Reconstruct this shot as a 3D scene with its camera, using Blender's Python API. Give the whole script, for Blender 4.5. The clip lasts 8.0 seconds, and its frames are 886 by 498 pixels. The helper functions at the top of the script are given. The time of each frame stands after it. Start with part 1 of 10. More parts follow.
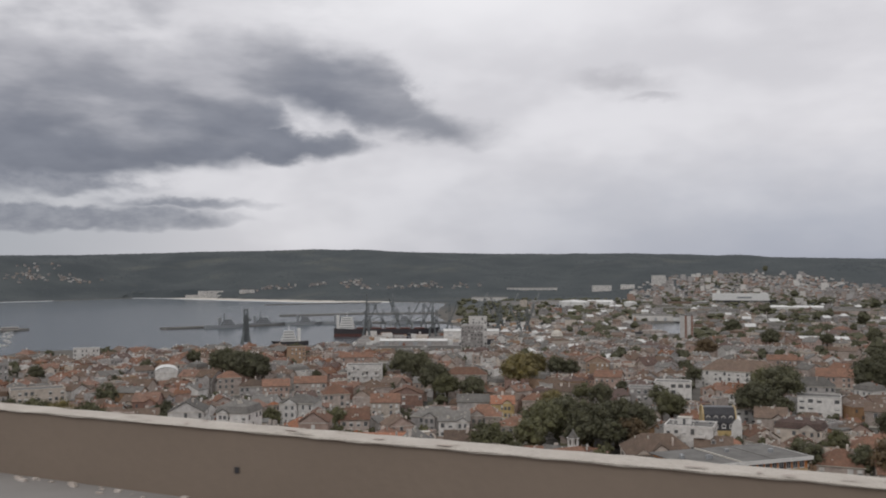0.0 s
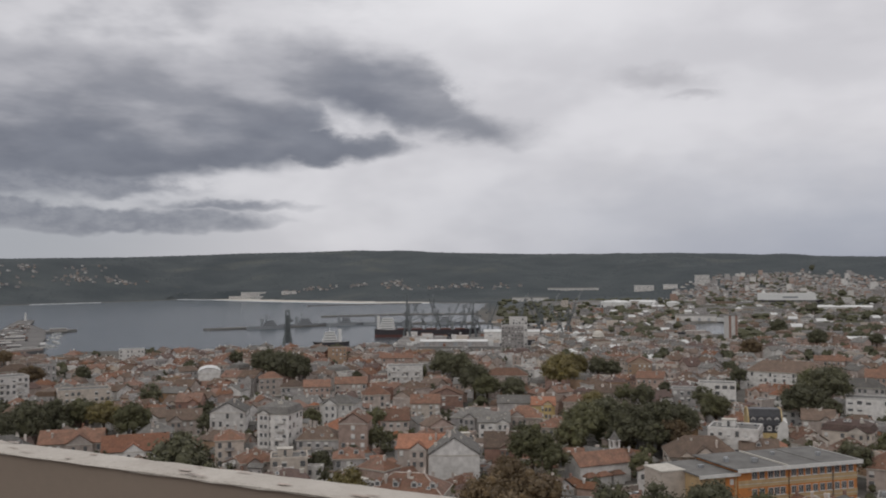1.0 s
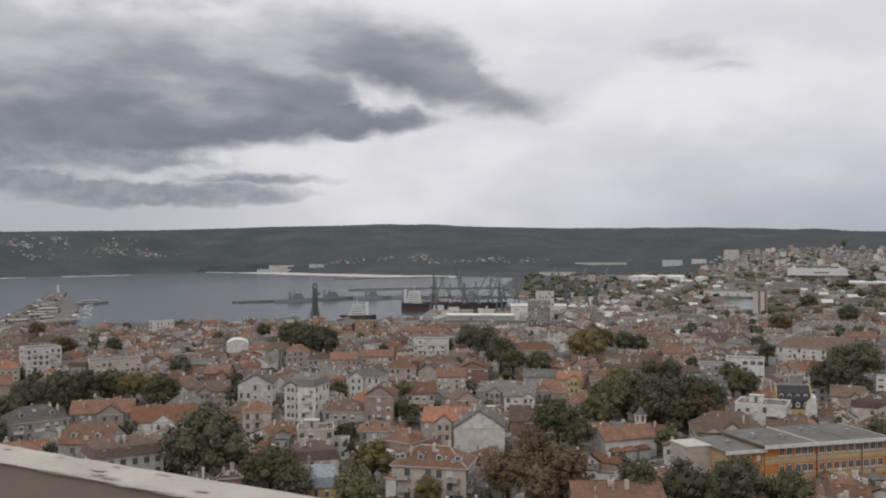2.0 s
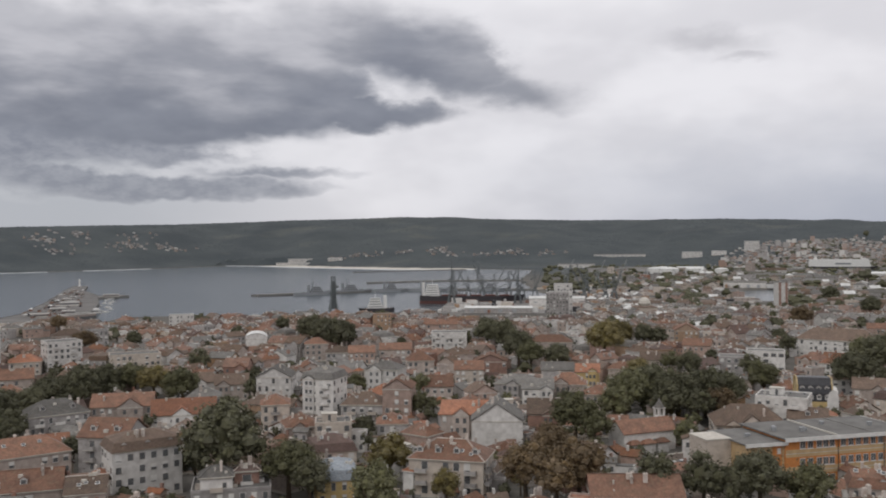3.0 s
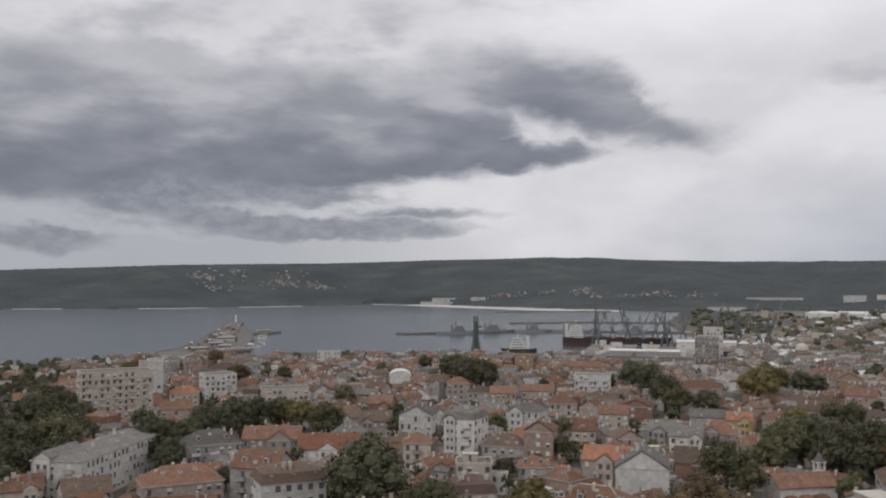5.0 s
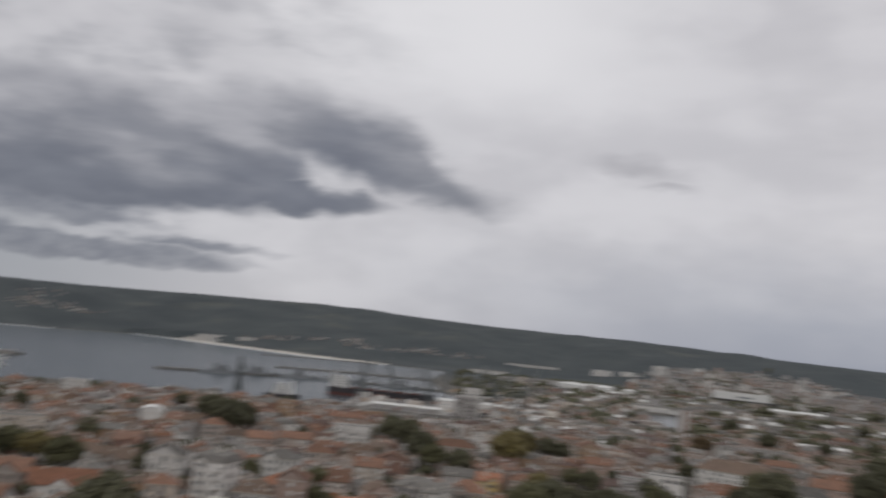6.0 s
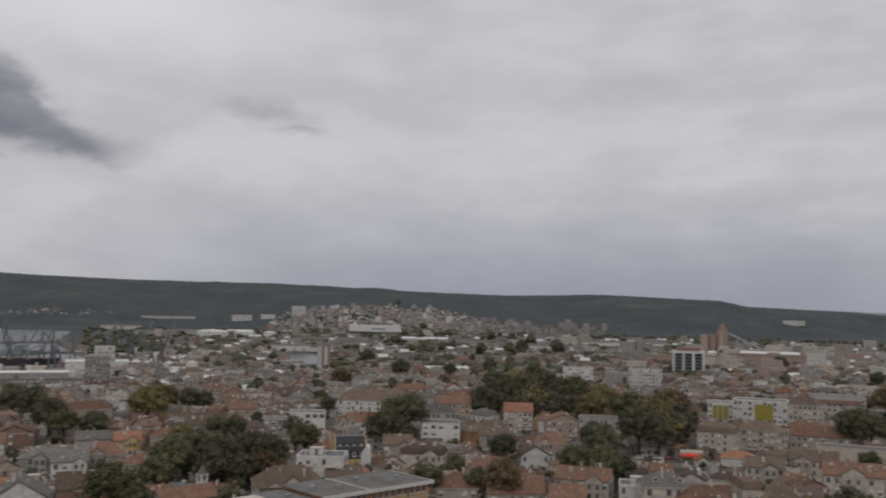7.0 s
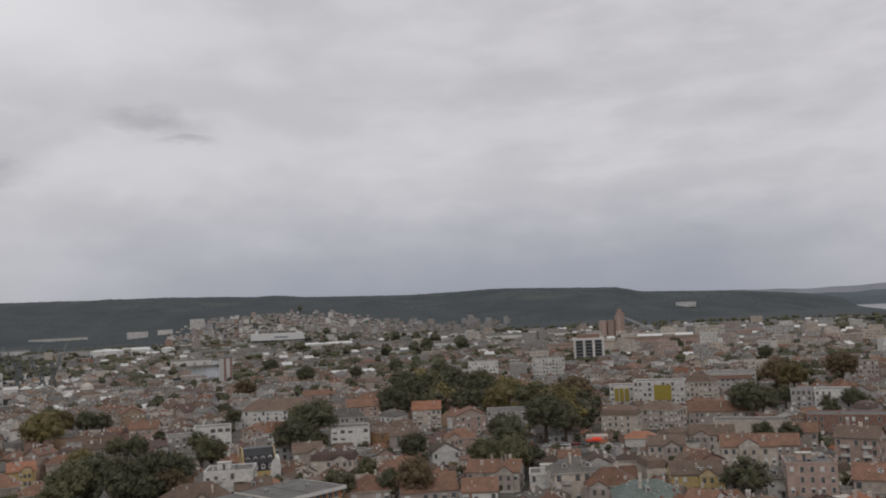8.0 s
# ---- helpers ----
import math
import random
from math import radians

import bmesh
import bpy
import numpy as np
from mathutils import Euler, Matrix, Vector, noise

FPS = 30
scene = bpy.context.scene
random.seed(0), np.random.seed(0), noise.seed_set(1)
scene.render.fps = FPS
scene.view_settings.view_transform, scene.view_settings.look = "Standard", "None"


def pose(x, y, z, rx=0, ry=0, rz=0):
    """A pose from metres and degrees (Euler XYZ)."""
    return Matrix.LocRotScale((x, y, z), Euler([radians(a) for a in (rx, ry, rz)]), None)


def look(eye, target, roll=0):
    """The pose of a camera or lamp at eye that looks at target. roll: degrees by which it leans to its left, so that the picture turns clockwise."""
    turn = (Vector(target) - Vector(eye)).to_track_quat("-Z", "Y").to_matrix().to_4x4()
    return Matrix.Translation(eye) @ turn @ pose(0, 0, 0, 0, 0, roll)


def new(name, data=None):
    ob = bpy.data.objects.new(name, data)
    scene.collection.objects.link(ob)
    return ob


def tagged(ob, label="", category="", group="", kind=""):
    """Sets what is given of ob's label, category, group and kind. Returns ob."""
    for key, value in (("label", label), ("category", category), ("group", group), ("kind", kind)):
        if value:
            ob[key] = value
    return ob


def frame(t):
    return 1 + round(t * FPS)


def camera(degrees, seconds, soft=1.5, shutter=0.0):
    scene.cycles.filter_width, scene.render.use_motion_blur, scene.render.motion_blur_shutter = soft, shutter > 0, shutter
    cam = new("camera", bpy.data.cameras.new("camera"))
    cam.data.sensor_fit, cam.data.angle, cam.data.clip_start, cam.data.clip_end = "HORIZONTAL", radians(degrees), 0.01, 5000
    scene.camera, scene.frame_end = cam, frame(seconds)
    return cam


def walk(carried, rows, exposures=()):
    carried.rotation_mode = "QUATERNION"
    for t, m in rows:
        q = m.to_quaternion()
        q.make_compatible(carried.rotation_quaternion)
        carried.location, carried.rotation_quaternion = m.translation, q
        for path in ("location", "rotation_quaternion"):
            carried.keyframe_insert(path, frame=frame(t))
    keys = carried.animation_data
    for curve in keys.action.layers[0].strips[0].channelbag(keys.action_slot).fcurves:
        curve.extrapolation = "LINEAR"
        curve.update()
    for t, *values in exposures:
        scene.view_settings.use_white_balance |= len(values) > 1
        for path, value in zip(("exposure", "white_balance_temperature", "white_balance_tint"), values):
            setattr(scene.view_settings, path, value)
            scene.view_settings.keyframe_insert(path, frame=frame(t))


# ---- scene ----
cam = camera(52.9, 8.0, soft=1.9, shutter=0.55)
PATH = [
    (0.0, pose(-0.064, -0.135, 70.000, 91.800, 0.159, -0.000)),
    (0.5, pose(0.301, 0.632, 70.000, 91.453, 0.193, 1.176)),
    (1.0, pose(0.512, 1.075, 70.000, 91.849, 0.388, 2.612)),
    (1.5, pose(0.636, 1.337, 70.000, 91.009, 0.207, 3.868)),
    (3.0, pose(1.268, 2.664, 70.000, 89.715, 0.453, 5.532)),
    (3.5, pose(1.376, 2.890, 70.000, 90.117, 0.392, 7.969)),
    (4.0, pose(1.430, 3.002, 70.000, 92.016, 0.376, 11.372)),
    (4.5, pose(1.484, 3.115, 70.000, 91.979, 0.271, 14.243)),
    (4.7, pose(1.492, 3.133, 70.000, 91.973, 0.259, 15.091)),
    (5.8, pose(1.505, 3.160, 70.000, 95.012, -5.742, 6.262)),
    (6.0, pose(1.505, 3.160, 70.000, 96.148, -5.850, 0.087)),
    (6.2, pose(1.505, 3.160, 70.000, 96.630, -3.350, -6.993)),
    (6.5, pose(1.505, 3.160, 70.000, 94.180, -1.750, -18.796)),
    (7.0, pose(1.505, 3.160, 70.000, 93.900, -1.080, -22.753)),
    (7.5, pose(1.505, 3.160, 70.000, 93.700, 0.400, -28.266)),
    (8.0, pose(1.505, 3.160, 70.000, 93.840, 2.637, -28.989)),
]
walk(cam, PATH, [(0.0, 0.0), (1.0, -0.10), (1.5, 0.0), (3.0, 0.14), (4.7, 0.02), (6.0, -0.24), (6.5, -0.47), (7.0, -0.36), (8.0, -0.27)])

# ---------------------------------------------------------------- sky and light
W = bpy.data.worlds.new("overcast_sky")
scene.world = W
W.use_nodes = True
WN, WL = W.node_tree.nodes, W.node_tree.links
WN.clear()


def wm(op, a, b=None, c=None):
    n = WN.new("ShaderNodeMath")
    n.operation = op
    for i, v in enumerate((a, b, c)):
        if v is None:
            continue
        if isinstance(v, (int, float)):
            n.inputs[i].default_value = v
        else:
            WL.new(v, n.inputs[i])
    return n.outputs[0]


def wramp(v, lo, hi, a=0.0, b=1.0):
    n = WN.new("ShaderNodeMapRange")
    n.interpolation_type = "SMOOTHSTEP"
    WL.new(v, n.inputs["Value"])
    for k, val in (("From Min", lo), ("From Max", hi), ("To Min", a), ("To Max", b)):
        n.inputs[k].default_value = val
    return n.outputs["Result"]


def wnoise(az, el, sx, sy, detail, rough, seed):
    c = WN.new("ShaderNodeCombineXYZ")
    WL.new(wm("MULTIPLY", az, sx), c.inputs[0])
    WL.new(wm("MULTIPLY", el, sy), c.inputs[1])
    c.inputs[2].default_value = seed
    n = WN.new("ShaderNodeTexNoise")
    n.inputs["Scale"].default_value = 1.0
    n.inputs["Detail"].default_value = detail
    n.inputs["Roughness"].default_value = rough
    WL.new(c.outputs[0], n.inputs["Vector"])
    return n.outputs[0]


def wmix(fac, a, b):
    n = WN.new("ShaderNodeMix")
    n.data_type = "RGBA"
    for sock, v in ((n.inputs[0], fac), (n.inputs[6], a), (n.inputs[7], b)):
        if isinstance(v, tuple):
            sock.default_value = (*v, 1)
        elif isinstance(v, (int, float)):
            sock.default_value = v
        else:
            WL.new(v, sock)
    return n.outputs[2]


tc = WN.new("ShaderNodeTexCoord")
sp = WN.new("ShaderNodeSeparateXYZ")
WL.new(tc.outputs["Generated"], sp.inputs[0])
AZ = wm("DEGREES", wm("ARCTAN2", sp.outputs[0], sp.outputs[1]))
EL = wm("DEGREES", wm("ARCSINE", sp.outputs[2]))
n_big = wnoise(AZ, EL, 0.13, 0.26, 3.0, 0.5, 3.1)
n_mid = wnoise(AZ, EL, 0.26, 0.55, 3.5, 0.5, 7.7)
n_fine = wnoise(AZ, EL, 0.9, 1.7, 5.0, 0.6, 12.3)
n_side = wnoise(AZ, EL, 0.3, 0.5, 4.0, 0.55, 21.9)
n_roll = wnoise(AZ, EL, 0.17, 0.50, 4.0, 0.5, 31.4)
n_puff = wnoise(AZ, EL, 0.42, 0.80, 2.5, 0.45, 40.2)
# the cloud edges are torn by two sizes of turbulence
AW = wm("ADD", wm("ADD", AZ, wm("MULTIPLY", wm("SUBTRACT", n_side, 0.5), 3.6)), wm("MULTIPLY", wm("SUBTRACT", n_fine, 0.5), 0.9))
EW = wm("ADD", wm("ADD", EL, wm("MULTIPLY", wm("SUBTRACT", n_puff, 0.5), 1.5)), wm("MULTIPLY", wm("SUBTRACT", n_fine, 0.5), 0.5))


def cloud(cx, cy, rx, up, down, soft=0.3, tilt=0.0):
    """A lens of cloud: its height above and depth below the middle differ."""
    dx, dy = wm("SUBTRACT", AW, cx), wm("SUBTRACT", EW, cy)
    if tilt:
        dy = wm("SUBTRACT", dy, wm("MULTIPLY", dx, tilt))
    above = wm("DIVIDE", wm("MAXIMUM", dy, 0.0), up)
    below = wm("DIVIDE", wm("MINIMUM", dy, 0.0), down)
    dx = wm("DIVIDE", dx, rx)
    q = wm("SQRT", wm("ADD", wm("MULTIPLY", dx, dx), wm("ADD", wm("MULTIPLY", above, above), wm("MULTIPLY", below, below))))
    return wramp(q, 1 - soft, 1 + soft, 1.0, 0.0)


def together(items):
    out = items[0]
    for it in items[1:]:
        out = wm("MAXIMUM", out, it)
    return out


# the low dark bank over the bay, flat below and billowing above
bank = together([
    cloud(-60, 9.0, 22, 6.0, 4.2, 0.3), cloud(-38, 8.9, 15, 5.4, 4.2, 0.28), cloud(-24.5, 8.9, 12, 5.0, 3.2, 0.25),
    cloud(-16.5, 9.2, 6.8, 4.6, 2.6, 0.25), cloud(-11.0, 8.5, 6.0, 1.1, 1.2, 0.25, -0.02), cloud(-10.8, 12.3, 6.4, 2.6, 1.3, 0.45, -0.05),
    cloud(-13.2, 10.2, 2.8, 2.0, 1.8, 0.4), cloud(-7.6, 11.4, 2.8, 1.6, 1.6, 0.5), cloud(-4.7, 11.3, 4.0, 2.7, 2.0, 0.4, -0.2), cloud(-1.2, 9.5, 3.6, 1.1, 0.8, 0.8, -0.12),
])
streak = together([
    cloud(-22.3, 3.5, 8.8, 0.95, 0.6, 0.3, 0.02), cloud(-30.5, 4.4, 6.6, 2.4, 1.1, 0.25), cloud(-24.0, 5.5, 6.4, 0.9, 0.6, 0.3, 0.03),
    cloud(-16.6, 4.6, 4.2, 0.26, 0.26, 0.8), cloud(-39.0, 2.7, 3.4, 0.9, 0.7, 0.4), cloud(-50, 3.2, 5.0, 0.9, 0.7, 0.4),
])
# bright rims where the sun gets past the edges
gaps = together([
    cloud(-8.6, 10.0, 1.4, 0.8, 0.75, 0.9, -0.25), cloud(-1.0, 12.7, 1.1, 1.3, 1.2, 0.6, -0.3), cloud(-16.8, 6.0, 3.5, 0.8, 0.6, 0.5, 0.06),
    cloud(-24.8, 4.75, 3.8, 0.34, 0.28, 0.7, -0.08), cloud(-36.0, 3.85, 6.8, 0.75, 0.65, 0.4, -0.12),
])
wisp = together([cloud(11.3, 12.15, 2.5, 0.75, 0.6, 0.75, -0.1), cloud(13.2, 11.2, 1.3, 0.25, 0.25, 1.0)])
haze = together([cloud(27.5, 14.6, 5.0, 0.8, 1.2, 1.0), cloud(36, 14.4, 9, 1.2, 1.0, 1.0, 0.03), cloud(50, 11.4, 6.5, 0.9, 0.9, 1.0, 0.03), cloud(44, 17.0, 8, 1.0, 1.0, 1.0)])

pale = wmix(wramp(n_big, 0.34, 0.66), (0.655, 0.648, 0.665), (0.775, 0.767, 0.78))
# brightest overhead and just beyond the end of the bank
pale = wmix(wm("MULTIPLY", wramp(EL, 12, 19), wm("MULTIPLY", wramp(AZ, -22, -6), wramp(AZ, 18, 2))), pale, (0.90, 0.895, 0.90))
# right-hand sky is a little greyer than the bright middle
pale = wmix(wramp(AZ, 8, 40, 0, 0.9), pale, wmix(wramp(n_roll, 0.3, 0.7), (0.67, 0.658, 0.672), (0.785, 0.77, 0.78)))
# rain-blue layer along the horizon, thinning out towards the bay
low = wm("MULTIPLY", wm("MULTIPLY", wramp(wm("ADD", EL, wm("MULTIPLY", n_mid, 3.0)), 2.0, 11.0, 1.0, 0.0), wramp(AZ, -14, 24, 0.10, 0.98)), wramp(AZ, 44, 58, 1.0, 0.55))
pale = wmix(low, pale, (0.385, 0.41, 0.475))
# duller light under the cloud bank over the headland
pale = wmix(wm("MULTIPLY", wramp(EL, 9.0, 3.0), wramp(AZ, -9, -28, 0.0, 0.9)), pale, (0.385, 0.405, 0.435))
# ragged middle-grey layer above the bank
veil = wm("MULTIPLY", wramp(n_roll, 0.34, 0.62, 0.25, 1.0), wramp(AZ, 1, -14, 0.0, 0.92))
veil = wm("MULTIPLY", veil, wramp(wm("ADD", EL, wm("MULTIPLY", n_puff, 5.0)), 11.0, 14.0))
pale = wmix(wm("MULTIPLY", veil, wramp(EL, 21, 14, 0.6, 1.0)), pale, wmix(wramp(n_mid, 0.32, 0.68), (0.45, 0.454, 0.478), (0.70, 0.697, 0.712)))
# the bank itself: heavy slate below, lighter rolls on top
dark = wmix(wramp(n_mid, 0.22, 0.78), (0.160, 0.172, 0.208), (0.225, 0.238, 0.276))
lit = wmix(wramp(n_roll, 0.30, 0.68), (0.33, 0.336, 0.366), (0.50, 0.50, 0.525))
dark = wmix(wramp(wm("ADD", wm("ADD", EW, wm("MULTIPLY", n_roll, 6.0)), wramp(AZ, -14, -6, 0.0, -3.2)), 10.2, 15.6), dark, lit)
dark = wmix(wramp(AZ, -9, 0, 0.0, 0.35), dark, (0.40, 0.40, 0.42))
sky = wmix(wm("MULTIPLY", bank, 0.97), pale, dark)
sky = wmix(wm("MULTIPLY", streak, 0.88), sky, wmix(wramp(n_fine, 0.3, 0.7), (0.215, 0.228, 0.268), (0.30, 0.312, 0.348)))
sky = wmix(wm("MULTIPLY", gaps, wramp(n_fine, 0.3, 0.7, 0.55, 0.95)), sky, wmix(wramp(AZ, -15, -30), (0.72, 0.715, 0.73), (0.46, 0.475, 0.50)))
sky = wmix(wm("MULTIPLY", wisp, 0.5), sky, (0.37, 0.365, 0.385))
sky = wmix(wm("MULTIPLY", haze, 0.16), sky, (0.39, 0.385, 0.405))
# the cloud cover brightens towards the zenith
sky = wmix(wramp(EL, 22, 60), sky, (0.88, 0.865, 0.855))
nishita = WN.new("ShaderNodeTexSky")
nishita.sky_type = "NISHITA"
nishita.sun_disc = False
nishita.sun_elevation, nishita.sun_rotation = radians(42), radians(212)
scaled = WN.new("ShaderNodeMix")
scaled.data_type, scaled.blend_type = "RGBA", "MULTIPLY"
scaled.inputs[0].default_value = 1.0
WL.new(nishita.outputs[0], scaled.inputs[6])
scaled.inputs[7].default_value = (0.06, 0.06, 0.06, 1)
sky = wmix(0.06, sky, scaled.outputs[2])
cast = WN.new("ShaderNodeMix")
cast.data_type, cast.blend_type = "RGBA", "MULTIPLY"
cast.inputs[0].default_value = 1.0
WL.new(sky, cast.inputs[6])
cast.inputs[7].default_value = (1.0, 0.994, 1.018, 1)
sky = cast.outputs[2]
bg = WN.new("ShaderNodeBackground")
WL.new(sky, bg.inputs["Color"])
bg.inputs["Strength"].default_value = 1.0
out = WN.new("ShaderNodeOutputWorld")
WL.new(bg.outputs[0], out.inputs[0])

sun = new("sun", bpy.data.lights.new("sun", "SUN"))
sun.data.energy, sun.data.angle, sun.data.color = 0.56, radians(30), (1.0, 0.965, 0.92)
sun.matrix_basis = look((0, 0, 0), (0.42, 0.66, -0.72))

# ---------------------------------------------------------------- materials


def material(name, light, dark, rough=0.85, scale=0.6, fine=9.0, bump=0.3, metal=0.0, vary=0.0, spread=0.5, spec=0.3):
    """A weathered surface: two colours mixed by broad stains and grain. vary: how much brightness changes from thing to thing."""
    m = bpy.data.materials.new(name)
    m.use_nodes = True
    N, L = m.node_tree.nodes, m.node_tree.links
    b = N["Principled BSDF"]
    geo = N.new("ShaderNodeNewGeometry")
    big, grain = N.new("ShaderNodeTexNoise"), N.new("ShaderNodeTexNoise")
    for n, s, d in ((big, scale, 4.0), (grain, fine, 5.0)):
        n.inputs["Scale"].default_value, n.inputs["Detail"].default_value = s, d
        L.new(geo.outputs["Position"], n.inputs["Vector"])
    add = N.new("ShaderNodeMath")
    add.operation = "MULTIPLY_ADD"
    L.new(grain.outputs[0], add.inputs[0])
    add.inputs[1].default_value = 0.5
    L.new(big.outputs[0], add.inputs[2])
    ramp = N.new("ShaderNodeMapRange")
    L.new(add.outputs[0], ramp.inputs[0])
    ramp.inputs[1].default_value, ramp.inputs[2].default_value = 0.75 - spread / 2, 0.75 + spread / 2
    mix = N.new("ShaderNodeMix")
    mix.data_type = "RGBA"
    L.new(ramp.outputs[0], mix.inputs[0])
    mix.inputs[6].default_value, mix.inputs[7].default_value = (*dark, 1), (*light, 1)
    col = mix.outputs[2]
    if vary:
        info = N.new("ShaderNodeObjectInfo")
        mul = N.new("ShaderNodeHueSaturation")
        for sock, lo, hi in (("Value", 1 - vary, 1 + vary * 0.7), ("Saturation", 1.1, 0.75)):
            mr = N.new("ShaderNodeMapRange")
            L.new(info.outputs["Random"] if sock == "Value" else geo.outputs["Random Per Island"], mr.inputs[0])
            mr.inputs[3].default_value, mr.inputs[4].default_value = lo, hi
            L.new(mr.outputs[0], mul.inputs[sock])
        piece, both = N.new("ShaderNodeMapRange"), N.new("ShaderNodeMath")
        L.new(geo.outputs["Random Per Island"], piece.inputs[0])
        piece.inputs[3].default_value, piece.inputs[4].default_value = 1 - vary * 0.5, 1 + vary * 0.5
        both.operation = "MULTIPLY"
        L.new(mul.inputs["Value"].links[0].from_socket, both.inputs[0])
        L.new(piece.outputs[0], both.inputs[1])
        L.new(both.outputs[0], mul.inputs["Value"])
        L.new(col, mul.inputs["Color"])
        col = mul.outputs[0]
    L.new(col, b.inputs["Base Color"])
    b.inputs["Roughness"].default_value, b.inputs["Metallic"].default_value = rough, metal
    b.inputs["Specular IOR Level"].default_value = spec
    if bump:
        bp = N.new("ShaderNodeBump")
        bp.inputs["Strength"].default_value, bp.inputs["Distance"].default_value = bump, 0.05
        L.new(grain.outputs[0], bp.inputs["Height"])
        L.new(bp.outputs[0], b.inputs["Normal"])
    return m


def tile_material(name, light, dark, moss=(0.16, 0.13, 0.09)):
    """Clay roof tiles: courses across the slope, tile to tile colour change, lichen patches."""
    m = material(name, light, dark, 0.9, 0.35, 3.0, 0.0, vary=0.34, spread=0.6)
    N, L = m.node_tree.nodes, m.node_tree.links
    b = N["Principled BSDF"]
    old = b.inputs["Base Color"].links[0].from_socket
    geo = N.new("ShaderNodeNewGeometry")
    sepa = N.new("ShaderNodeSeparateXYZ")
    L.new(geo.outputs["Position"], sepa.inputs[0])
    course = N.new("ShaderNodeMath")
    course.operation = "FRACT"
    sc = N.new("ShaderNodeMath")
    sc.operation = "MULTIPLY"
    sc.inputs[1].default_value = 5.5
    L.new(sepa.outputs[2], sc.inputs[0])
    L.new(sc.outputs[0], course.inputs[0])
    cells = N.new("ShaderNodeTexVoronoi")
    cells.inputs["Scale"].default_value = 2.6
    L.new(geo.outputs["Position"], cells.inputs["Vector"])
    patch = N.new("ShaderNodeTexNoise")
    patch.inputs["Scale"].default_value, patch.inputs["Detail"].default_value = 0.9, 6.0
    L.new(geo.outputs["Position"], patch.inputs["Vector"])
    pr = N.new("ShaderNodeMapRange")
    L.new(patch.outputs[0], pr.inputs[0])
    pr.inputs[1].default_value, pr.inputs[2].default_value, pr.inputs[4].default_value = 0.5, 0.75, 0.55
    mx = N.new("ShaderNodeMix")
    mx.data_type = "RGBA"
    L.new(pr.outputs[0], mx.inputs[0])
    L.new(old, mx.inputs[6])
    mx.inputs[7].default_value = (*moss, 1)
    hs = N.new("ShaderNodeHueSaturation")
    vr = N.new("ShaderNodeMapRange")
    L.new(cells.outputs["Color"], vr.inputs[0])
    vr.inputs[3].default_value, vr.inputs[4].default_value = 0.72, 1.22
    L.new(vr.outputs[0], hs.inputs["Value"])
    L.new(mx.outputs[2], hs.inputs["Color"])
    L.new(hs.outputs[0], b.inputs["Base Color"])
    bp = N.new("ShaderNodeBump")
    bp.inputs["Strength"].default_value, bp.inputs["Distance"].default_value = 0.7, 0.06
    L.new(course.outputs[0], bp.inputs["Height"])
    L.new(bp.outputs[0], b.inputs["Normal"])
    return m


WALLS = {
    "white": material("white_render", (0.72, 0.70, 0.665), (0.47, 0.45, 0.42), vary=0.16),
    "cream": material("cream_render", (0.62, 0.54, 0.455), (0.40, 0.345, 0.29), vary=0.16),
    "grey": material("grey_render", (0.46, 0.435, 0.415), (0.265, 0.248, 0.235), vary=0.24),
    "beige": material("beige_render", (0.50, 0.42, 0.365), (0.30, 0.25, 0.218), vary=0.24),
    "yellow": material("yellow_render", (0.58, 0.42, 0.16), (0.42, 0.30, 0.12), vary=0.1),
    "ochre": material("ochre_render", (0.42, 0.27, 0.16), (0.28, 0.185, 0.12), vary=0.15),
    "pink": material("pink_render", (0.46, 0.335, 0.275), (0.29, 0.205, 0.165), vary=0.2),
    "brick": material("brick_wall", (0.33, 0.19, 0.14), (0.21, 0.12, 0.09), fine=6.0, vary=0.15),
    "sand": material("sand_yellow_render", (0.56, 0.40, 0.22), (0.42, 0.30, 0.17)),
    "orange": material("orange_render", (0.60, 0.25, 0.08), (0.46, 0.18, 0.06)),
    "blue": material("blue_cladding", (0.10, 0.22, 0.33), (0.07, 0.15, 0.24), rough=0.35),
    "dark": material("dark_cladding", (0.055, 0.055, 0.06), (0.03, 0.03, 0.032), rough=0.4),
}
ROOFS = {
    "terracotta": tile_material("terracotta_tiles", (0.268, 0.132, 0.080), (0.148, 0.083, 0.058)),
    "orange": tile_material("new_orange_tiles", (0.37, 0.152, 0.076), (0.24, 0.108, 0.064), (0.22, 0.125, 0.085)),
    "brown": tile_material("brown_tiles", (0.195, 0.132, 0.096), (0.112, 0.083, 0.065)),
    "dark": tile_material("dark_brown_tiles", (0.15, 0.095, 0.08), (0.10, 0.07, 0.06), (0.10, 0.09, 0.07)),
    "grey": tile_material("grey_sheet_roof", (0.215, 0.205, 0.19), (0.125, 0.12, 0.11), (0.17, 0.15, 0.12)),
    "felt": material("roofing_felt", (0.19, 0.185, 0.172), (0.11, 0.105, 0.097), scale=0.25, vary=0.15),
    "blue": tile_material("blue_grey_metal", (0.34, 0.38, 0.42), (0.24, 0.27, 0.30), (0.26, 0.26, 0.25)),
    "green": tile_material("green_metal", (0.27, 0.33, 0.30), (0.19, 0.235, 0.215), (0.20, 0.25, 0.20)),
    "white": material("white_sheet_roof", (0.72, 0.72, 0.70), (0.52, 0.52, 0.50), scale=0.2, vary=0.1),
}
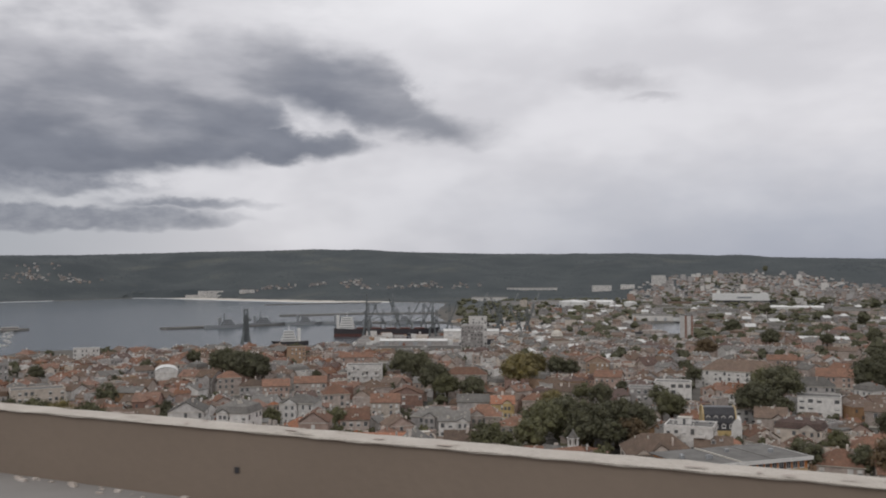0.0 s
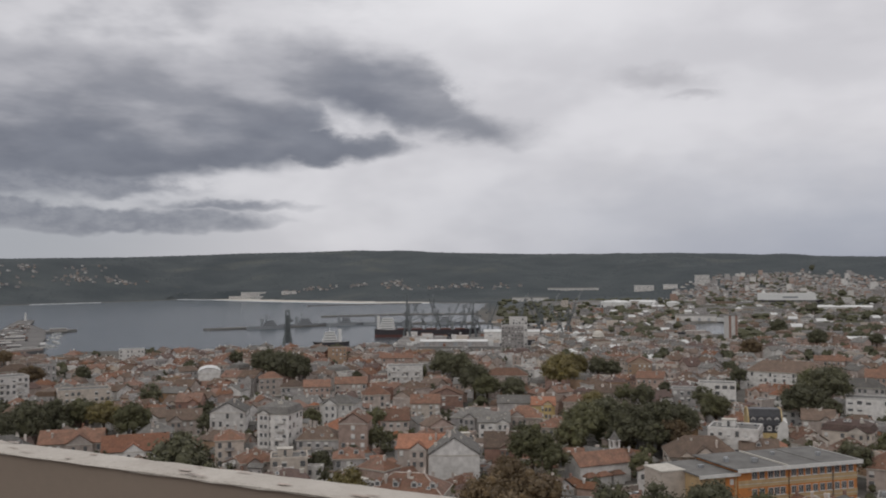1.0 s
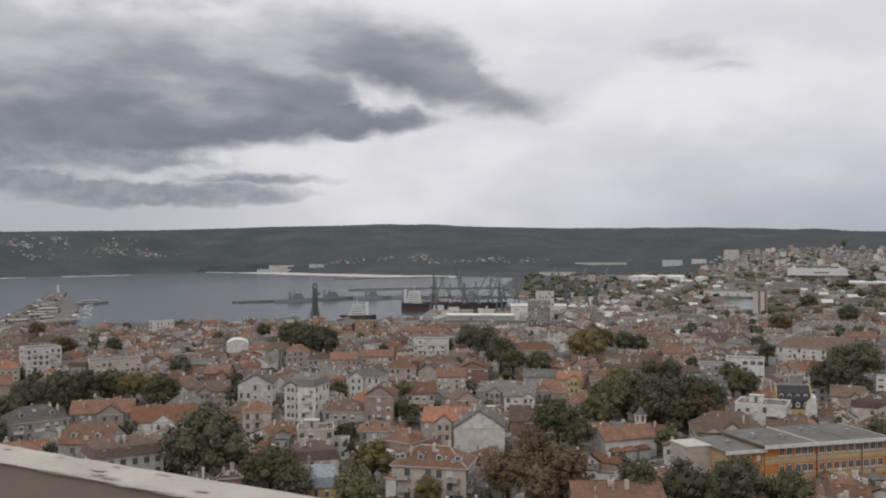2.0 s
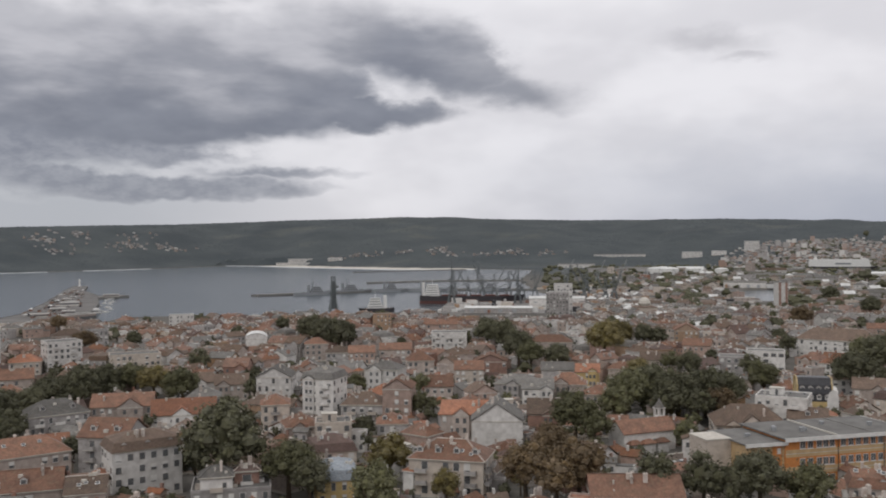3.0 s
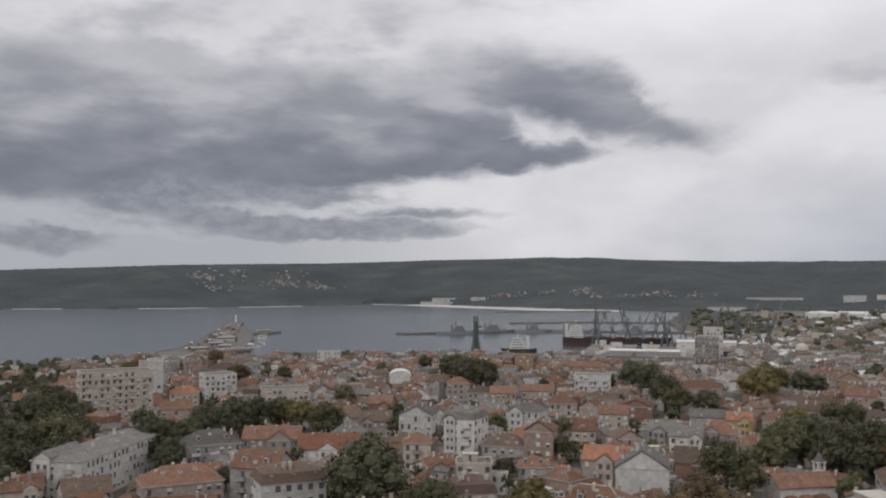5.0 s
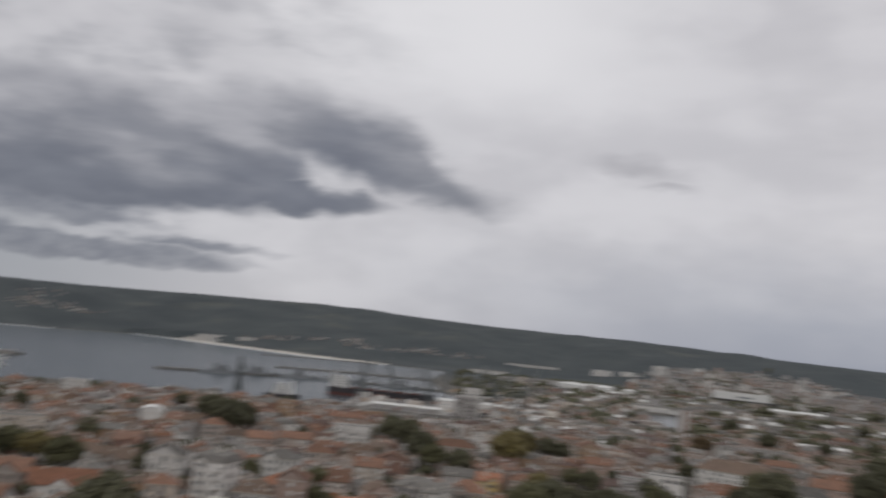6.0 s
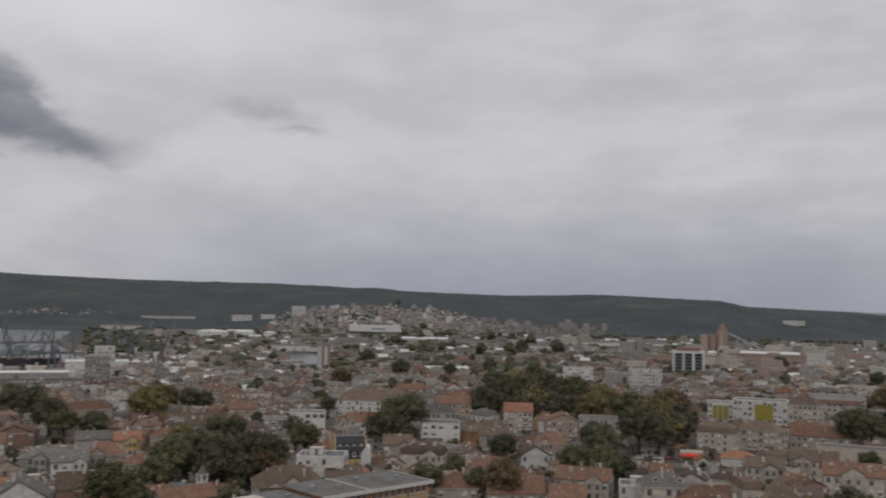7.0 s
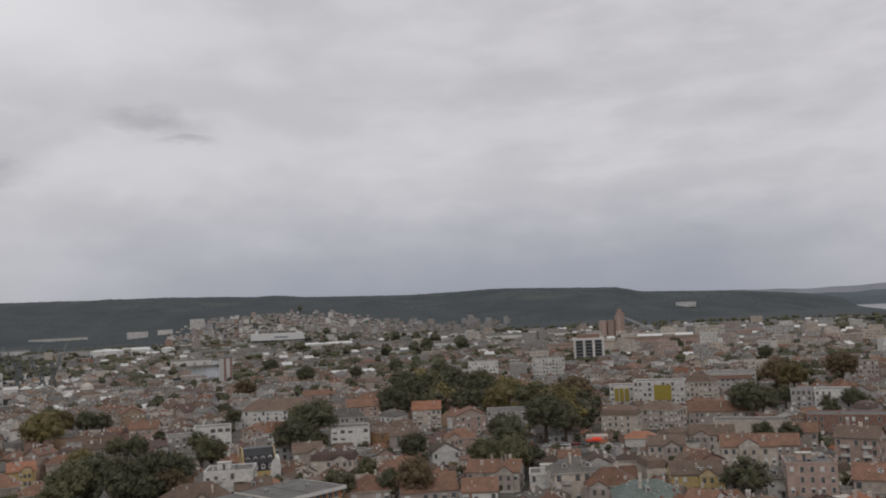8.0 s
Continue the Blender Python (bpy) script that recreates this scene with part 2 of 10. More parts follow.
GLASS = material("dark_window_glass", (0.16, 0.163, 0.165), (0.075, 0.078, 0.082), rough=0.1, scale=0.5, bump=0.0, spec=0.6)
FRAME = material("white_window_frame", (0.70, 0.69, 0.66), (0.55, 0.54, 0.51), rough=0.5, bump=0.0)
TRIM = material("pale_stone_trim", (0.60, 0.57, 0.51), (0.42, 0.39, 0.34), bump=0.1)
CHIMNEY = material("chimney_render", (0.60, 0.55, 0.50), (0.34, 0.27, 0.22), vary=0.35)
DOOR = material("brown_door_wood", (0.16, 0.09, 0.05), (0.10, 0.055, 0.03), rough=0.5)
METAL = material("galvanised_metal", (0.45, 0.46, 0.47), (0.30, 0.31, 0.32), rough=0.45, metal=0.6)
STEEL = material("crane_steel", (0.165, 0.18, 0.18), (0.10, 0.112, 0.115), rough=0.6)
STEEL_PALE = material("pale_crane_steel", (0.30, 0.32, 0.31), (0.18, 0.19, 0.19), rough=0.6)
CONCRETE = material("quay_concrete", (0.27, 0.255, 0.24), (0.15, 0.145, 0.135), scale=0.05, fine=1.0, vary=0.15)
HULL_RED = material("red_brown_hull", (0.13, 0.055, 0.045), (0.075, 0.035, 0.03), rough=0.6)
HULL_DARK = material("dark_hull", (0.055, 0.05, 0.055), (0.035, 0.033, 0.036), rough=0.6)
NAVY = material("naval_grey", (0.30, 0.315, 0.325), (0.19, 0.20, 0.21), rough=0.6)
SHIP_WHITE = material("ship_white", (0.74, 0.74, 0.72), (0.58, 0.57, 0.54), rough=0.5)
SAND = material("beach_sand", (0.58, 0.55, 0.49), (0.44, 0.41, 0.36), scale=0.02, fine=0.4, bump=0.1)
SURF = material("white_surf", (0.75, 0.77, 0.78), (0.45, 0.48, 0.50), scale=0.06, fine=0.5, bump=0.1)
PARAPET = material("parapet_render", (0.250, 0.200, 0.158), (0.205, 0.164, 0.130), scale=0.9, fine=14.0, bump=0.08, spread=1.0)
CAP = material("parapet_cap_paint", (0.60, 0.56, 0.50), (0.40, 0.36, 0.315), scale=3.0, fine=26.0, bump=0.5, spread=0.8)
RED = material("red_sign_paint", (0.55, 0.06, 0.03), (0.40, 0.04, 0.03), rough=0.5)
PANEL = material("yellow_panel", (0.36, 0.29, 0.06), (0.28, 0.22, 0.05), rough=0.5)
BARK = material("bark", (0.10, 0.075, 0.05), (0.055, 0.04, 0.03), fine=5.0)


def leaf_material(name, a, b):
    m = material(name, a, b, 0.75, 0.5, 2.5, 0.0, vary=0.25, spread=0.5, spec=0.2)
    return m


LEAVES = {
    "green": leaf_material("green_leaves", (0.150, 0.147, 0.070), (0.096, 0.096, 0.051)),
    "dark": leaf_material("dark_green_leaves", (0.119, 0.117, 0.065), (0.079, 0.079, 0.049)),
    "olive": leaf_material("olive_leaves", (0.205, 0.165, 0.060), (0.124, 0.107, 0.045)),
    "brown": leaf_material("autumn_leaves", (0.172, 0.118, 0.062), (0.112, 0.083, 0.046)),
}

# ---------------------------------------------------------------- mesh building


class Geo:
    """Collects faces for one mesh."""

    def __init__(self):
        self.v, self.f, self.m = [], [], []

    def face(self, pts, mat=0):
        n = len(self.v)
        self.v.extend(tuple(p) for p in pts)
        self.f.append(tuple(range(n, n + len(pts))))
        self.m.append(mat)

    def hull8(self, p, mat=0):
        """p: four corners below, four above, both anticlockwise."""
        n = len(self.v)
        self.v.extend(tuple(q) for q in p)
        for q in ((3, 2, 1, 0), (4, 5, 6, 7), (0, 1, 5, 4), (1, 2, 6, 5), (2, 3, 7, 6), (3, 0, 4, 7)):
            self.f.append(tuple(n + i for i in q))
            self.m.append(mat)

    def box(self, x0, x1, y0, y1, z0, z1, mat=0):
        self.hull8([(x0, y0, z0), (x1, y0, z0), (x1, y1, z0), (x0, y1, z0), (x0, y0, z1), (x1, y0, z1), (x1, y1, z1), (x0, y1, z1)], mat)

    def beam(self, a, b, t, mat=0):
        a, b = Vector(a), Vector(b)
        d = (b - a).normalized()
        side = d.cross(Vector((0, 0, 1)))
        if side.length < 0.05:
            side = Vector((1, 0, 0))
        side = side.normalized() * t / 2
        up = side.cross(d).normalized() * t / 2
        self.hull8([a - side - up, a + side - up, a + side + up, a - side + up, b - side - up, b + side - up, b + side + up, b - side + up], mat)

    def tube(self, cx, cy, rings, n=12, mat=0, cap=True):
        """rings: (z, radius) from the bottom up."""
        base = len(self.v)
        for z, r in rings:
            for i in range(n):
                a = 2 * math.pi * i / n
                self.v.append((cx + r * math.cos(a), cy + r * math.sin(a), z))
        for k in range(len(rings) - 1):
            for i in range(n):
                j = (i + 1) % n
                self.f.append((base + k * n + i, base + k * n + j, base + (k + 1) * n + j, base + (k + 1) * n + i))
                self.m.append(mat)
        if cap:
            self.f.append(tuple(base + (len(rings) - 1) * n + i for i in range(n)))
            self.m.append(mat)

    def add(self, other, mt):
        n = len(self.v)
        self.v.extend(tuple(mt @ Vector(p)) for p in other.v)
        self.f.extend(tuple(n + i for i in q) for q in other.f)
        self.m.extend(other.m)

    def mesh(self, name, mats, smooth=False):
        me = bpy.data.meshes.new(name)
        me.from_pydata(self.v, [], self.f)
        for mt in mats:
            me.materials.append(mt)
        me.polygons.foreach_set("material_index", self.m)
        if smooth:
            me.polygons.foreach_set("use_smooth", [True] * len(self.f))
        me.update()
        return me


def part(name, g, mats, parent, label="", at=None, smooth=False):
    me = g.mesh(name, mats if isinstance(mats, (list, tuple)) else [mats], smooth) if isinstance(g, Geo) else g
    ob = new(name, me)
    ob.parent = parent
    if at is not None:
        ob.matrix_basis = at
    return tagged(ob, label=label)


def thing(name, m, label, category, group="", kind=""):
    ob = new(name)
    ob.empty_display_size = 0.5
    ob.matrix_basis = m
    return tagged(ob, label, category, group, kind)


# ---------------------------------------------------------------- the lie of the land
SEA = [(-4500, 100), (-1200, 300), (-640, 470), (-500, 600), (-492, 740), (-388, 760), (-392, 836), (-190, 866), (-92, 886), (-92, 1034), (60, 1034), (60, 1085),
       (10, 1330), (-20, 1700), (10, 2390), (-170, 2530), (-600, 2840), (-829, 3090), (-1067, 3080), (-1200, 2720), (-1440, 2330), (-1821, 2130), (-4500, 1500)]
BASIN = [(267, 1265), (292, 1307), (335, 1336), (366, 1350), (292, 1072), (254, 1052), (272, 1149), (260, 1197)]
LAKE = [(2560, 1700), (2740, 1890), (3960, 2980), (4120, 2800), (4500, 1500), (3300, 900)]


def shore_distance(px, py, poly):
    """Metres to the water's edge, negative on the water."""
    inside = np.zeros(px.shape, bool)
    best = np.full(px.shape, 1e9)
    for (ax, ay), (bx, by) in zip(poly, poly[1:] + poly[:1]):
        cross = ((ay > py) != (by > py)) & (px < (bx - ax) * (py - ay) / (by - ay + 1e-12) + ax)
        inside ^= cross
        ex, ey = bx - ax, by - ay
        k = np.clip(((px - ax) * ex + (py - ay) * ey) / (ex * ex + ey * ey), 0, 1)
        best = np.minimum(best, np.hypot(px - ax - k * ex, py - ay - k * ey))
    return np.where(inside, -best, best)


def sstep(a, b, v):
    v = np.clip((v - a) / (b - a), 0, 1)
    return v * v * (3 - 2 * v)


def lie(px, py):
    """Ground height for arrays of places."""
    px, py = np.asarray(px, float), np.asarray(py, float)
    r, az = np.hypot(px, py), np.degrees(np.arctan2(px, py))
    town = 5 - 2.5 * sstep(180, 900 + 500 * sstep(5, 40, az), r)
    # skyline: angle above the eye, distance of the crest and of the foot, by compass bearing
    ang = np.interp(az, [-60, -41, -31, -22, -15, -8, -1, 5, 12, 19, 27, 33, 40, 41.6, 47, 50.4, 52.8, 56, 70], [0.7, 0.82, 1.22, 1.36, 1.58, 1.75, 1.56, 1.40, 1.44, 1.15, 0.96, 1.10, 0.84, 0.5, 0.30, 0.0, -0.4, -0.75, -0.75])
    crest = np.interp(az, [-60, -41, -25, -10, 20, 30, 40, 44, 50, 53, 60], [3400, 3500, 4000, 4500, 4500, 4000, 3700, 4200, 4400, 4500, 4500])
    foot = np.interp(az, [-60, -41, -32, -20, -12, -3, 8, 14, 22, 30, 40, 44, 50, 53], [2800, 2750, 2680, 3150, 2880, 2600, 2650, 2350, 2350, 2600, 2500, 2900, 3400, 3900])
    top = 70 + np.tan(np.radians(ang)) * crest
    z = town + (top - 2.5) * sstep(0, 1, (r - foot) / (crest - foot)) ** 0.8
    z = z + sstep(200, 500, r - foot) * sstep(0, 500, crest - r) * (9 * np.sin(az * 0.55 + r * 0.004) + 5 * np.sin(az * 1.3 - r * 0.007))
    for poly, wall in ((SEA, 9.0), (BASIN, 6.0), (LAKE, 40.0)):
        d = shore_distance(px, py, poly)
        z = np.where(d < 0, np.maximum(-5, d * 0.5 - 0.4), np.minimum(z, 1.2 + z * np.clip(d / wall, 0, 1)))
    return z


def ground_height(x, y):
    return float(lie([x], [y])[0])

# ---------------------------------------------------------------- ground, water, shores


def ground_material():
    """Woodland on the heights, streets, yards and dry grass in the town."""
    m = material("ground_cover", (0.17, 0.16, 0.145), (0.075, 0.072, 0.062), 0.95, 0.03, 0.35, 0.2, spread=0.5, spec=0.15)
    N, L = m.node_tree.nodes, m.node_tree.links
    b = N["Principled BSDF"]
    old = b.inputs["Base Color"].links[0].from_socket
    geo = N.new("ShaderNodeNewGeometry")
    sepa = N.new("ShaderNodeSeparateXYZ")
    L.new(geo.outputs["Position"], sepa.inputs[0])
    patch, clump = N.new("ShaderNodeTexNoise"), N.new("ShaderNodeTexNoise")
    for n, s in ((patch, 0.0035), (clump, 0.006)):
        n.inputs["Scale"].default_value, n.inputs["Detail"].default_value = s, 6.0
        L.new(geo.outputs["Position"], n.inputs["Vector"])
    hazy_wood = N.new("ShaderNodeMix")
    hazy_wood.data_type = "RGBA"
    cr = N.new("ShaderNodeMapRange")
    L.new(clump.outputs[0], cr.inputs[0])
    cr.inputs[1].default_value, cr.inputs[2].default_value = 0.35, 0.68
    L.new(cr.outputs[0], hazy_wood.inputs[0])
    # distance haze is mixed into both woodland tones as blue-grey
    hazy_wood.inputs[6].default_value, hazy_wood.inputs[7].default_value = (0.055, 0.065, 0.070, 1), (0.080, 0.091, 0.093, 1)
    field = N.new("ShaderNodeMix")
    field.data_type = "RGBA"
    fr = N.new("ShaderNodeMapRange")
    L.new(patch.outputs[0], fr.inputs[0])
    fr.inputs[1].default_value, fr.inputs[2].default_value, fr.inputs[4].default_value = 0.58, 0.70, 0.6
    L.new(fr.outputs[0], field.inputs[0])
    L.new(hazy_wood.outputs[2], field.inputs[6])
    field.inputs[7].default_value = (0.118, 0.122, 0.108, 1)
    up = N.new("ShaderNodeMapRange")
    L.new(sepa.outputs[2], up.inputs[0])
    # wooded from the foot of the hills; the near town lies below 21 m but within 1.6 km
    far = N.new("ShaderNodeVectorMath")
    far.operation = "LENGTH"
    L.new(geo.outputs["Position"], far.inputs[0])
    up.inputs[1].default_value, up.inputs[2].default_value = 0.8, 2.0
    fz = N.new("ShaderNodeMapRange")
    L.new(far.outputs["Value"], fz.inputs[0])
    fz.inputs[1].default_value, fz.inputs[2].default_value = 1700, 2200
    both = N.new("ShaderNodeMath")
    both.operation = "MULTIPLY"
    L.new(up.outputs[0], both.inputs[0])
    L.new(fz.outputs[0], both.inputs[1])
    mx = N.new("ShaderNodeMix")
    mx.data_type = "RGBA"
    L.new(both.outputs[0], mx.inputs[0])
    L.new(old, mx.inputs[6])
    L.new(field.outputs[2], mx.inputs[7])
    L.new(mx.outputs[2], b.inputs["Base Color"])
    return m


def build_ground():
    az = np.concatenate([np.arange(-180, -52, 4.0), np.arange(-52, 66, 0.3), np.arange(66, 180, 4.0)])
    r = np.concatenate([[0.0], np.exp(np.arange(math.log(20), math.log(700), 0.03)), np.exp(np.arange(math.log(700), math.log(4985), 0.009)), [4990]])
    A, R = np.meshgrid(np.radians(az), r)
    X, Y = R * np.sin(A), R * np.cos(A)
    Z = lie(X.ravel(), Y.ravel()).reshape(X.shape)
    # tree tops roughen the wooded slopes
    rng = np.random.default_rng(5)
    Z += np.where((R > 2400) & (Z > 12), rng.normal(0, 0.6, Z.shape), 0)
    n, k = len(az), len(r)
    i, j = np.meshgrid(np.arange(n), np.arange(k - 1))
    i2 = (i + 1) % n
    faces = np.stack([j * n + i, (j + 1) * n + i, (j + 1) * n + i2, j * n + i2], -1).reshape(-1, 4)[:, ::-1]
    me = bpy.data.meshes.new("ground")
    me.from_pydata(np.stack([X, Y, Z], -1).reshape(-1, 3).tolist(), [], faces.tolist())
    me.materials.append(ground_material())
    me.polygons.foreach_set("use_smooth", [True] * len(faces))
    me.update()
    return tagged(new("ground", me), "sloping town ground rising to dark wooded hills", "ground", kind="structure")


def build_water():
    m = bpy.data.materials.new("sea_water")
    m.use_nodes = True
    N, L = m.node_tree.nodes, m.node_tree.links
    b = N["Principled BSDF"]
    geo = N.new("ShaderNodeNewGeometry")
    swell, chop, drift = N.new("ShaderNodeTexNoise"), N.new("ShaderNodeTexNoise"), N.new("ShaderNodeTexNoise")
    for n, s in ((swell, 0.05), (chop, 0.3), (drift, 0.004)):
        n.inputs["Scale"].default_value, n.inputs["Detail"].default_value = s, 5.0
        L.new(geo.outputs["Position"], n.inputs["Vector"])
    mix = N.new("ShaderNodeMix")
    mix.data_type = "RGBA"
    L.new(drift.outputs[0], mix.inputs[0])
    mix.inputs[6].default_value, mix.inputs[7].default_value = (0.048, 0.066, 0.080, 1), (0.078, 0.098, 0.110, 1)
    L.new(mix.outputs[2], b.inputs["Base Color"])
    b.inputs["Roughness"].default_value, b.inputs["IOR"].default_value = 0.16, 1.33
    add = N.new("ShaderNodeMath")
    add.operation = "MULTIPLY_ADD"
    L.new(swell.outputs[0], add.inputs[0])
    add.inputs[1].default_value = 2.0
    L.new(chop.outputs[0], add.inputs[2])
    bp = N.new("ShaderNodeBump")
    bp.inputs["Strength"].default_value, bp.inputs["Distance"].default_value = 0.42, 1.2
    L.new(add.outputs[0], bp.inputs["Height"])
    L.new(bp.outputs[0], b.inputs["Normal"])
    # the lake has no waves; its pale base colour stands in for reflected sky
    lake_tint = material("sky_tinted_water", (0.27, 0.28, 0.285), (0.22, 0.23, 0.24), 0.4, 0.003, 0.05, 0.0, spec=0.5)
    g = Geo()
    g.face([(x, y, 0.2) for x, y in LAKE][::-1])
    tagged(new("lake", g.mesh("lake", [lake_tint])), "lake beyond the plain, its pale sky reflection painted in", "lake", kind="structure")
    g = Geo()
    g.face([(-4600, 90, 0), (4600, 90, 0), (4600, 3500, 0), (-4600, 3500, 0)])
    return tagged(new("water", g.mesh("water", [m])), "grey-blue sea of the bay and harbour", "sea", kind="structure")


def strip(name, pts, width, z, mat, label, category, side=1, ragged=0.0, broken=0.0):
    """A narrow sheet along a line of places."""
    g = Geo()
    rnd = random.Random(len(pts))
    fine = []
    for (ax, ay), (bx, by) in zip(pts, pts[1:]):
        k = max(2, int(math.hypot(bx - ax, by - ay) / 12))
        fine += [(ax + (bx - ax) * i / k, ay + (by - ay) * i / k) for i in range(k)]
    fine.append(pts[-1])
    wid = [width * (1 + ragged * rnd.uniform(-1, 1)) for _ in fine]
    for i in range(len(fine) - 1):
        (ax, ay), (bx, by) = fine[i], fine[i + 1]
        if math.sin(i * 0.21) + 0.6 * math.sin(i * 0.057 + 1) < broken * 1.6 - 1.6:
            continue
        l = math.hypot(bx - ax, by - ay)
        nx, ny = -(by - ay) / l * side, (bx - ax) / l * side
        p = [(ax, ay, z), (bx, by, z), (bx + nx * wid[i + 1], by + ny * wid[i + 1], z + 0.8), (ax + nx * wid[i], ay + ny * wid[i], z + 0.8)]
        g.face(p if side > 0 else p[::-1])
    return tagged(new(name, g.mesh(name, [mat])), label, category, kind="structure")


def quay(name, pts, top, label):
    """A concrete mole with upright walls and a raised kerb along its edge."""
    g = Geo()
    area = sum(a[0] * b[1] - b[0] * a[1] for a, b in zip(pts, pts[1:] + pts[:1]))
    if area < 0:
        pts = pts[::-1]
    g.face([(x, y, top) for x, y in pts])
    for (ax, ay), (bx, by) in zip(pts, pts[1:] + pts[:1]):
        g.face([(ax, ay, -4), (bx, by, -4), (bx, by, top), (ax, ay, top)])
        g.beam((ax, ay, top + 0.2), (bx, by, top + 0.2), 0.5)
    return tagged(new(name, g.mesh(name, [CONCRETE])), label, "quay", kind="structure")


build_ground()
build_water()
strip("beach_1", [(-150, 2456), (-372, 2480), (-653, 2712), (-930, 2992)], 118, 0.6, SAND, "long pale sand beach across the bay", "beach", side=-1, ragged=0.3)
strip("beach_2", [(-1440, 2332), (-1640, 2230), (-1821, 2132)], 14, 0.6, SAND, "narrow pale shore below wooded slopes", "beach", side=-1, ragged=0.6)
strip("surf_1", [(-150, 2440), (-372, 2464), (-653, 2694), (-930, 2976), (-1067, 3056)], 10, 0.15, SURF, "white surf along the far beach", "surf", side=-1, ragged=0.7)
strip("surf_2", [(-1180, 2700), (-1420, 2320), (-1821, 2118), (-2300, 1985)], 6, 0.15, SURF, "white surf along the wooded shore", "surf", side=-1, ragged=0.9, broken=0.9)
strip("surf_3", [(-640, 475), (-484, 592), (-466, 700), (-452, 740)], 7, 0.15, SURF, "white surf on the town beach", "surf", side=1, ragged=0.8)
quay_top = CONCRETE
CONCRETE = material("pier_paving", (0.19, 0.18, 0.17), (0.10, 0.097, 0.092), scale=0.04, fine=0.6)
quay("pier_1", [(-491, 746), (-514, 862), (-594, 1052), (-729, 1346), (-786, 1478), (-764, 1486), (-690, 1330), (-600, 1195), (-520, 1040), (-470, 930), (-386, 725)], 2.6, "concrete passenger pier with sheds and yachts")
CONCRETE = quay_top
quay("pier_2", [(-606, 1178), (-582, 1138), (-552, 1190), (-574, 1206)], 2.4, "short concrete mole beside the passenger pier")
quay("pier_3", [(-385, 1212), (-372, 1200), (-180, 1345), (60, 1345), (60, 1368), (-190, 1368)], 2.0, "long low concrete breakwater in the harbour")
quay("pier_4", [(-290, 1595), (-160, 1675), (0, 1690), (0, 1712), (-168, 1700), (-296, 1612)], 2.0, "outer concrete breakwater of the harbour")
quay("pier_7", [(-446, 2246), (-255, 2412), (-170, 2440), (-170, 2452), (-258, 2424), (-452, 2254)], 1.4, "low stone groyne off the far beach")
quay("pier_5", [(-190, 862), (-92, 882), (-92, 1036), (62, 1036), (62, 860)], 2.9, "concrete cargo quay of the port")
quay("pier_6", [(-105, 1082), (62, 1082), (62, 1110), (-105, 1110)], 2.9, "narrow concrete cargo jetty carrying harbour cranes")


# ---------------------------------------------------------------- the rooftop terrace
NRM, ALG = Vector((0.43, 0.903, 0)).normalized(), Vector((0.903, -0.43, 0)).normalized()
TERRACE = Matrix(((ALG.x, NRM.x, 0, 0), (ALG.y, NRM.y, 0, 0), (0, 0, 1, 0), (0, 0, 0, 1)))


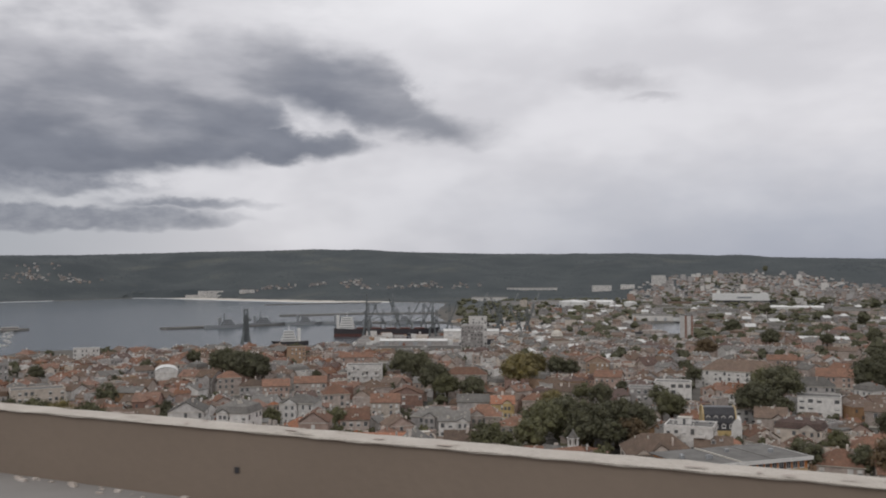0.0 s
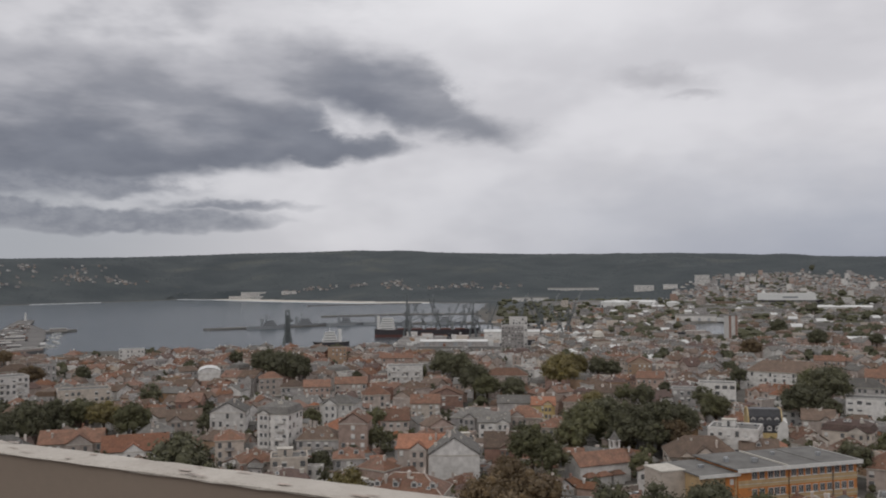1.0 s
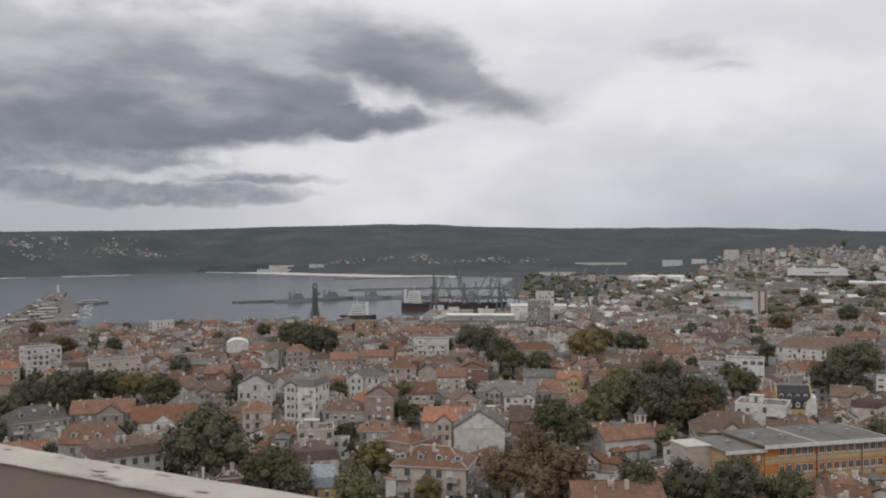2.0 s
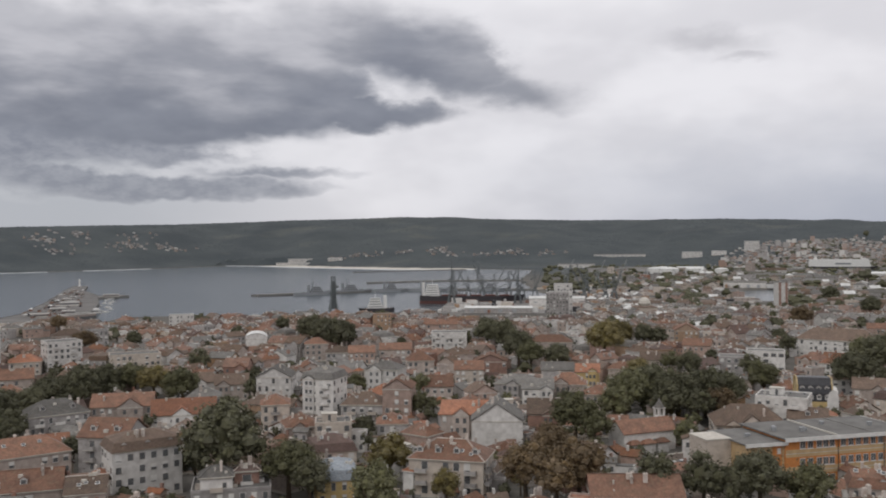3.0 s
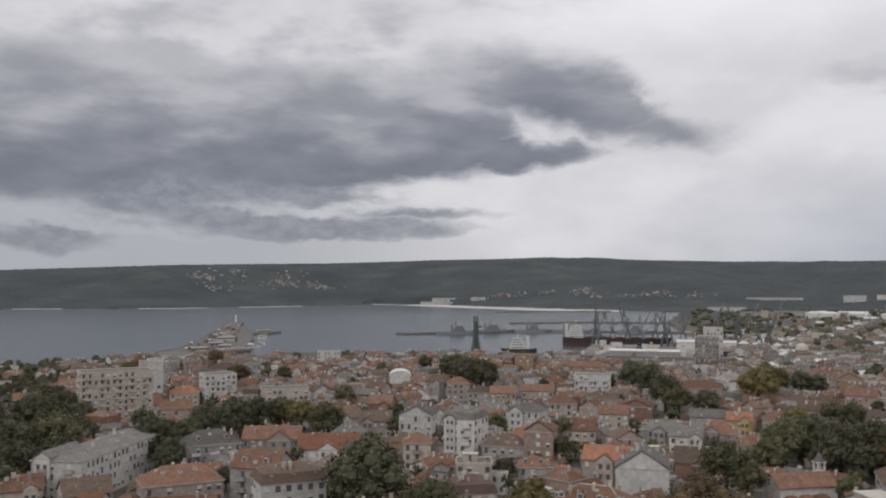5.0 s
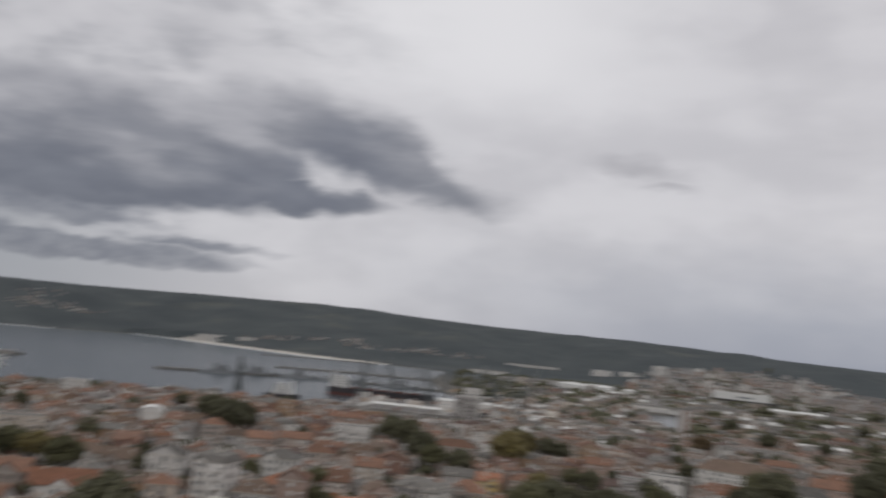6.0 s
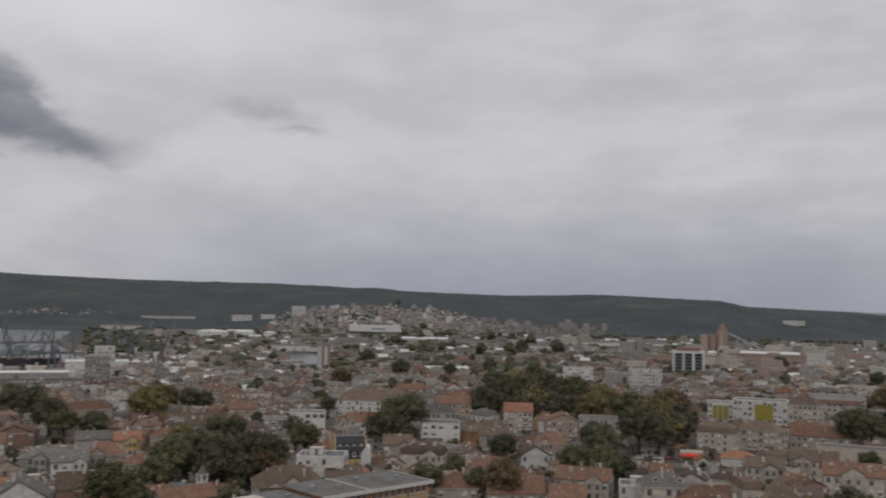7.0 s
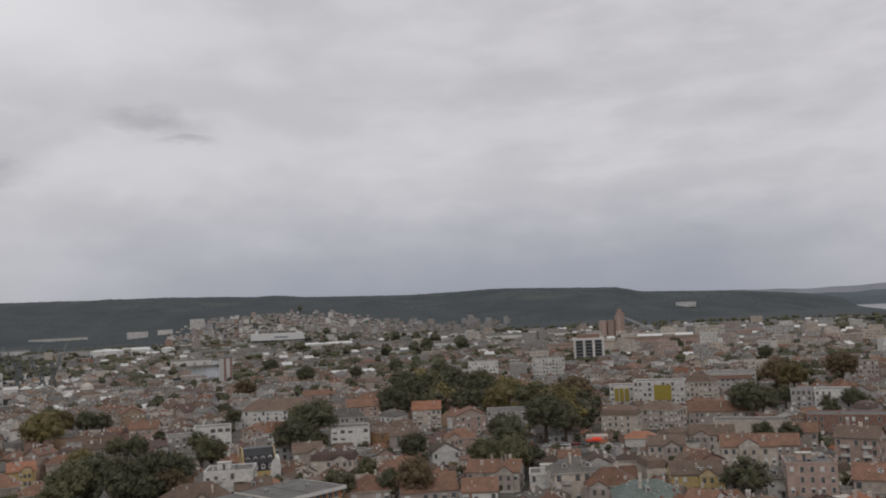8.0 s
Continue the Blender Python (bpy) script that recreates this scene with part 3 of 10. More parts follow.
def build_terrace():
    def own(name, g, mats, label, cat):
        ob = new(name, g.mesh(name, mats))
        ob.matrix_basis = TERRACE
        return tagged(ob, label, cat, kind="structure")

    g = Geo()
    g.box(-18, 18, -11, 4.84, 68.2, 68.5)
    own("floor", g, [CONCRETE], "bare concrete roof terrace floor", "floor")
    g = Geo()
    g.box(-18, 18, 4.63, 4.82, 68.5, 68.985)
    g.box(-18, -17.7, -11, 4.63, 68.5, 68.955)
    g.box(17.7, 18, -11, 4.63, 68.5, 68.955)
    g.box(-17.7, 17.7, -11, -10.7, 68.5, 71.5)
    # a drain hole and a chip in the plaster
    g.box(-3.81, -3.77, 4.622, 4.63, 68.705, 68.745, 1)
    wall = own("parapet", g, [PARAPET, WALLS["dark"]], "tan rendered parapet around the roof terrace", "parapet")
    # worn cap: a strip with an uneven, chipped upper edge
    g = Geo()
    rnd = random.Random(4)
    n = 240
    prof = [(4.612, 68.982), (4.604, 68.992), (4.620, 69.0), (4.72, 69.006), (4.825, 69.0), (4.850, 68.99), (4.845, 68.97)]
    rows = []
    for i in range(n + 1):
        x = -18 + 36 * i / n
        rows.append([(x, y + rnd.uniform(-0.005, 0.005), z + rnd.uniform(-0.006, 0.003)) for y, z in prof])
    for a, b in zip(rows, rows[1:]):
        for k in range(len(prof) - 1):
            g.face([a[k], b[k], b[k + 1], a[k + 1]])
    cap = own("parapet_cap", g, [CAP], "chipped off-white cap along the parapet top", "coping")
    # flaked paint and dirt on the cap
    g = Geo()
    for _ in range(150):
        x, y = rnd.uniform(-14, 14), rnd.choice([rnd.uniform(4.63, 4.82), rnd.uniform(4.76, 4.82), rnd.uniform(4.62, 4.66)])
        a, b = rnd.uniform(0.01, 0.09), rnd.uniform(0.006, 0.022)
        pts = [(x + a * math.cos(q * 1.0472) * rnd.uniform(0.5, 1.1), y + b * math.sin(q * 1.0472) * rnd.uniform(0.5, 1.1), 69.0085) for q in range(6)]
        g.face(pts, 0)
    own("cap_flakes", g, [WALLS["beige"]], "dark flaked paint patches on the parapet cap", "flaked paint")
    # grit along the foot of the parapet
    g = Geo()
    for _ in range(260):
        x, y, s = rnd.uniform(-10, 6), 4.62 - abs(rnd.gauss(0, 0.12)), rnd.uniform(0.006, 0.03)
        g.box(x, x + s * rnd.uniform(1, 3), y - s, y, 68.5, 68.5 + s * 0.6)
    tagged(own("grit", g, [CHIMNEY], "pale plaster crumbs along the parapet foot", "grit"), kind="stuff")
    # the tall building that carries the terrace
    root = thing("tower_block", TERRACE, "tall tan rendered tower block under the roof terrace", "building")
    g = Geo()
    g.box(-18, 18, -11, 4.80, 3.0, 68.2)
    part("wall", g, WALLS["beige"], root)
    g = Geo()
    g.box(-0.75, 0.75, -0.04, 0.02, 0, 1.5, 0)
    g.box(-0.65, 0.65, -0.05, -0.03, 0.1, 1.4, 1)
    me = g.mesh("window", [FRAME, GLASS])
    for k in range(14):
        for i in range(10):
            part("window", me, None, root, at=Matrix.Translation((-15.3 + i * 3.4, 4.80, 8 + k * 4.2)) @ Matrix.Rotation(math.pi, 4, "Z"))


build_terrace()

# ---------------------------------------------------------------- houses


def window_mesh(w, h, name="window"):
    g = Geo()
    t = 0.09
    for x0, x1, z0, z1 in ((-w / 2, w / 2, 0, t), (-w / 2, w / 2, h - t, h), (-w / 2, -w / 2 + t, t, h - t), (w / 2 - t, w / 2, t, h - t), (-0.035, 0.035, t, h - t)):
        g.box(x0, x1, -0.07, 0.02, z0, z1)
    g.box(-w / 2 - 0.1, w / 2 + 0.1, -0.16, 0.02, -0.1, 0)
    p = Geo()
    p.box(-w / 2 + t, w / 2 - t, -0.03, 0.0, t, h - t)
    return g.mesh(name, [FRAME]), p.mesh("pane", [GLASS])


WINDOWS = {"tall": window_mesh(1.15, 1.65), "wide": window_mesh(1.8, 1.45), "small": window_mesh(0.9, 1.1)}


def chimney_mesh(h, w):
    g = Geo()
    g.box(-w / 2, w / 2, -0.3, 0.3, -1.2, h)
    g.box(-w / 2 - 0.07, w / 2 + 0.07, -0.37, 0.37, h, h + 0.14)
    for k in range(2):
        g.box(-w / 4 + k * w / 2 - 0.1, -w / 4 + k * w / 2 + 0.1, -0.1, 0.1, h + 0.14, h + 0.4)
    return g.mesh("chimney", [CHIMNEY])


CHIMNEYS = [chimney_mesh(1.4, 0.7), chimney_mesh(1.9, 1.0), chimney_mesh(1.2, 1.3)]


def balcony_mesh(w):
    g = Geo()
    g.box(-w / 2, w / 2, -1.2, 0, -0.15, 0)
    g.box(-w / 2, w / 2, -1.2, -1.12, 0, 1.0, 1)
    g.box(-w / 2, -w / 2 + 0.08, -1.12, 0, 0, 1.0, 1)
    g.box(w / 2 - 0.08, w / 2, -1.12, 0, 0, 1.0, 1)
    return g


BALCONIES = {k: balcony_mesh(3.0).mesh("balcony", [TRIM, v]) for k, v in (("white", WALLS["white"]), ("grey", WALLS["grey"]), ("cream", WALLS["cream"]), ("blue", WALLS["blue"]))}


def dormer_mesh(roofmat):
    g = Geo()
    g.box(-0.8, 0.8, 0, 2.6, -0.2, 1.35, 0)
    g.box(-0.55, 0.55, -0.04, 0.02, 0.25, 1.2, 1)
    g.face([(-1, -0.25, 1.3), (0, -0.25, 2.0), (0, 2.8, 2.0), (-1, 2.8, 1.3)], 2)
    g.face([(1, -0.25, 1.3), (1, 2.8, 1.3), (0, 2.8, 2.0), (0, -0.25, 2.0)], 2)
    g.face([(-0.8, 0, 1.35), (0.8, 0, 1.35), (0, 0, 1.9)], 0)
    return g.mesh("dormer", [WALLS["white"], GLASS, roofmat])


DORMERS = {}


def skylight_mesh():
    g = Geo()
    g.box(-0.5, 0.5, -0.08, 0.04, 0, 1.1)
    g.box(-0.4, 0.4, -0.1, -0.07, 0.1, 1.0, 1)
    return g.mesh("skylight", [FRAME, GLASS])


SKYLIGHT = skylight_mesh()


def roof_geo(kind, w, d, h, rise, over=0.45):
    """Roof over a w x d plan with its eaves at height h. Returns the geometry and a function giving the height of the slope."""
    g = Geo()
    g.ridge, g.eaves = [], []
    x, y, t = w / 2 + over, d / 2 + over, 0.22
    if kind == "flat":
        b = 0.25
        g.box(-w / 2 + b, w / 2 - b, -d / 2 + b, d / 2 - b, h - 0.1, h + 0.12, 0)
        for x0, x1, y0, y1 in ((-w / 2 - 0.08, w / 2 + 0.08, -d / 2 - 0.08, -d / 2 + b), (-w / 2 - 0.08, w / 2 + 0.08, d / 2 - b, d / 2 + 0.08), (-w / 2 - 0.08, -w / 2 + b, -d / 2 + b, d / 2 - b), (w / 2 - b, w / 2 + 0.08, -d / 2 + b, d / 2 - b)):
            g.box(x0, x1, y0, y1, h - 0.15, h + 0.55, 1)
        return g, lambda px, py: h + 0.1
    if kind == "gable":          # ridge along x
        for s in (-1, 1):
            p = [(-x, s * y, h), (x, s * y, h), (x, 0, h + rise), (-x, 0, h + rise)]
            q = [(a, b, c + t) for a, b, c in p]
            if s > 0:
                p, q = p[::-1], q[::-1]
            g.hull8(p + q)
        g.ridge = [((-x, 0, h + rise + t), (x, 0, h + rise + t))]
        g.eaves = [((-x, s * (y + 0.06), h + 0.05), (x, s * (y + 0.06), h + 0.05)) for s in (-1, 1)]
        return g, lambda px, py: h + t + rise * (1 - abs(py) / y)
    if kind == "front":          # ridge along y, gable to the street
        for s in (-1, 1):
            p = [(s * x, y, h), (s * x, -y, h), (0, -y, h + rise), (0, y, h + rise)]
            q = [(a, b, c + t) for a, b, c in p]
            if s > 0:
                p, q = p[::-1], q[::-1]
            g.hull8(p[::-1] + q[::-1])
        g.ridge = [((0, -y, h + rise + t), (0, y, h + rise + t))]
        g.eaves = [((s * (x + 0.06), -y, h + 0.05), (s * (x + 0.06), y, h + 0.05)) for s in (-1, 1)]
        return g, lambda px, py: h + t + rise * (1 - abs(px) / x)
    if kind == "mansard":
        k = 1.1
        a = [(-x, -y, h), (x, -y, h), (x, y, h), (-x, y, h)]
        b = [(-x + k, -y + k, h + 2.3), (x - k, -y + k, h + 2.3), (x - k, y - k, h + 2.3), (-x + k, y - k, h + 2.3)]
        g.hull8(a + b)
        e = min(x, y) - k
        c = [(-x + k + e * 0.9, -y + k + e * 0.9, h + 2.3 + rise * 0.45), (x - k - e * 0.9, -y + k + e * 0.9, h + 2.3 + rise * 0.45), (x - k - e * 0.9, y - k - e * 0.9, h + 2.3 + rise * 0.45), (-x + k + e * 0.9, y - k - e * 0.9, h + 2.3 + rise * 0.45)]
        g.hull8(b + c)
        return g, lambda px, py: h + 2.3 + rise * 0.3
    if kind == "barrel":
        n = 12
        ring = [(-x * math.cos(math.pi * i / n), h + rise * math.sin(math.pi * i / n)) for i in range(n + 1)]
        for (xa, za), (xb, zb) in zip(ring, ring[1:]):
            g.face([(xa, -y, za), (xb, -y, zb), (xb, y, zb), (xa, y, za)])
        g.face([(a, -d / 2, b) for a, b in ring][::-1], 1)
        g.face([(a, d / 2, b) for a, b in ring], 1)
        return g, lambda px, py: h + rise * 0.9
    # hipped
    g.box(-x, x, -y, y, h - 0.02, h + t, 1)
    z = h + t
    if x >= y:
        a, b = (-(x - y * 0.9), 0, z + rise), (x - y * 0.9, 0, z + rise)
        c = [(-x, -y, z), (x, -y, z), (x, y, z), (-x, y, z)]
        g.face([c[0], c[1], b, a]), g.face([c[2], c[3], a, b]), g.face([c[1], c[2], b]), g.face([c[3], c[0], a])
        ridge = [(a, b), (c[0], a), (c[3], a), (c[1], b), (c[2], b)]
    else:
        a, b = (0, -(y - x * 0.9), z + rise), (0, y - x * 0.9, z + rise)
        c = [(-x, -y, z), (x, -y, z), (x, y, z), (-x, y, z)]
        g.face([c[0], c[1], a]), g.face([c[1], c[2], b, a]), g.face([c[2], c[3], b]), g.face([c[3], c[0], a, b])
        ridge = [(a, b), (c[0], a), (c[1], a), (c[2], b), (c[3], b)]
    g.ridge = ridge
    g.eaves = [((-x, -y - 0.06, h + 0.1), (x, -y - 0.06, h + 0.1)), ((x + 0.06, -y, h + 0.1), (x + 0.06, y, h + 0.1))]
    m = min(x, y)
    return g, lambda px, py: z + rise * min(1, (min(x - abs(px), y - abs(py))) / m / 0.95)


def wall_geo(kind, w, d, h, rise, base=-2.0):
    g = Geo()
    g.box(-w / 2, w / 2, -d / 2, d / 2, base, h)
    g.box(-w / 2 - 0.06, w / 2 + 0.06, -d / 2 - 0.06, d / 2 + 0.06, base, 0.7, 1)
    if kind != "flat":
        g.box(-w / 2 - 0.12, w / 2 + 0.12, -d / 2 - 0.12, d / 2 + 0.12, h - 0.3, h - 0.03, 1)
    if kind == "gable":
        for s in (-1, 1):
            p = [(s * w / 2, -d / 2, h - 0.05), (s * w / 2, d / 2, h - 0.05), (s * w / 2, 0, h + rise * 0.97)]
            g.face(p if s > 0 else p[::-1])
    if kind == "front":
        for s in (-1, 1):
            p = [(-w / 2, s * d / 2, h - 0.05), (w / 2, s * d / 2, h - 0.05), (0, s * d / 2, h + rise * 0.97)]
            g.face(p if s < 0 else p[::-1])
    return g


def sides(w, d):
    """Each face of a house: its length, and where its middle stands and turns."""
    return [(w, Matrix.Translation((0, -d / 2, 0))), (d, Matrix.Translation((w / 2, 0, 0)) @ Matrix.Rotation(math.pi / 2, 4, "Z")),
            (d, Matrix.Translation((-w / 2, 0, 0)) @ Matrix.Rotation(-math.pi / 2, 4, "Z")), (w, Matrix.Translation((0, d / 2, 0)) @ Matrix.Rotation(math.pi, 4, "Z"))]


COUNT = ["no", "single", "two", "three", "four", "five", "six", "seven", "eight", "nine", "ten", "eleven", "twelve"]
ROOF_WORDS = {"hip": "hipped", "gable": "pitched", "front": "pitched", "mansard": "mansard", "flat": "flat", "barrel": "rounded"}
SURFACE = {"terracotta": "terracotta tiled", "orange": "bright orange tiled", "brown": "weathered brown tiled", "dark": "dark brown tiled", "grey": "grey sheet", "felt": "grey felt", "blue": "blue-grey metal", "green": "green metal", "white": "white sheet"}
SIGHTLINES = []      # facades kept in the camera's view: bearing, half width, distance, height left free
PLAN = []        # taken ground: x, y, radius
LANES = [False]


def house(x, y, turn, w, d, floors, roof="hip", walls="cream", tiles="terracotta", rise=None, dormers=0, balconies="", glazing="tall", blank="", chimneys=None, skylights=0, name="", label="", z=None, storey=3.1, parapet=None, wing=""):
    """A building of the town: walls, roof, windows, chimneys and what else it carries. blank: sides without windows, of f, r, l, b."""
    rng = random.Random(int(x * 7 + y * 13))
    if LANES[0] and not label:
        turn += rng.choice([-40, -24, -10, 12, 26, 44])
    reach = math.hypot(x, y)
    PLAN.append((x, y, math.hypot(w, d) * 0.46))
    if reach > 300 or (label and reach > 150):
        SIGHTLINES.append((math.degrees(math.atan2(x, y)), math.degrees(w * 0.45 / reach), reach, 4 + floors * storey * 0.3))
    base = ground_height(x, y) if z is None else z
    h = floors * storey + 0.5
    rise = rise or min(w, d) * rng.uniform(0.27, 0.38)
    name = name or ("apartment_building" if floors > 3 else "house")
    if not label:
        label = f"{walls} rendered {COUNT[min(floors, 12)]}-storey building with a {SURFACE[tiles]} {ROOF_WORDS[roof]} roof"
    root = thing(name, pose(x, y, base, 0, 0, turn), label, "apartment building" if floors > 3 else "house", "buildings of the town")
    near = reach < 222
    gw = wall_geo(roof, w, d, h, rise)
    rg, slope = roof_geo(roof, w, d, h, rise)
    mats = [WALLS[walls], TRIM, GLASS, FRAME]
    sx, sz = rng.uniform(0.85, 1.35), rng.uniform(0.95, 1.2)
    wm_, wh = {"tall": (1.15, 1.65), "wide": (1.8, 1.45), "small": (0.9, 1.1)}[glazing]
    spots = []
    for key, (length, m) in zip("frlb", sides(w, d)):
        if key in blank or (key == "b" and reach > 140):
            continue
        n = max(1, int((length - 0.8) / (wm_ + 1.35)))
        step, skip_column = length / n, rng.randint(0, 5)
        for k in range(floors):
            for i in range(n):
                if rng.random() < 0.2 or (floors < 4 and i == skip_column):
                    continue
                spots.append((key, k, i, m @ Matrix.Translation((-length / 2 + step * (i + 0.5), 0, 1.15 + k * storey))))
    if not near:
        for key, k, i, m in spots:
            g = Geo()
            hx, hz, blind = wm_ * sx / 2, wh * sz, rng.choice([0, 0, 0, 0.35, 0.6, 0.9])
            g.box(-hx - 0.1, hx + 0.1, -0.05, 0.02, -0.12, hz + 0.1, 1 if rng.random() < 0.5 else 3)
            g.box(-hx, hx, -0.09, -0.04, 0, hz * (1 - blind) + 0.05, 2)
            if blind:
                g.box(-hx, hx, -0.09, -0.04, hz * (1 - blind) + 0.05, hz, 3)
            gw.add(g, m)
    # vent pipes, hatches and mortar repairs on the roof
    for _ in range(rng.randint(3, 8) if reach < 450 else 0):
        px, py, s_ = rng.uniform(-0.4, 0.4) * w, rng.uniform(-0.42, 0.3) * d, rng.choice([0.1, 0.14, 0.2, 0.35])
        zt = slope(px, py)
        rg.box(px - s_ * rng.uniform(1, 2), px + s_ * rng.uniform(1, 2), py - s_, py + s_, zt - 0.5, zt + rng.uniform(0.15, 0.9), 1)
    wall = part("wall", gw, mats, root)
    ro = part("roof", rg, [ROOFS[tiles], WALLS[parapet or walls] if roof in ("flat", "barrel") else TRIM], root)
    if reach < 250:
        for word, lines, size, mt in (("ridge", rg.ridge, 0.26, CHIMNEY if rng.random() < 0.35 else ROOFS[tiles]), ("gutter", rg.eaves, 0.15, TRIM)):
            for p, q in lines:
                g = Geo()
                g.beam(p, q, size)
                part(word, g, mt, ro)
    if near:
        frame_me, pane_me = WINDOWS[glazing]
        for key, k, i, m in spots:
            wo = part("window", frame_me, None, root, at=m @ Matrix.Diagonal((sx, 1, sz, 1)))
            if (i * 3 + k * 5 + int(x)) % 7 < 2:
                wo.data = BLINDS[glazing]
            elif reach < 180 and key != "b":
                part("pane", pane_me, None, wo)
            else:
                wo.data = BOTH[glazing]
    if wing:
        # a lower extension against one side
        ww, wd, wf = rng.uniform(4, 6.5), rng.uniform(4, 7), max(1, floors - 1)
        side = {"f": (rng.uniform(-0.2, 0.2) * w, -d / 2 - wd / 2 + 0.1), "b": (rng.uniform(-0.2, 0.2) * w, d / 2 + wd / 2 - 0.1), "r": (w / 2 + ww / 2 - 0.1, rng.uniform(-0.2, 0.2) * d), "l": (-w / 2 - ww / 2 + 0.1, rng.uniform(-0.2, 0.2) * d)}[wing]
        wk = rng.choice(["gable", "front", "hip", "flat"])
        wh_ = wf * storey - rng.uniform(0.2, 1.2)
        put = Matrix.Translation((side[0], side[1], 0))
        wg = wall_geo(wk, ww, wd, wh_, 1.5)
        for k in range(wf):
            wg.box(-0.55, 0.55, -wd / 2 - 0.06, -wd / 2 + 0.02, 0.9 + k * storey, 2.2 + k * storey, 2)
        wo = part("wing", wg, mats, root, at=put)
        rg2, _ = roof_geo(wk, ww, wd, wh_, 1.5, 0.3)
        part("wing_roof", rg2, [ROOFS["felt" if wk == "flat" else rng.choice([tiles, "brown", "grey", "terracotta"])], WALLS[walls]], wo)
    if not wing and reach < 420 and roof in ("hip", "gable", "mansard") and not dormers and w > 9 and rng.random() < 0.65:
        # a gabled bay that breaks the eaves
        bw, out_, up_ = rng.uniform(0.28, 0.42) * w, rng.uniform(0.5, 1.4), rng.choice([0.0, 0.0, 0.9])
        bx, br = rng.uniform(-0.28, 0.28) * w, bw * rng.uniform(0.3, 0.42)
        bg = wall_geo("front", bw, out_ + d * 0.3, h + up_, br)
        for k in range(floors):
            for ox in ((-bw * 0.22, bw * 0.22) if bw > 3.6 else (0,)):
                bg.box(ox - 0.55, ox + 0.55, -(out_ + d * 0.3) / 2 - 0.06, -(out_ + d * 0.3) / 2 + 0.02, 1.1 + k * storey, 2.7 + k * storey, 2)
        put = Matrix.Translation((bx, -d / 2 - out_ / 2 + d * 0.15, 0))
        bo = part("bay", bg, mats, root, at=put)
        br_, _ = roof_geo("front", bw, out_ + d * 0.3, h + up_, br, 0.3)
        part("bay_roof", br_, [ROOFS[tiles], TRIM], bo)
    if not balconies and floors > 2 and roof != "barrel" and "f" not in blank and reach < 420 and rng.random() < 0.4:
        balconies = rng.choice(["white", "grey", "cream"])
    if balconies:
        for length, m in sides(w, d)[:1 if reach > 265 else 3]:
            n = max(1, int(length / 6.0))
            for k in range(1, floors):
                for i in range(n):
                    part("balcony", BALCONIES[balconies], None, root, at=m @ Matrix.Translation((-length / 2 + length / n * (i + 0.5), 0, k * storey + 0.45)))
    if chimneys is None:
        chimneys = 0 if roof in ("flat", "barrel") else rng.randint(2, 4) if near else rng.randint(1, 2)
    for _ in range(chimneys):
        px, py = rng.uniform(-0.32, 0.32) * w, rng.uniform(-0.3, 0.3) * d
        part("chimney", rng.choice(CHIMNEYS), None, ro, at=Matrix.Translation((px, py, slope(px, py) - 0.1)) @ Matrix.Rotation(rng.choice([0, math.pi / 2]), 4, "Z"))
    for i in range(dormers):
        if tiles not in DORMERS:
            DORMERS[tiles] = dormer_mesh(ROOFS[tiles])
        px = -w / 2 + w * (i + 0.5) / dormers
        py = -d / 2 + (0.35 if roof == "mansard" else d * 0.14)
        part("dormer", DORMERS[tiles], None, ro, at=Matrix.Translation((px, py, (h + 0.35) if roof == "mansard" else slope(px, py) - 0.15)))
    for i in range(skylights):
        px, py = rng.uniform(-0.36, 0.36) * w, rng.uniform(-0.42, -0.2) * d
        ang = math.atan2(rise, d / 2)
        part("skylight", SKYLIGHT, None, ro, at=Matrix.Translation((px, py, slope(px, py) + 0.05)) @ Matrix.Rotation(ang - math.pi / 2, 4, "X"))
    if near and rng.random() < 0.45:
        g = Geo()
        px, py = rng.uniform(-0.3, 0.3) * w, rng.uniform(-0.2, 0.2) * d
        zt = slope(px, py)
        g.beam((px, py, zt - 0.2), (px, py, zt + 2.6), 0.07)
        for k in range(4):
            g.beam((px - 0.6 + k * 0.08, py, zt + 1.5 + k * 0.3), (px + 0.6 - k * 0.08, py, zt + 1.5 + k * 0.3), 0.05)
        part("aerial", g, METAL, ro)
    if near and rng.random() < 0.3:
        g = Geo()
        px, py = rng.uniform(-0.35, 0.35) * w, -0.3 * d
        zt = slope(px, py)
        g.tube(0, 0, [(0, 0.05), (0.08, 0.3), (0.2, 0.48)], 12)
        part("satellite_dish", g, FRAME, ro, at=Matrix.Translation((px, py, zt + 0.5)) @ Matrix.Rotation(1.0, 4, "X"))
    if roof == "flat" and reach < 400:
        g = Geo()
        hw = min(w, 4.5) * 0.5
        px = rng.uniform(-0.2, 0.2) * w
        g.box(px - hw, px + hw, -1.6, 1.6, h, h + 2.4)
        g.box(px - hw - 0.2, px + hw + 0.2, -1.8, 1.8, h + 2.4, h + 2.55, 1)
        g.box(px - 0.45, px + 0.45, -1.64, -1.58, h + 0.1, h + 2.1, 2)
        part("stair_hut", g, [WALLS[walls], TRIM, GLASS], ro)
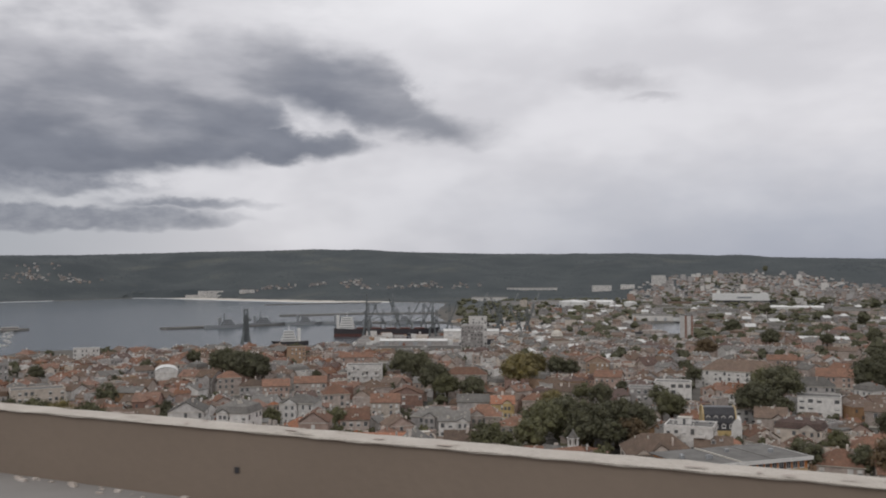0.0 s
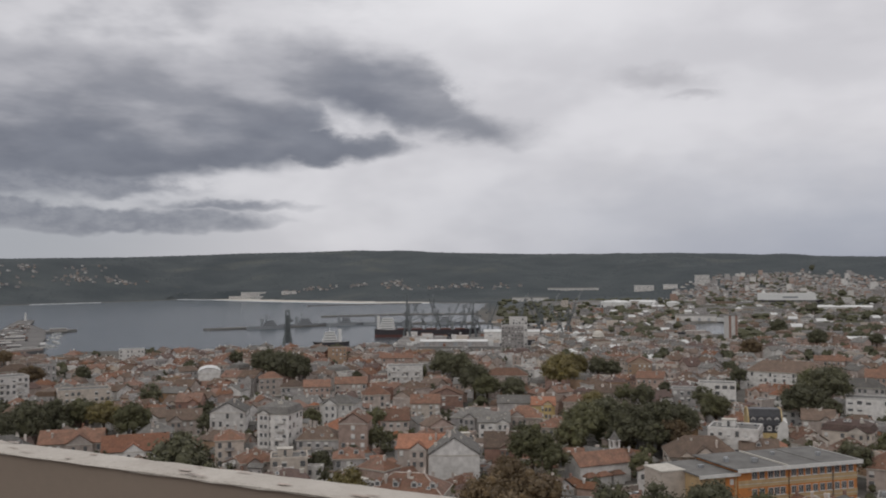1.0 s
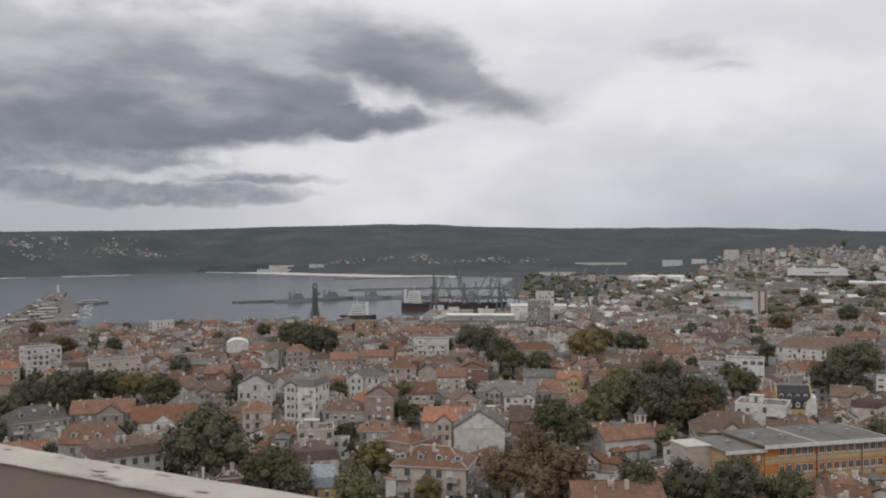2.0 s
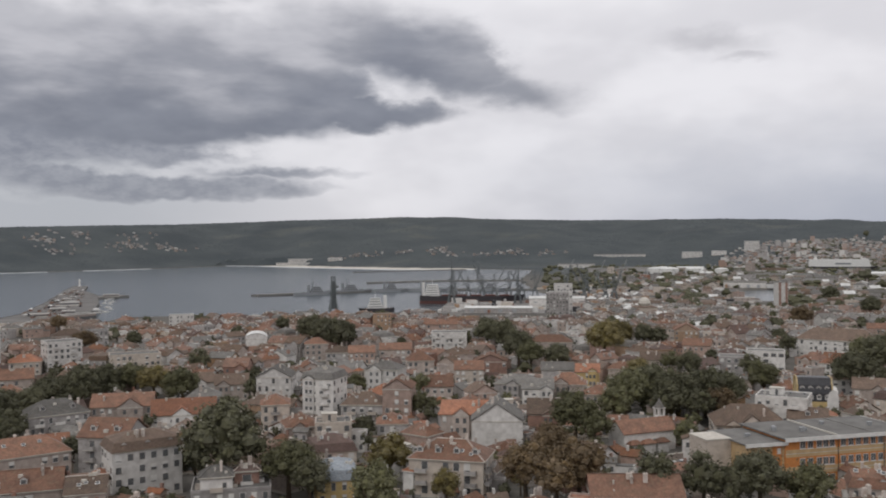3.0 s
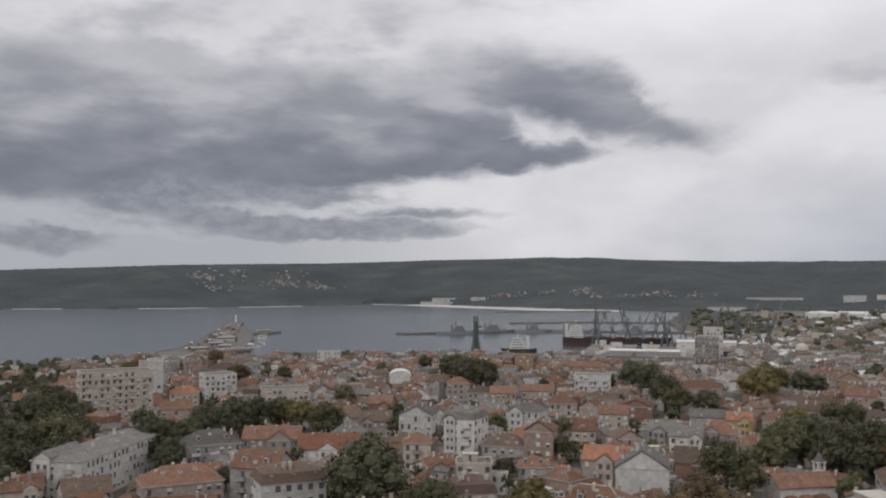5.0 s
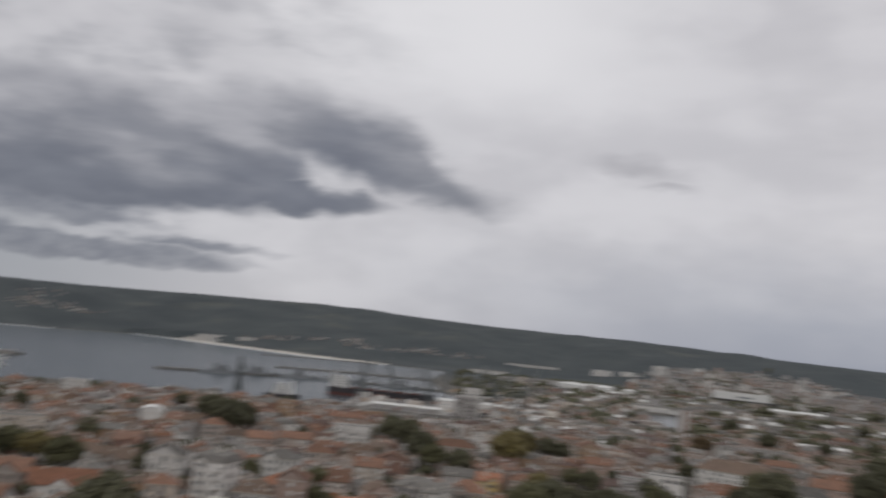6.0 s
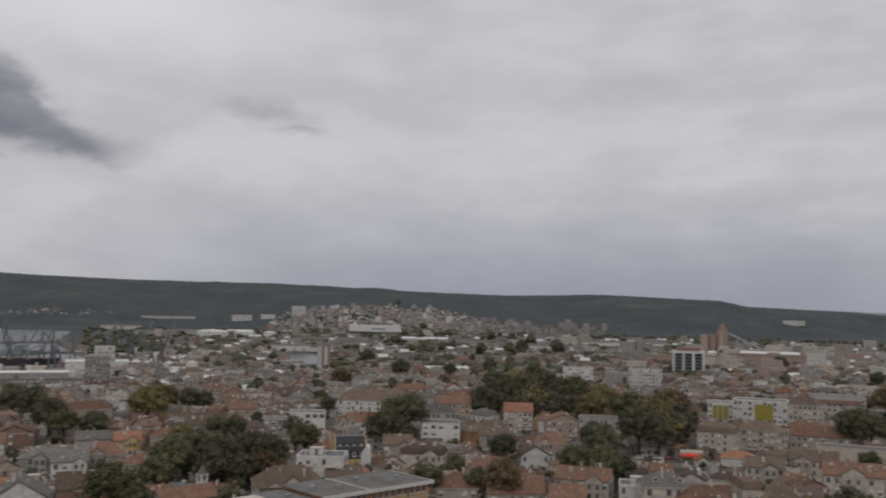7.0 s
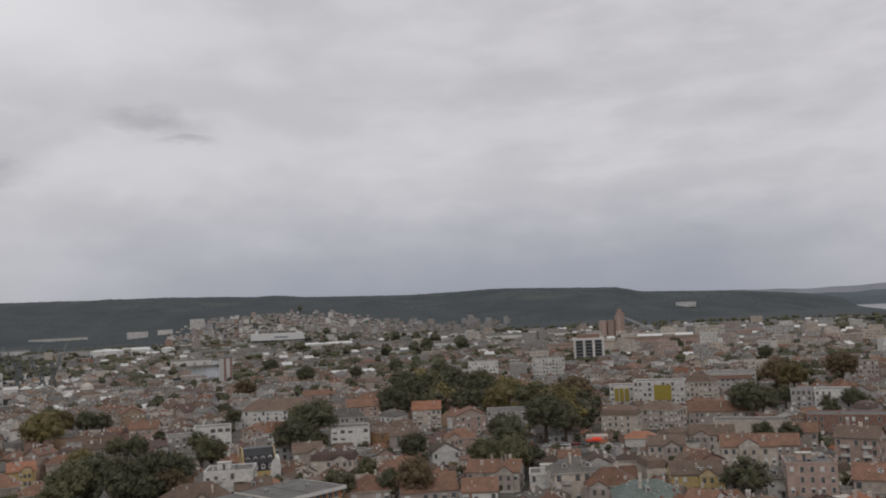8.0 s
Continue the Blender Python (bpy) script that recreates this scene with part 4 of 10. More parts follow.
        for _ in range(rng.randint(1, 4)):
            g = Geo()
            qx, qy, s = rng.uniform(-0.4, 0.4) * w, rng.uniform(-0.35, 0.35) * d, rng.uniform(0.35, 0.7)
            g.box(qx - s, qx + s, qy - s * 0.6, qy + s * 0.6, h + 0.1, h + 0.1 + s * 1.6)
            g.box(qx - s * 0.8, qx + s * 0.8, qy - s * 0.64, qy - s * 0.6, h + 0.3, h + s * 1.4, 1)
            part("air_unit", g, [METAL, WALLS["dark"]], ro)
    return root


BOTH, BLINDS = {}, {}
for key_, (ww_, hh_) in (("tall", (1.15, 1.65)), ("wide", (1.8, 1.45)), ("small", (0.9, 1.1))):
    g_ = Geo()
    g_.box(-ww_ / 2, ww_ / 2, -0.06, 0.02, 0, hh_)
    g_.box(-ww_ / 2 + 0.1, -0.04, -0.075, -0.055, 0.1, hh_ - 0.1, 1)
    g_.box(0.04, ww_ / 2 - 0.1, -0.075, -0.055, 0.1, hh_ - 0.1, 1)
    g_.box(-ww_ / 2 - 0.1, ww_ / 2 + 0.1, -0.16, 0.02, -0.1, 0)
    BOTH[key_] = g_.mesh("window", [FRAME, GLASS])
    # the same with its blind lowered
    g_ = Geo()
    g_.box(-ww_ / 2, ww_ / 2, -0.06, 0.02, 0, hh_)
    g_.box(-ww_ / 2 + 0.1, ww_ / 2 - 0.1, -0.075, -0.055, 0.1, hh_ * 0.45, 1)
    g_.box(-ww_ / 2 + 0.1, ww_ / 2 - 0.1, -0.085, -0.055, hh_ * 0.45, hh_ - 0.1, 2)
    g_.box(-ww_ / 2 - 0.1, ww_ / 2 + 0.1, -0.16, 0.02, -0.1, 0)
    BLINDS[key_] = g_.mesh("window", [FRAME, GLASS, TRIM])

# ---------------------------------------------------------------- trees


def crown_geo(seed, tall, lobe_n=46, leafy=1.0):
    """A crown one unit in radius: leaf clusters on an uneven shell, with gaps."""
    rnd = random.Random(seed)
    g = Geo()
    lobes = []
    for _ in range(lobe_n):
        a, e = rnd.uniform(0, 2 * math.pi), math.asin(rnd.uniform(-0.6, 1))
        q = rnd.uniform(0.48, 0.84)
        lobes.append((Vector((q * math.cos(a) * math.cos(e), q * math.sin(a) * math.cos(e), q * math.sin(e) * tall)), rnd.choice([rnd.uniform(0.13, 0.22), rnd.uniform(0.20, 0.36)])))
    lobes.append((Vector((0, 0, 0)), 0.74))
    for c, s in lobes:
        n = int((16 + 150 * s) * leafy)
        for _ in range(n):
            d = Vector((rnd.gauss(0, 1), rnd.gauss(0, 1), rnd.gauss(0.25, 1))).normalized()
            p = c + d * s * rnd.uniform(0.70, 1.38)
            if p.length < 0.5 and c.length > 0:
                continue
            t = (d.cross(Vector((rnd.gauss(0, 1), rnd.gauss(0, 1), rnd.gauss(0, 1)))).normalized() + d * rnd.gauss(0, 0.5)).normalized()
            u = (d * rnd.gauss(0.05, 0.5) + t.cross(d)).normalized()
            k = rnd.uniform(0.018, 0.046) / math.sqrt(leafy)
            g.face([p - t * k - u * k * 0.7, p + t * k * 0.9 - u * k, p + t * k + u * k * 0.8, p - t * k * 0.8 + u * k])
        # twiggy core that stops light passing straight through
        m = Geo()
        m.tube(0, 0, [(-0.7, 0.2), (-0.1, 0.78), (0.45, 0.62), (0.76, 0.12)], 6)
        g.add(m, Matrix.Translation(c) @ Matrix.Scale(s * 0.82, 4))
    return g


def trunk_geo(seed):
    rnd = random.Random(seed + 50)
    g = Geo()
    g.tube(0, 0, [(-1.3, 0.12), (-0.9, 0.085), (-0.3, 0.065), (0.2, 0.03)], 8)
    for _ in range(6):
        a = rnd.uniform(0, 2 * math.pi)
        g.beam((0, 0, rnd.uniform(-0.7, -0.2)), (0.55 * math.cos(a), 0.55 * math.sin(a), rnd.uniform(-0.1, 0.4)), 0.035)
    return g


CROWNS = [(crown_geo(s, tl_), trunk_geo(s)) for s, tl_ in ((1, 0.85), (2, 0.95), (3, 0.8), (4, 1.15), (5, 1.0))]
BIG_MESH = {(k, i): c.mesh("crown", [m]) for i, c in enumerate([crown_geo(s, 0.9, 72, 1.4) for s in (31, 32)]) for k, m in LEAVES.items()}
SMALL_CROWNS = [crown_geo(s, 1.0, 18, 0.6) for s in (7, 8, 9)]
SMALL_MESH = {(k, i): c.mesh("crown", [m]) for k, m in LEAVES.items() for i, c in enumerate(SMALL_CROWNS)}
CROWN_MESH = {(k, i): c.mesh("crown", [m]) for k, m in LEAVES.items() for i, (c, t) in enumerate(CROWNS)}
TRUNK_MESH = [t.mesh("trunk", [BARK]) for c, t in CROWNS]
TREE_WORDS = {"green": "broad tree with a full mid-green crown", "dark": "dense tree with a dark green crown", "olive": "tree turning olive yellow in early autumn", "brown": "tree with a rusty brown autumn crown"}
GREEN = []
TREE_N = [0]


def tree(x, y, r, h, kind="green"):
    if math.degrees(math.atan2(x, y)) < -33.5 and math.hypot(x, y) > 260:
        r, h = r * 0.85, h * 0.7      # shrunk so the seaside park's treetops fit the camera's view
    TREE_N[0] += 1
    i = (TREE_N[0] * 7) % len(CROWNS)
    GREEN.append((x, y, r))
    base = ground_height(x, y)
    rng = random.Random(TREE_N[0])
    s = r * 0.98
    root = thing("tree", pose(x, y, base, 0, 0, rng.uniform(0, 360)), TREE_WORDS[kind] + " among the houses", "tree", "trees of the town")
    lift = h - s * 0.95
    part("crown", BIG_MESH[kind, i % 2] if r > 6.8 else CROWN_MESH[kind, i] if r > 3.7 else SMALL_MESH[kind, i % 3], None, root, at=Matrix.Translation((0, 0, lift)) @ Matrix.Diagonal((s, s * rng.uniform(0.88, 1.12), s * rng.uniform(0.9, 1.05), 1)))
    part("trunk", TRUNK_MESH[i], None, root, at=Matrix.Translation((0, 0, 0)) @ Matrix.Diagonal((s, s, (lift + 0.3) / 1.2, 1)) @ Matrix.Translation((0, 0, 1.2)))


tree(-77.0, 223.7, 11.5, 25.7, "dark")
tree(-59.5, 221.7, 7.5, 17.2, "green")
tree(-52.8, 216.6, 5.6, 13.2, "dark")
tree(-176.9, 361.5, 8.2, 18.0, "dark")
tree(-178.2, 342.7, 8.4, 18.0, "dark")
tree(-181.2, 324.9, 8.0, 17.0, "dark")
tree(-180.0, 311.2, 7.0, 15.0, "dark")
tree(-156.6, 364.1, 7.6, 17.0, "olive")
tree(-168.3, 369.5, 7.6, 17.5, "green")
tree(-136.2, 343.9, 8.0, 18.3, "green")
tree(-120.5, 385.6, 5.8, 13.6, "dark")
tree(-111.5, 358.6, 4.8, 11.5, "dark")
tree(-108.4, 316.9, 4.7, 11.3, "dark")
tree(-161.5, 426.9, 6.6, 15.4, "dark")
tree(-244.6, 535.9, 6.6, 15.3, "dark")
tree(-199.3, 599.1, 5.7, 13.4, "dark")
tree(-182.0, 650.7, 6.1, 14.4, "dark")
tree(-138.7, 563.0, 10.8, 24.1, "dark")
tree(-110.1, 516.1, 11.5, 25.6, "dark")
tree(-124.0, 539.6, 10.1, 22.8, "dark")
tree(-72.7, 376.9, 4.9, 11.8, "green")
tree(-44.6, 369.2, 5.2, 12.5, "green")
tree(-39.0, 328.9, 4.6, 11.2, "green")
tree(-34.7, 314.9, 3.6, 9.0, "dark")
tree(-52.1, 285.7, 4.4, 10.8, "dark")
tree(-48.6, 273.5, 3.1, 8.0, "dark")
tree(-25.3, 557.3, 9.3, 20.9, "dark")
tree(-15.1, 543.7, 9.9, 22.3, "dark")
tree(-4.7, 473.6, 10.0, 22.4, "dark")
tree(1.8, 453.2, 7.9, 18.1, "green")
tree(14.4, 450.9, 7.2, 16.6, "dark")
tree(41.1, 486.3, 11.5, 25.7, "olive")
tree(56.9, 553.2, 9.2, 20.8, "olive")
tree(71.7, 563.4, 7.6, 17.4, "dark")
tree(79.8, 560.2, 6.7, 15.5, "dark")
tree(-36.4, 239.1, 6.8, 15.7, "olive")
tree(-35.9, 209.8, 6.3, 14.6, "green")
tree(-32.4, 195.7, 6.7, 15.5, "green")
tree(15.4, 287.2, 8.7, 19.8, "green")
tree(14.1, 325.3, 5.9, 13.9, "dark")
tree(20.9, 280.3, 6.7, 15.6, "green")
tree(6.8, 250.4, 7.0, 16.3, "brown")
tree(-0.1, 223.8, 7.5, 17.4, "brown")
tree(13.2, 225.6, 7.7, 17.6, "brown")
tree(7.4, 217.2, 6.4, 14.9, "brown")
tree(36.7, 334.4, 8.8, 19.9, "green")
tree(47.9, 349.3, 8.7, 19.8, "dark")
tree(54.3, 330.1, 9.3, 21.0, "dark")
tree(66.2, 342.3, 9.2, 20.7, "dark")
tree(75.2, 344.4, 7.6, 17.4, "dark")
tree(48.4, 397.9, 6.9, 15.9, "olive")
tree(74.4, 422.6, 6.8, 15.7, "dark")
tree(69.4, 324.6, 6.1, 14.3, "brown")
tree(49.1, 322.2, 6.4, 15.0, "dark")
tree(59.8, 322.5, 6.5, 15.1, "dark")
tree(31.2, 320.3, 6.8, 15.8, "green")
tree(49.0, 282.6, 4.4, 10.7, "green")
tree(31.6, 219.3, 6.5, 15.1, "dark")
tree(42.6, 221.6, 5.9, 14.0, "dark")
tree(54.7, 217.2, 7.2, 16.7, "dark")
tree(65.2, 216.1, 6.3, 14.7, "green")
tree(48.6, 216.0, 5.5, 13.0, "dark")
tree(97.7, 382.6, 7.4, 16.9, "green")
tree(102.4, 422.9, 6.2, 14.6, "dark")
tree(153.3, 415.8, 5.4, 12.8, "dark")
tree(151.8, 399.1, 5.5, 13.0, "dark")
tree(147.5, 525.5, 5.6, 13.3, "dark")
tree(-189.3, 310.3, 7.0, 15.0, "dark")
tree(-165.0, 274.7, 5.9, 13.8, "dark")
tree(-132.5, 250.8, 4.4, 10.6, "dark")
tree(-129.1, 297.5, 3.2, 8.3, "dark")
tree(-19.2, 217.7, 4.2, 10.3, "olive")
tree(-39.9, 554.0, 5.7, 13.5, "green")
tree(69.9, 451.7, 5.3, 12.5, "green")
tree(96.8, 483.6, 4.3, 10.6, "dark")
tree(203.6, 689.3, 8.9, 20.1, "brown")
tree(-45.5, 309.3, 3.5, 8.8, "dark")
tree(-88.9, 235.0, 4.9, 11.7, "dark")
tree(257.7, 514.2, 11.5, 25.7, "dark")
tree(286.6, 537.7, 11.5, 25.7, "green")
tree(313.2, 557.4, 11.5, 25.7, "dark")
tree(305.4, 506.2, 11.5, 25.7, "green")
tree(294.7, 456.1, 11.5, 25.7, "olive")
tree(285.5, 416.3, 11.5, 25.7, "green")
tree(269.6, 373.4, 11.5, 25.7, "olive")
tree(305.6, 406.8, 11.5, 25.7, "brown")
tree(272.0, 434.5, 9.2, 20.8, "olive")
tree(221.5, 460.3, 11.0, 24.5, "dark")
tree(245.0, 348.9, 11.0, 24.6, "dark")
tree(250.9, 341.7, 8.7, 19.7, "dark")
tree(206.1, 318.8, 8.8, 20.1, "dark")
tree(222.6, 351.0, 7.2, 16.5, "dark")
tree(168.3, 335.4, 6.9, 16.0, "dark")
tree(176.8, 291.6, 7.8, 17.8, "green")
tree(182.6, 283.2, 7.7, 17.6, "green")
tree(194.1, 287.3, 5.8, 13.8, "dark")
tree(159.3, 421.4, 11.0, 24.6, "dark")
tree(134.1, 383.1, 9.6, 21.6, "dark")
tree(166.5, 461.3, 8.7, 19.8, "green")
tree(134.2, 266.5, 7.6, 17.5, "brown")
tree(129.1, 275.3, 5.9, 14.0, "dark")
tree(113.0, 280.2, 6.4, 14.9, "dark")
tree(135.5, 307.9, 5.1, 12.3, "green")
tree(355.4, 329.1, 10.3, 23.1, "dark")
tree(362.1, 324.3, 8.6, 19.6, "dark")
tree(467.8, 405.4, 11.5, 25.7, "brown")
tree(465.0, 390.0, 10.3, 23.1, "olive")
tree(538.5, 410.5, 11.5, 25.7, "brown")
tree(216.8, 201.3, 6.6, 15.5, "dark")
tree(219.0, 210.3, 5.0, 12.1, "dark")
tree(303.7, 258.8, 5.6, 13.3, "dark")
tree(299.5, 269.7, 5.1, 12.3, "dark")
tree(407.4, 348.5, 6.3, 14.6, "dark")
tree(386.8, 303.7, 5.7, 13.5, "dark")
tree(415.9, 312.2, 6.8, 15.8, "dark")
tree(410.8, 302.0, 5.9, 14.0, "dark")
tree(360.3, 659.6, 10.7, 24.0, "dark")
tree(338.9, 787.8, 8.1, 18.5, "dark")
tree(393.2, 813.7, 8.6, 19.6, "dark")
tree(622.0, 1178.3, 11.5, 25.6, "dark")
tree(646.4, 1112.1, 11.0, 24.5, "dark")
tree(726.3, 769.2, 10.5, 23.5, "dark")
tree(677.5, 597.7, 8.6, 19.6, "dark")
tree(862.7, 1023.0, 9.2, 20.8, "dark")
tree(288.4, 788.5, 9.3, 20.9, "dark")
tree(311.7, 958.5, 9.8, 22.1, "dark")
tree(-277.3, 342.2, 11.5, 25.7, "dark")
tree(-276.3, 363.5, 11.5, 25.7, "dark")
tree(-230.2, 279.2, 11.5, 25.7, "dark")
tree(-221.2, 289.0, 11.5, 25.7, "green")
tree(-257.0, 349.9, 9.0, 20.4, "dark")
tree(-277.4, 315.6, 11.5, 25.7, "dark")
tree(-212.4, 238.3, 11.5, 25.7, "dark")
tree(-206.4, 253.6, 9.1, 20.6, "dark")
tree(-188.7, 220.8, 9.3, 21.1, "dark")
tree(-177.2, 284.7, 8.3, 18.9, "dark")
tree(-176.0, 277.7, 5.5, 13.1, "dark")
tree(-366.7, 548.1, 9.1, 20.6, "green")
tree(-326.6, 410.6, 9.5, 21.5, "dark")
tree(-210.8, 297.9, 4.6, 11.3, "dark")
tree(-162.7, 266.8, 5.2, 12.5, "dark")
tree(-218.6, 339.3, 5.8, 13.6, "dark")
tree(-267.5, 518.4, 7.9, 18.0, "brown")
tree(-359.3, 655.8, 6.9, 16.0, "brown")
tree(30.8, 324.2, 5.7, 13.4, "green")
tree(-199.6, 261.4, 7.5, 17.4, "dark")
tree(96.7, 96.0, 2.2, 5.7, "green")
tree(-24.3, 138.3, 3.1, 7.5, "green")
tree(44.5, 133.6, 3.0, 7.4, "green")
tree(0.2, 146.6, 2.8, 6.8, "olive")
tree(-10.2, 147.6, 2.8, 6.9, "green")
tree(77.8, 126.3, 3.0, 7.3, "green")
tree(89.8, 121.4, 3.6, 8.6, "green")
tree(-85.1, 130.7, 3.0, 7.2, "olive")
tree(-74.5, 138.2, 3.3, 7.9, "olive")
tree(138.3, 75.7, 2.9, 7.2, "dark")
tree(103.2, 119.3, 3.6, 8.5, "green")
tree(130.4, 88.9, 2.7, 6.6, "dark")
tree(69.1, 142.1, 2.5, 6.3, "green")
tree(-18.2, 161.2, 3.3, 8.0, "green")
tree(17.2, 166.2, 2.7, 6.7, "green")
tree(61.4, 156.1, 3.2, 7.6, "dark")
tree(105.9, 132.6, 2.5, 6.3, "green")
tree(-79.3, 152.0, 3.5, 8.3, "green")
tree(143.0, 96.0, 3.1, 7.6, "green")
tree(96.0, 145.2, 3.2, 7.7, "olive")
tree(-16.3, 174.4, 2.7, 6.7, "olive")
tree(-54.2, 170.3, 3.4, 8.1, "dark")
tree(-3.9, 181.9, 2.8, 6.9, "dark")
tree(-65.3, 172.3, 2.3, 5.8, "dark")
tree(147.7, 119.9, 2.8, 7.0, "green")
tree(-25.6, 189.7, 2.4, 6.0, "green")
tree(142.0, 133.1, 2.9, 7.1, "dark")
tree(168.9, 101.9, 3.3, 7.9, "green")
tree(-100.8, 169.5, 3.5, 8.3, "dark")
tree(131.4, 149.4, 3.3, 8.0, "dark")
tree(26.6, 200.3, 2.3, 5.9, "olive")
tree(72.4, 190.0, 3.4, 8.1, "olive")
tree(14.0, 202.9, 2.1, 5.5, "olive")
tree(-6.5, 207.1, 2.9, 7.1, "dark")
tree(64.0, 201.6, 2.4, 6.1, "dark")
tree(173.3, 127.1, 3.0, 7.3, "green")
tree(-155.1, 149.0, 7.1, 16.0, "dark")
tree(-152.3, 161.4, 6.3, 14.3, "dark")
tree(-90.3, 204.5, 3.5, 8.4, "dark")
tree(21.1, 226.3, 2.8, 7.0, "olive")
tree(-162.5, 162.2, 6.8, 15.2, "dark")
tree(-39.9, 228.5, 2.8, 6.9, "olive")
tree(-1.4, 232.7, 2.8, 6.9, "olive")
tree(36.1, 234.2, 1.9, 5.0, "olive")
tree(-159.9, 175.3, 7.4, 16.5, "dark")
tree(24.7, 236.3, 1.8, 4.8, "dark")
tree(-130.5, 200.8, 2.3, 5.9, "green")
tree(-175.9, 165.4, 7.2, 16.2, "dark")
tree(-47.9, 242.1, 2.1, 5.5, "dark")
tree(-171.7, 178.3, 7.2, 16.2, "dark")
tree(-70.8, 238.2, 3.0, 7.3, "green")
tree(47.7, 244.4, 1.8, 4.8, "dark")
tree(-167.3, 186.7, 5.1, 11.8, "dark")
tree(-154.9, 198.5, 4.8, 11.0, "dark")
tree(-180.7, 177.5, 4.8, 11.0, "dark")
tree(-84.3, 240.5, 2.5, 6.2, "green")
tree(-137.5, 215.6, 2.7, 6.6, "green")
tree(-9.1, 255.6, 2.7, 6.8, "green")
tree(176.7, 185.0, 2.3, 5.7, "dark")
tree(126.1, 224.9, 3.1, 7.5, "olive")
tree(-96.0, 240.8, 2.5, 6.3, "dark")
tree(-177.8, 190.7, 5.7, 12.9, "dark")
tree(95.1, 245.4, 1.8, 4.9, "green")
tree(-193.1, 183.2, 5.0, 11.4, "dark")
tree(182.5, 196.6, 1.9, 4.9, "olive")
tree(-178.7, 200.4, 5.0, 11.4, "dark")
tree(-41.5, 265.9, 2.1, 5.3, "dark")
tree(-190.3, 193.2, 6.0, 13.5, "dark")
tree(109.7, 250.3, 2.7, 6.6, "green")
tree(20.5, 273.2, 2.9, 7.1, "green")
tree(30.9, 272.5, 1.9, 5.0, "dark")
tree(162.2, 225.7, 2.4, 6.1, "green")
tree(10.6, 278.6, 3.3, 7.9, "olive")
tree(-36.9, 277.9, 2.6, 6.4, "green")
tree(-142.5, 242.2, 3.6, 8.6, "dark")
tree(-74.7, 272.1, 2.1, 5.5, "dark")
tree(173.4, 223.5, 2.2, 5.6, "green")
tree(195.7, 205.5, 2.6, 6.4, "green")
tree(155.6, 239.8, 2.3, 5.7, "green")
tree(-125.2, 262.4, 2.2, 5.6, "dark")
tree(251.6, 145.8, 2.9, 7.0, "dark")
tree(-212.5, 198.6, 6.2, 13.9, "green")
tree(252.1, 154.5, 3.2, 7.8, "olive")
tree(47.1, 292.0, 2.3, 5.8, "green")
tree(-209.5, 210.3, 5.8, 13.2, "dark")
tree(106.6, 277.9, 2.2, 5.7, "green")
tree(245.8, 168.4, 3.3, 7.9, "olive")
tree(-138.7, 264.1, 2.6, 6.6, "green")
tree(13.8, 299.7, 2.0, 5.1, "green")
tree(-82.5, 290.1, 2.2, 5.6, "dark")
tree(209.6, 216.9, 2.1, 5.4, "olive")
tree(-69.4, 296.7, 2.8, 6.9, "green")
tree(-221.2, 213.8, 7.4, 16.5, "dark")
tree(162.4, 262.2, 2.4, 6.0, "dark")
tree(87.1, 296.3, 1.9, 5.0, "green")
tree(-20.4, 309.2, 3.4, 8.1, "dark")
tree(-105.3, 294.9, 2.2, 5.5, "green")
tree(-28.4, 312.2, 1.7, 4.6, "green")
tree(-220.6, 223.1, 5.4, 12.2, "green")
tree(249.9, 194.0, 3.2, 7.7, "green")
tree(241.3, 207.5, 2.4, 6.1, "olive")
tree(-132.1, 290.0, 1.8, 4.8, "dark")
tree(100.4, 302.5, 3.3, 8.0, "olive")
tree(56.5, 314.5, 3.1, 7.5, "green")
tree(-52.1, 315.8, 1.9, 5.0, "dark")
tree(42.9, 318.8, 2.7, 6.6, "green")
tree(-228.7, 227.0, 7.0, 15.7, "green")
tree(135.0, 295.6, 1.8, 4.7, "dark")
tree(262.6, 191.7, 3.1, 7.4, "green")
tree(280.3, 174.0, 2.5, 6.3, "green")
tree(101.1, 315.0, 2.7, 6.8, "olive")
tree(-140.5, 302.6, 2.3, 5.9, "green")
tree(123.7, 311.2, 3.0, 7.2, "dark")
tree(-242.5, 231.1, 6.0, 13.5, "green")
tree(25.2, 336.0, 2.3, 5.9, "olive")
tree(-237.8, 240.1, 5.2, 11.9, "green")
tree(277.0, 197.3, 2.6, 6.5, "green")
tree(-35.3, 338.3, 3.3, 8.0, "green")
tree(-164.7, 298.3, 2.4, 6.1, "dark")
tree(-45.6, 339.1, 2.4, 6.0, "olive")
tree(269.2, 211.4, 2.6, 6.5, "green")
tree(115.9, 322.3, 3.4, 8.2, "green")
tree(48.1, 340.3, 2.2, 5.7, "green")
tree(171.0, 299.9, 2.5, 6.3, "green")
tree(13.6, 348.3, 2.3, 5.9, "dark")
tree(-217.6, 273.4, 2.3, 5.9, "dark")
tree(221.7, 271.4, 2.3, 5.8, "green")
tree(-32.7, 349.0, 2.5, 6.3, "green")
tree(-249.7, 246.0, 5.0, 11.4, "dark")
tree(-7.7, 353.1, 3.0, 7.3, "green")
tree(202.4, 290.3, 3.2, 7.7, "green")
tree(-44.3, 352.2, 2.3, 5.8, "dark")
tree(98.3, 341.2, 2.2, 5.7, "dark")
tree(-187.3, 301.8, 2.3, 5.9, "olive")
tree(107.0, 339.9, 2.1, 5.5, "olive")
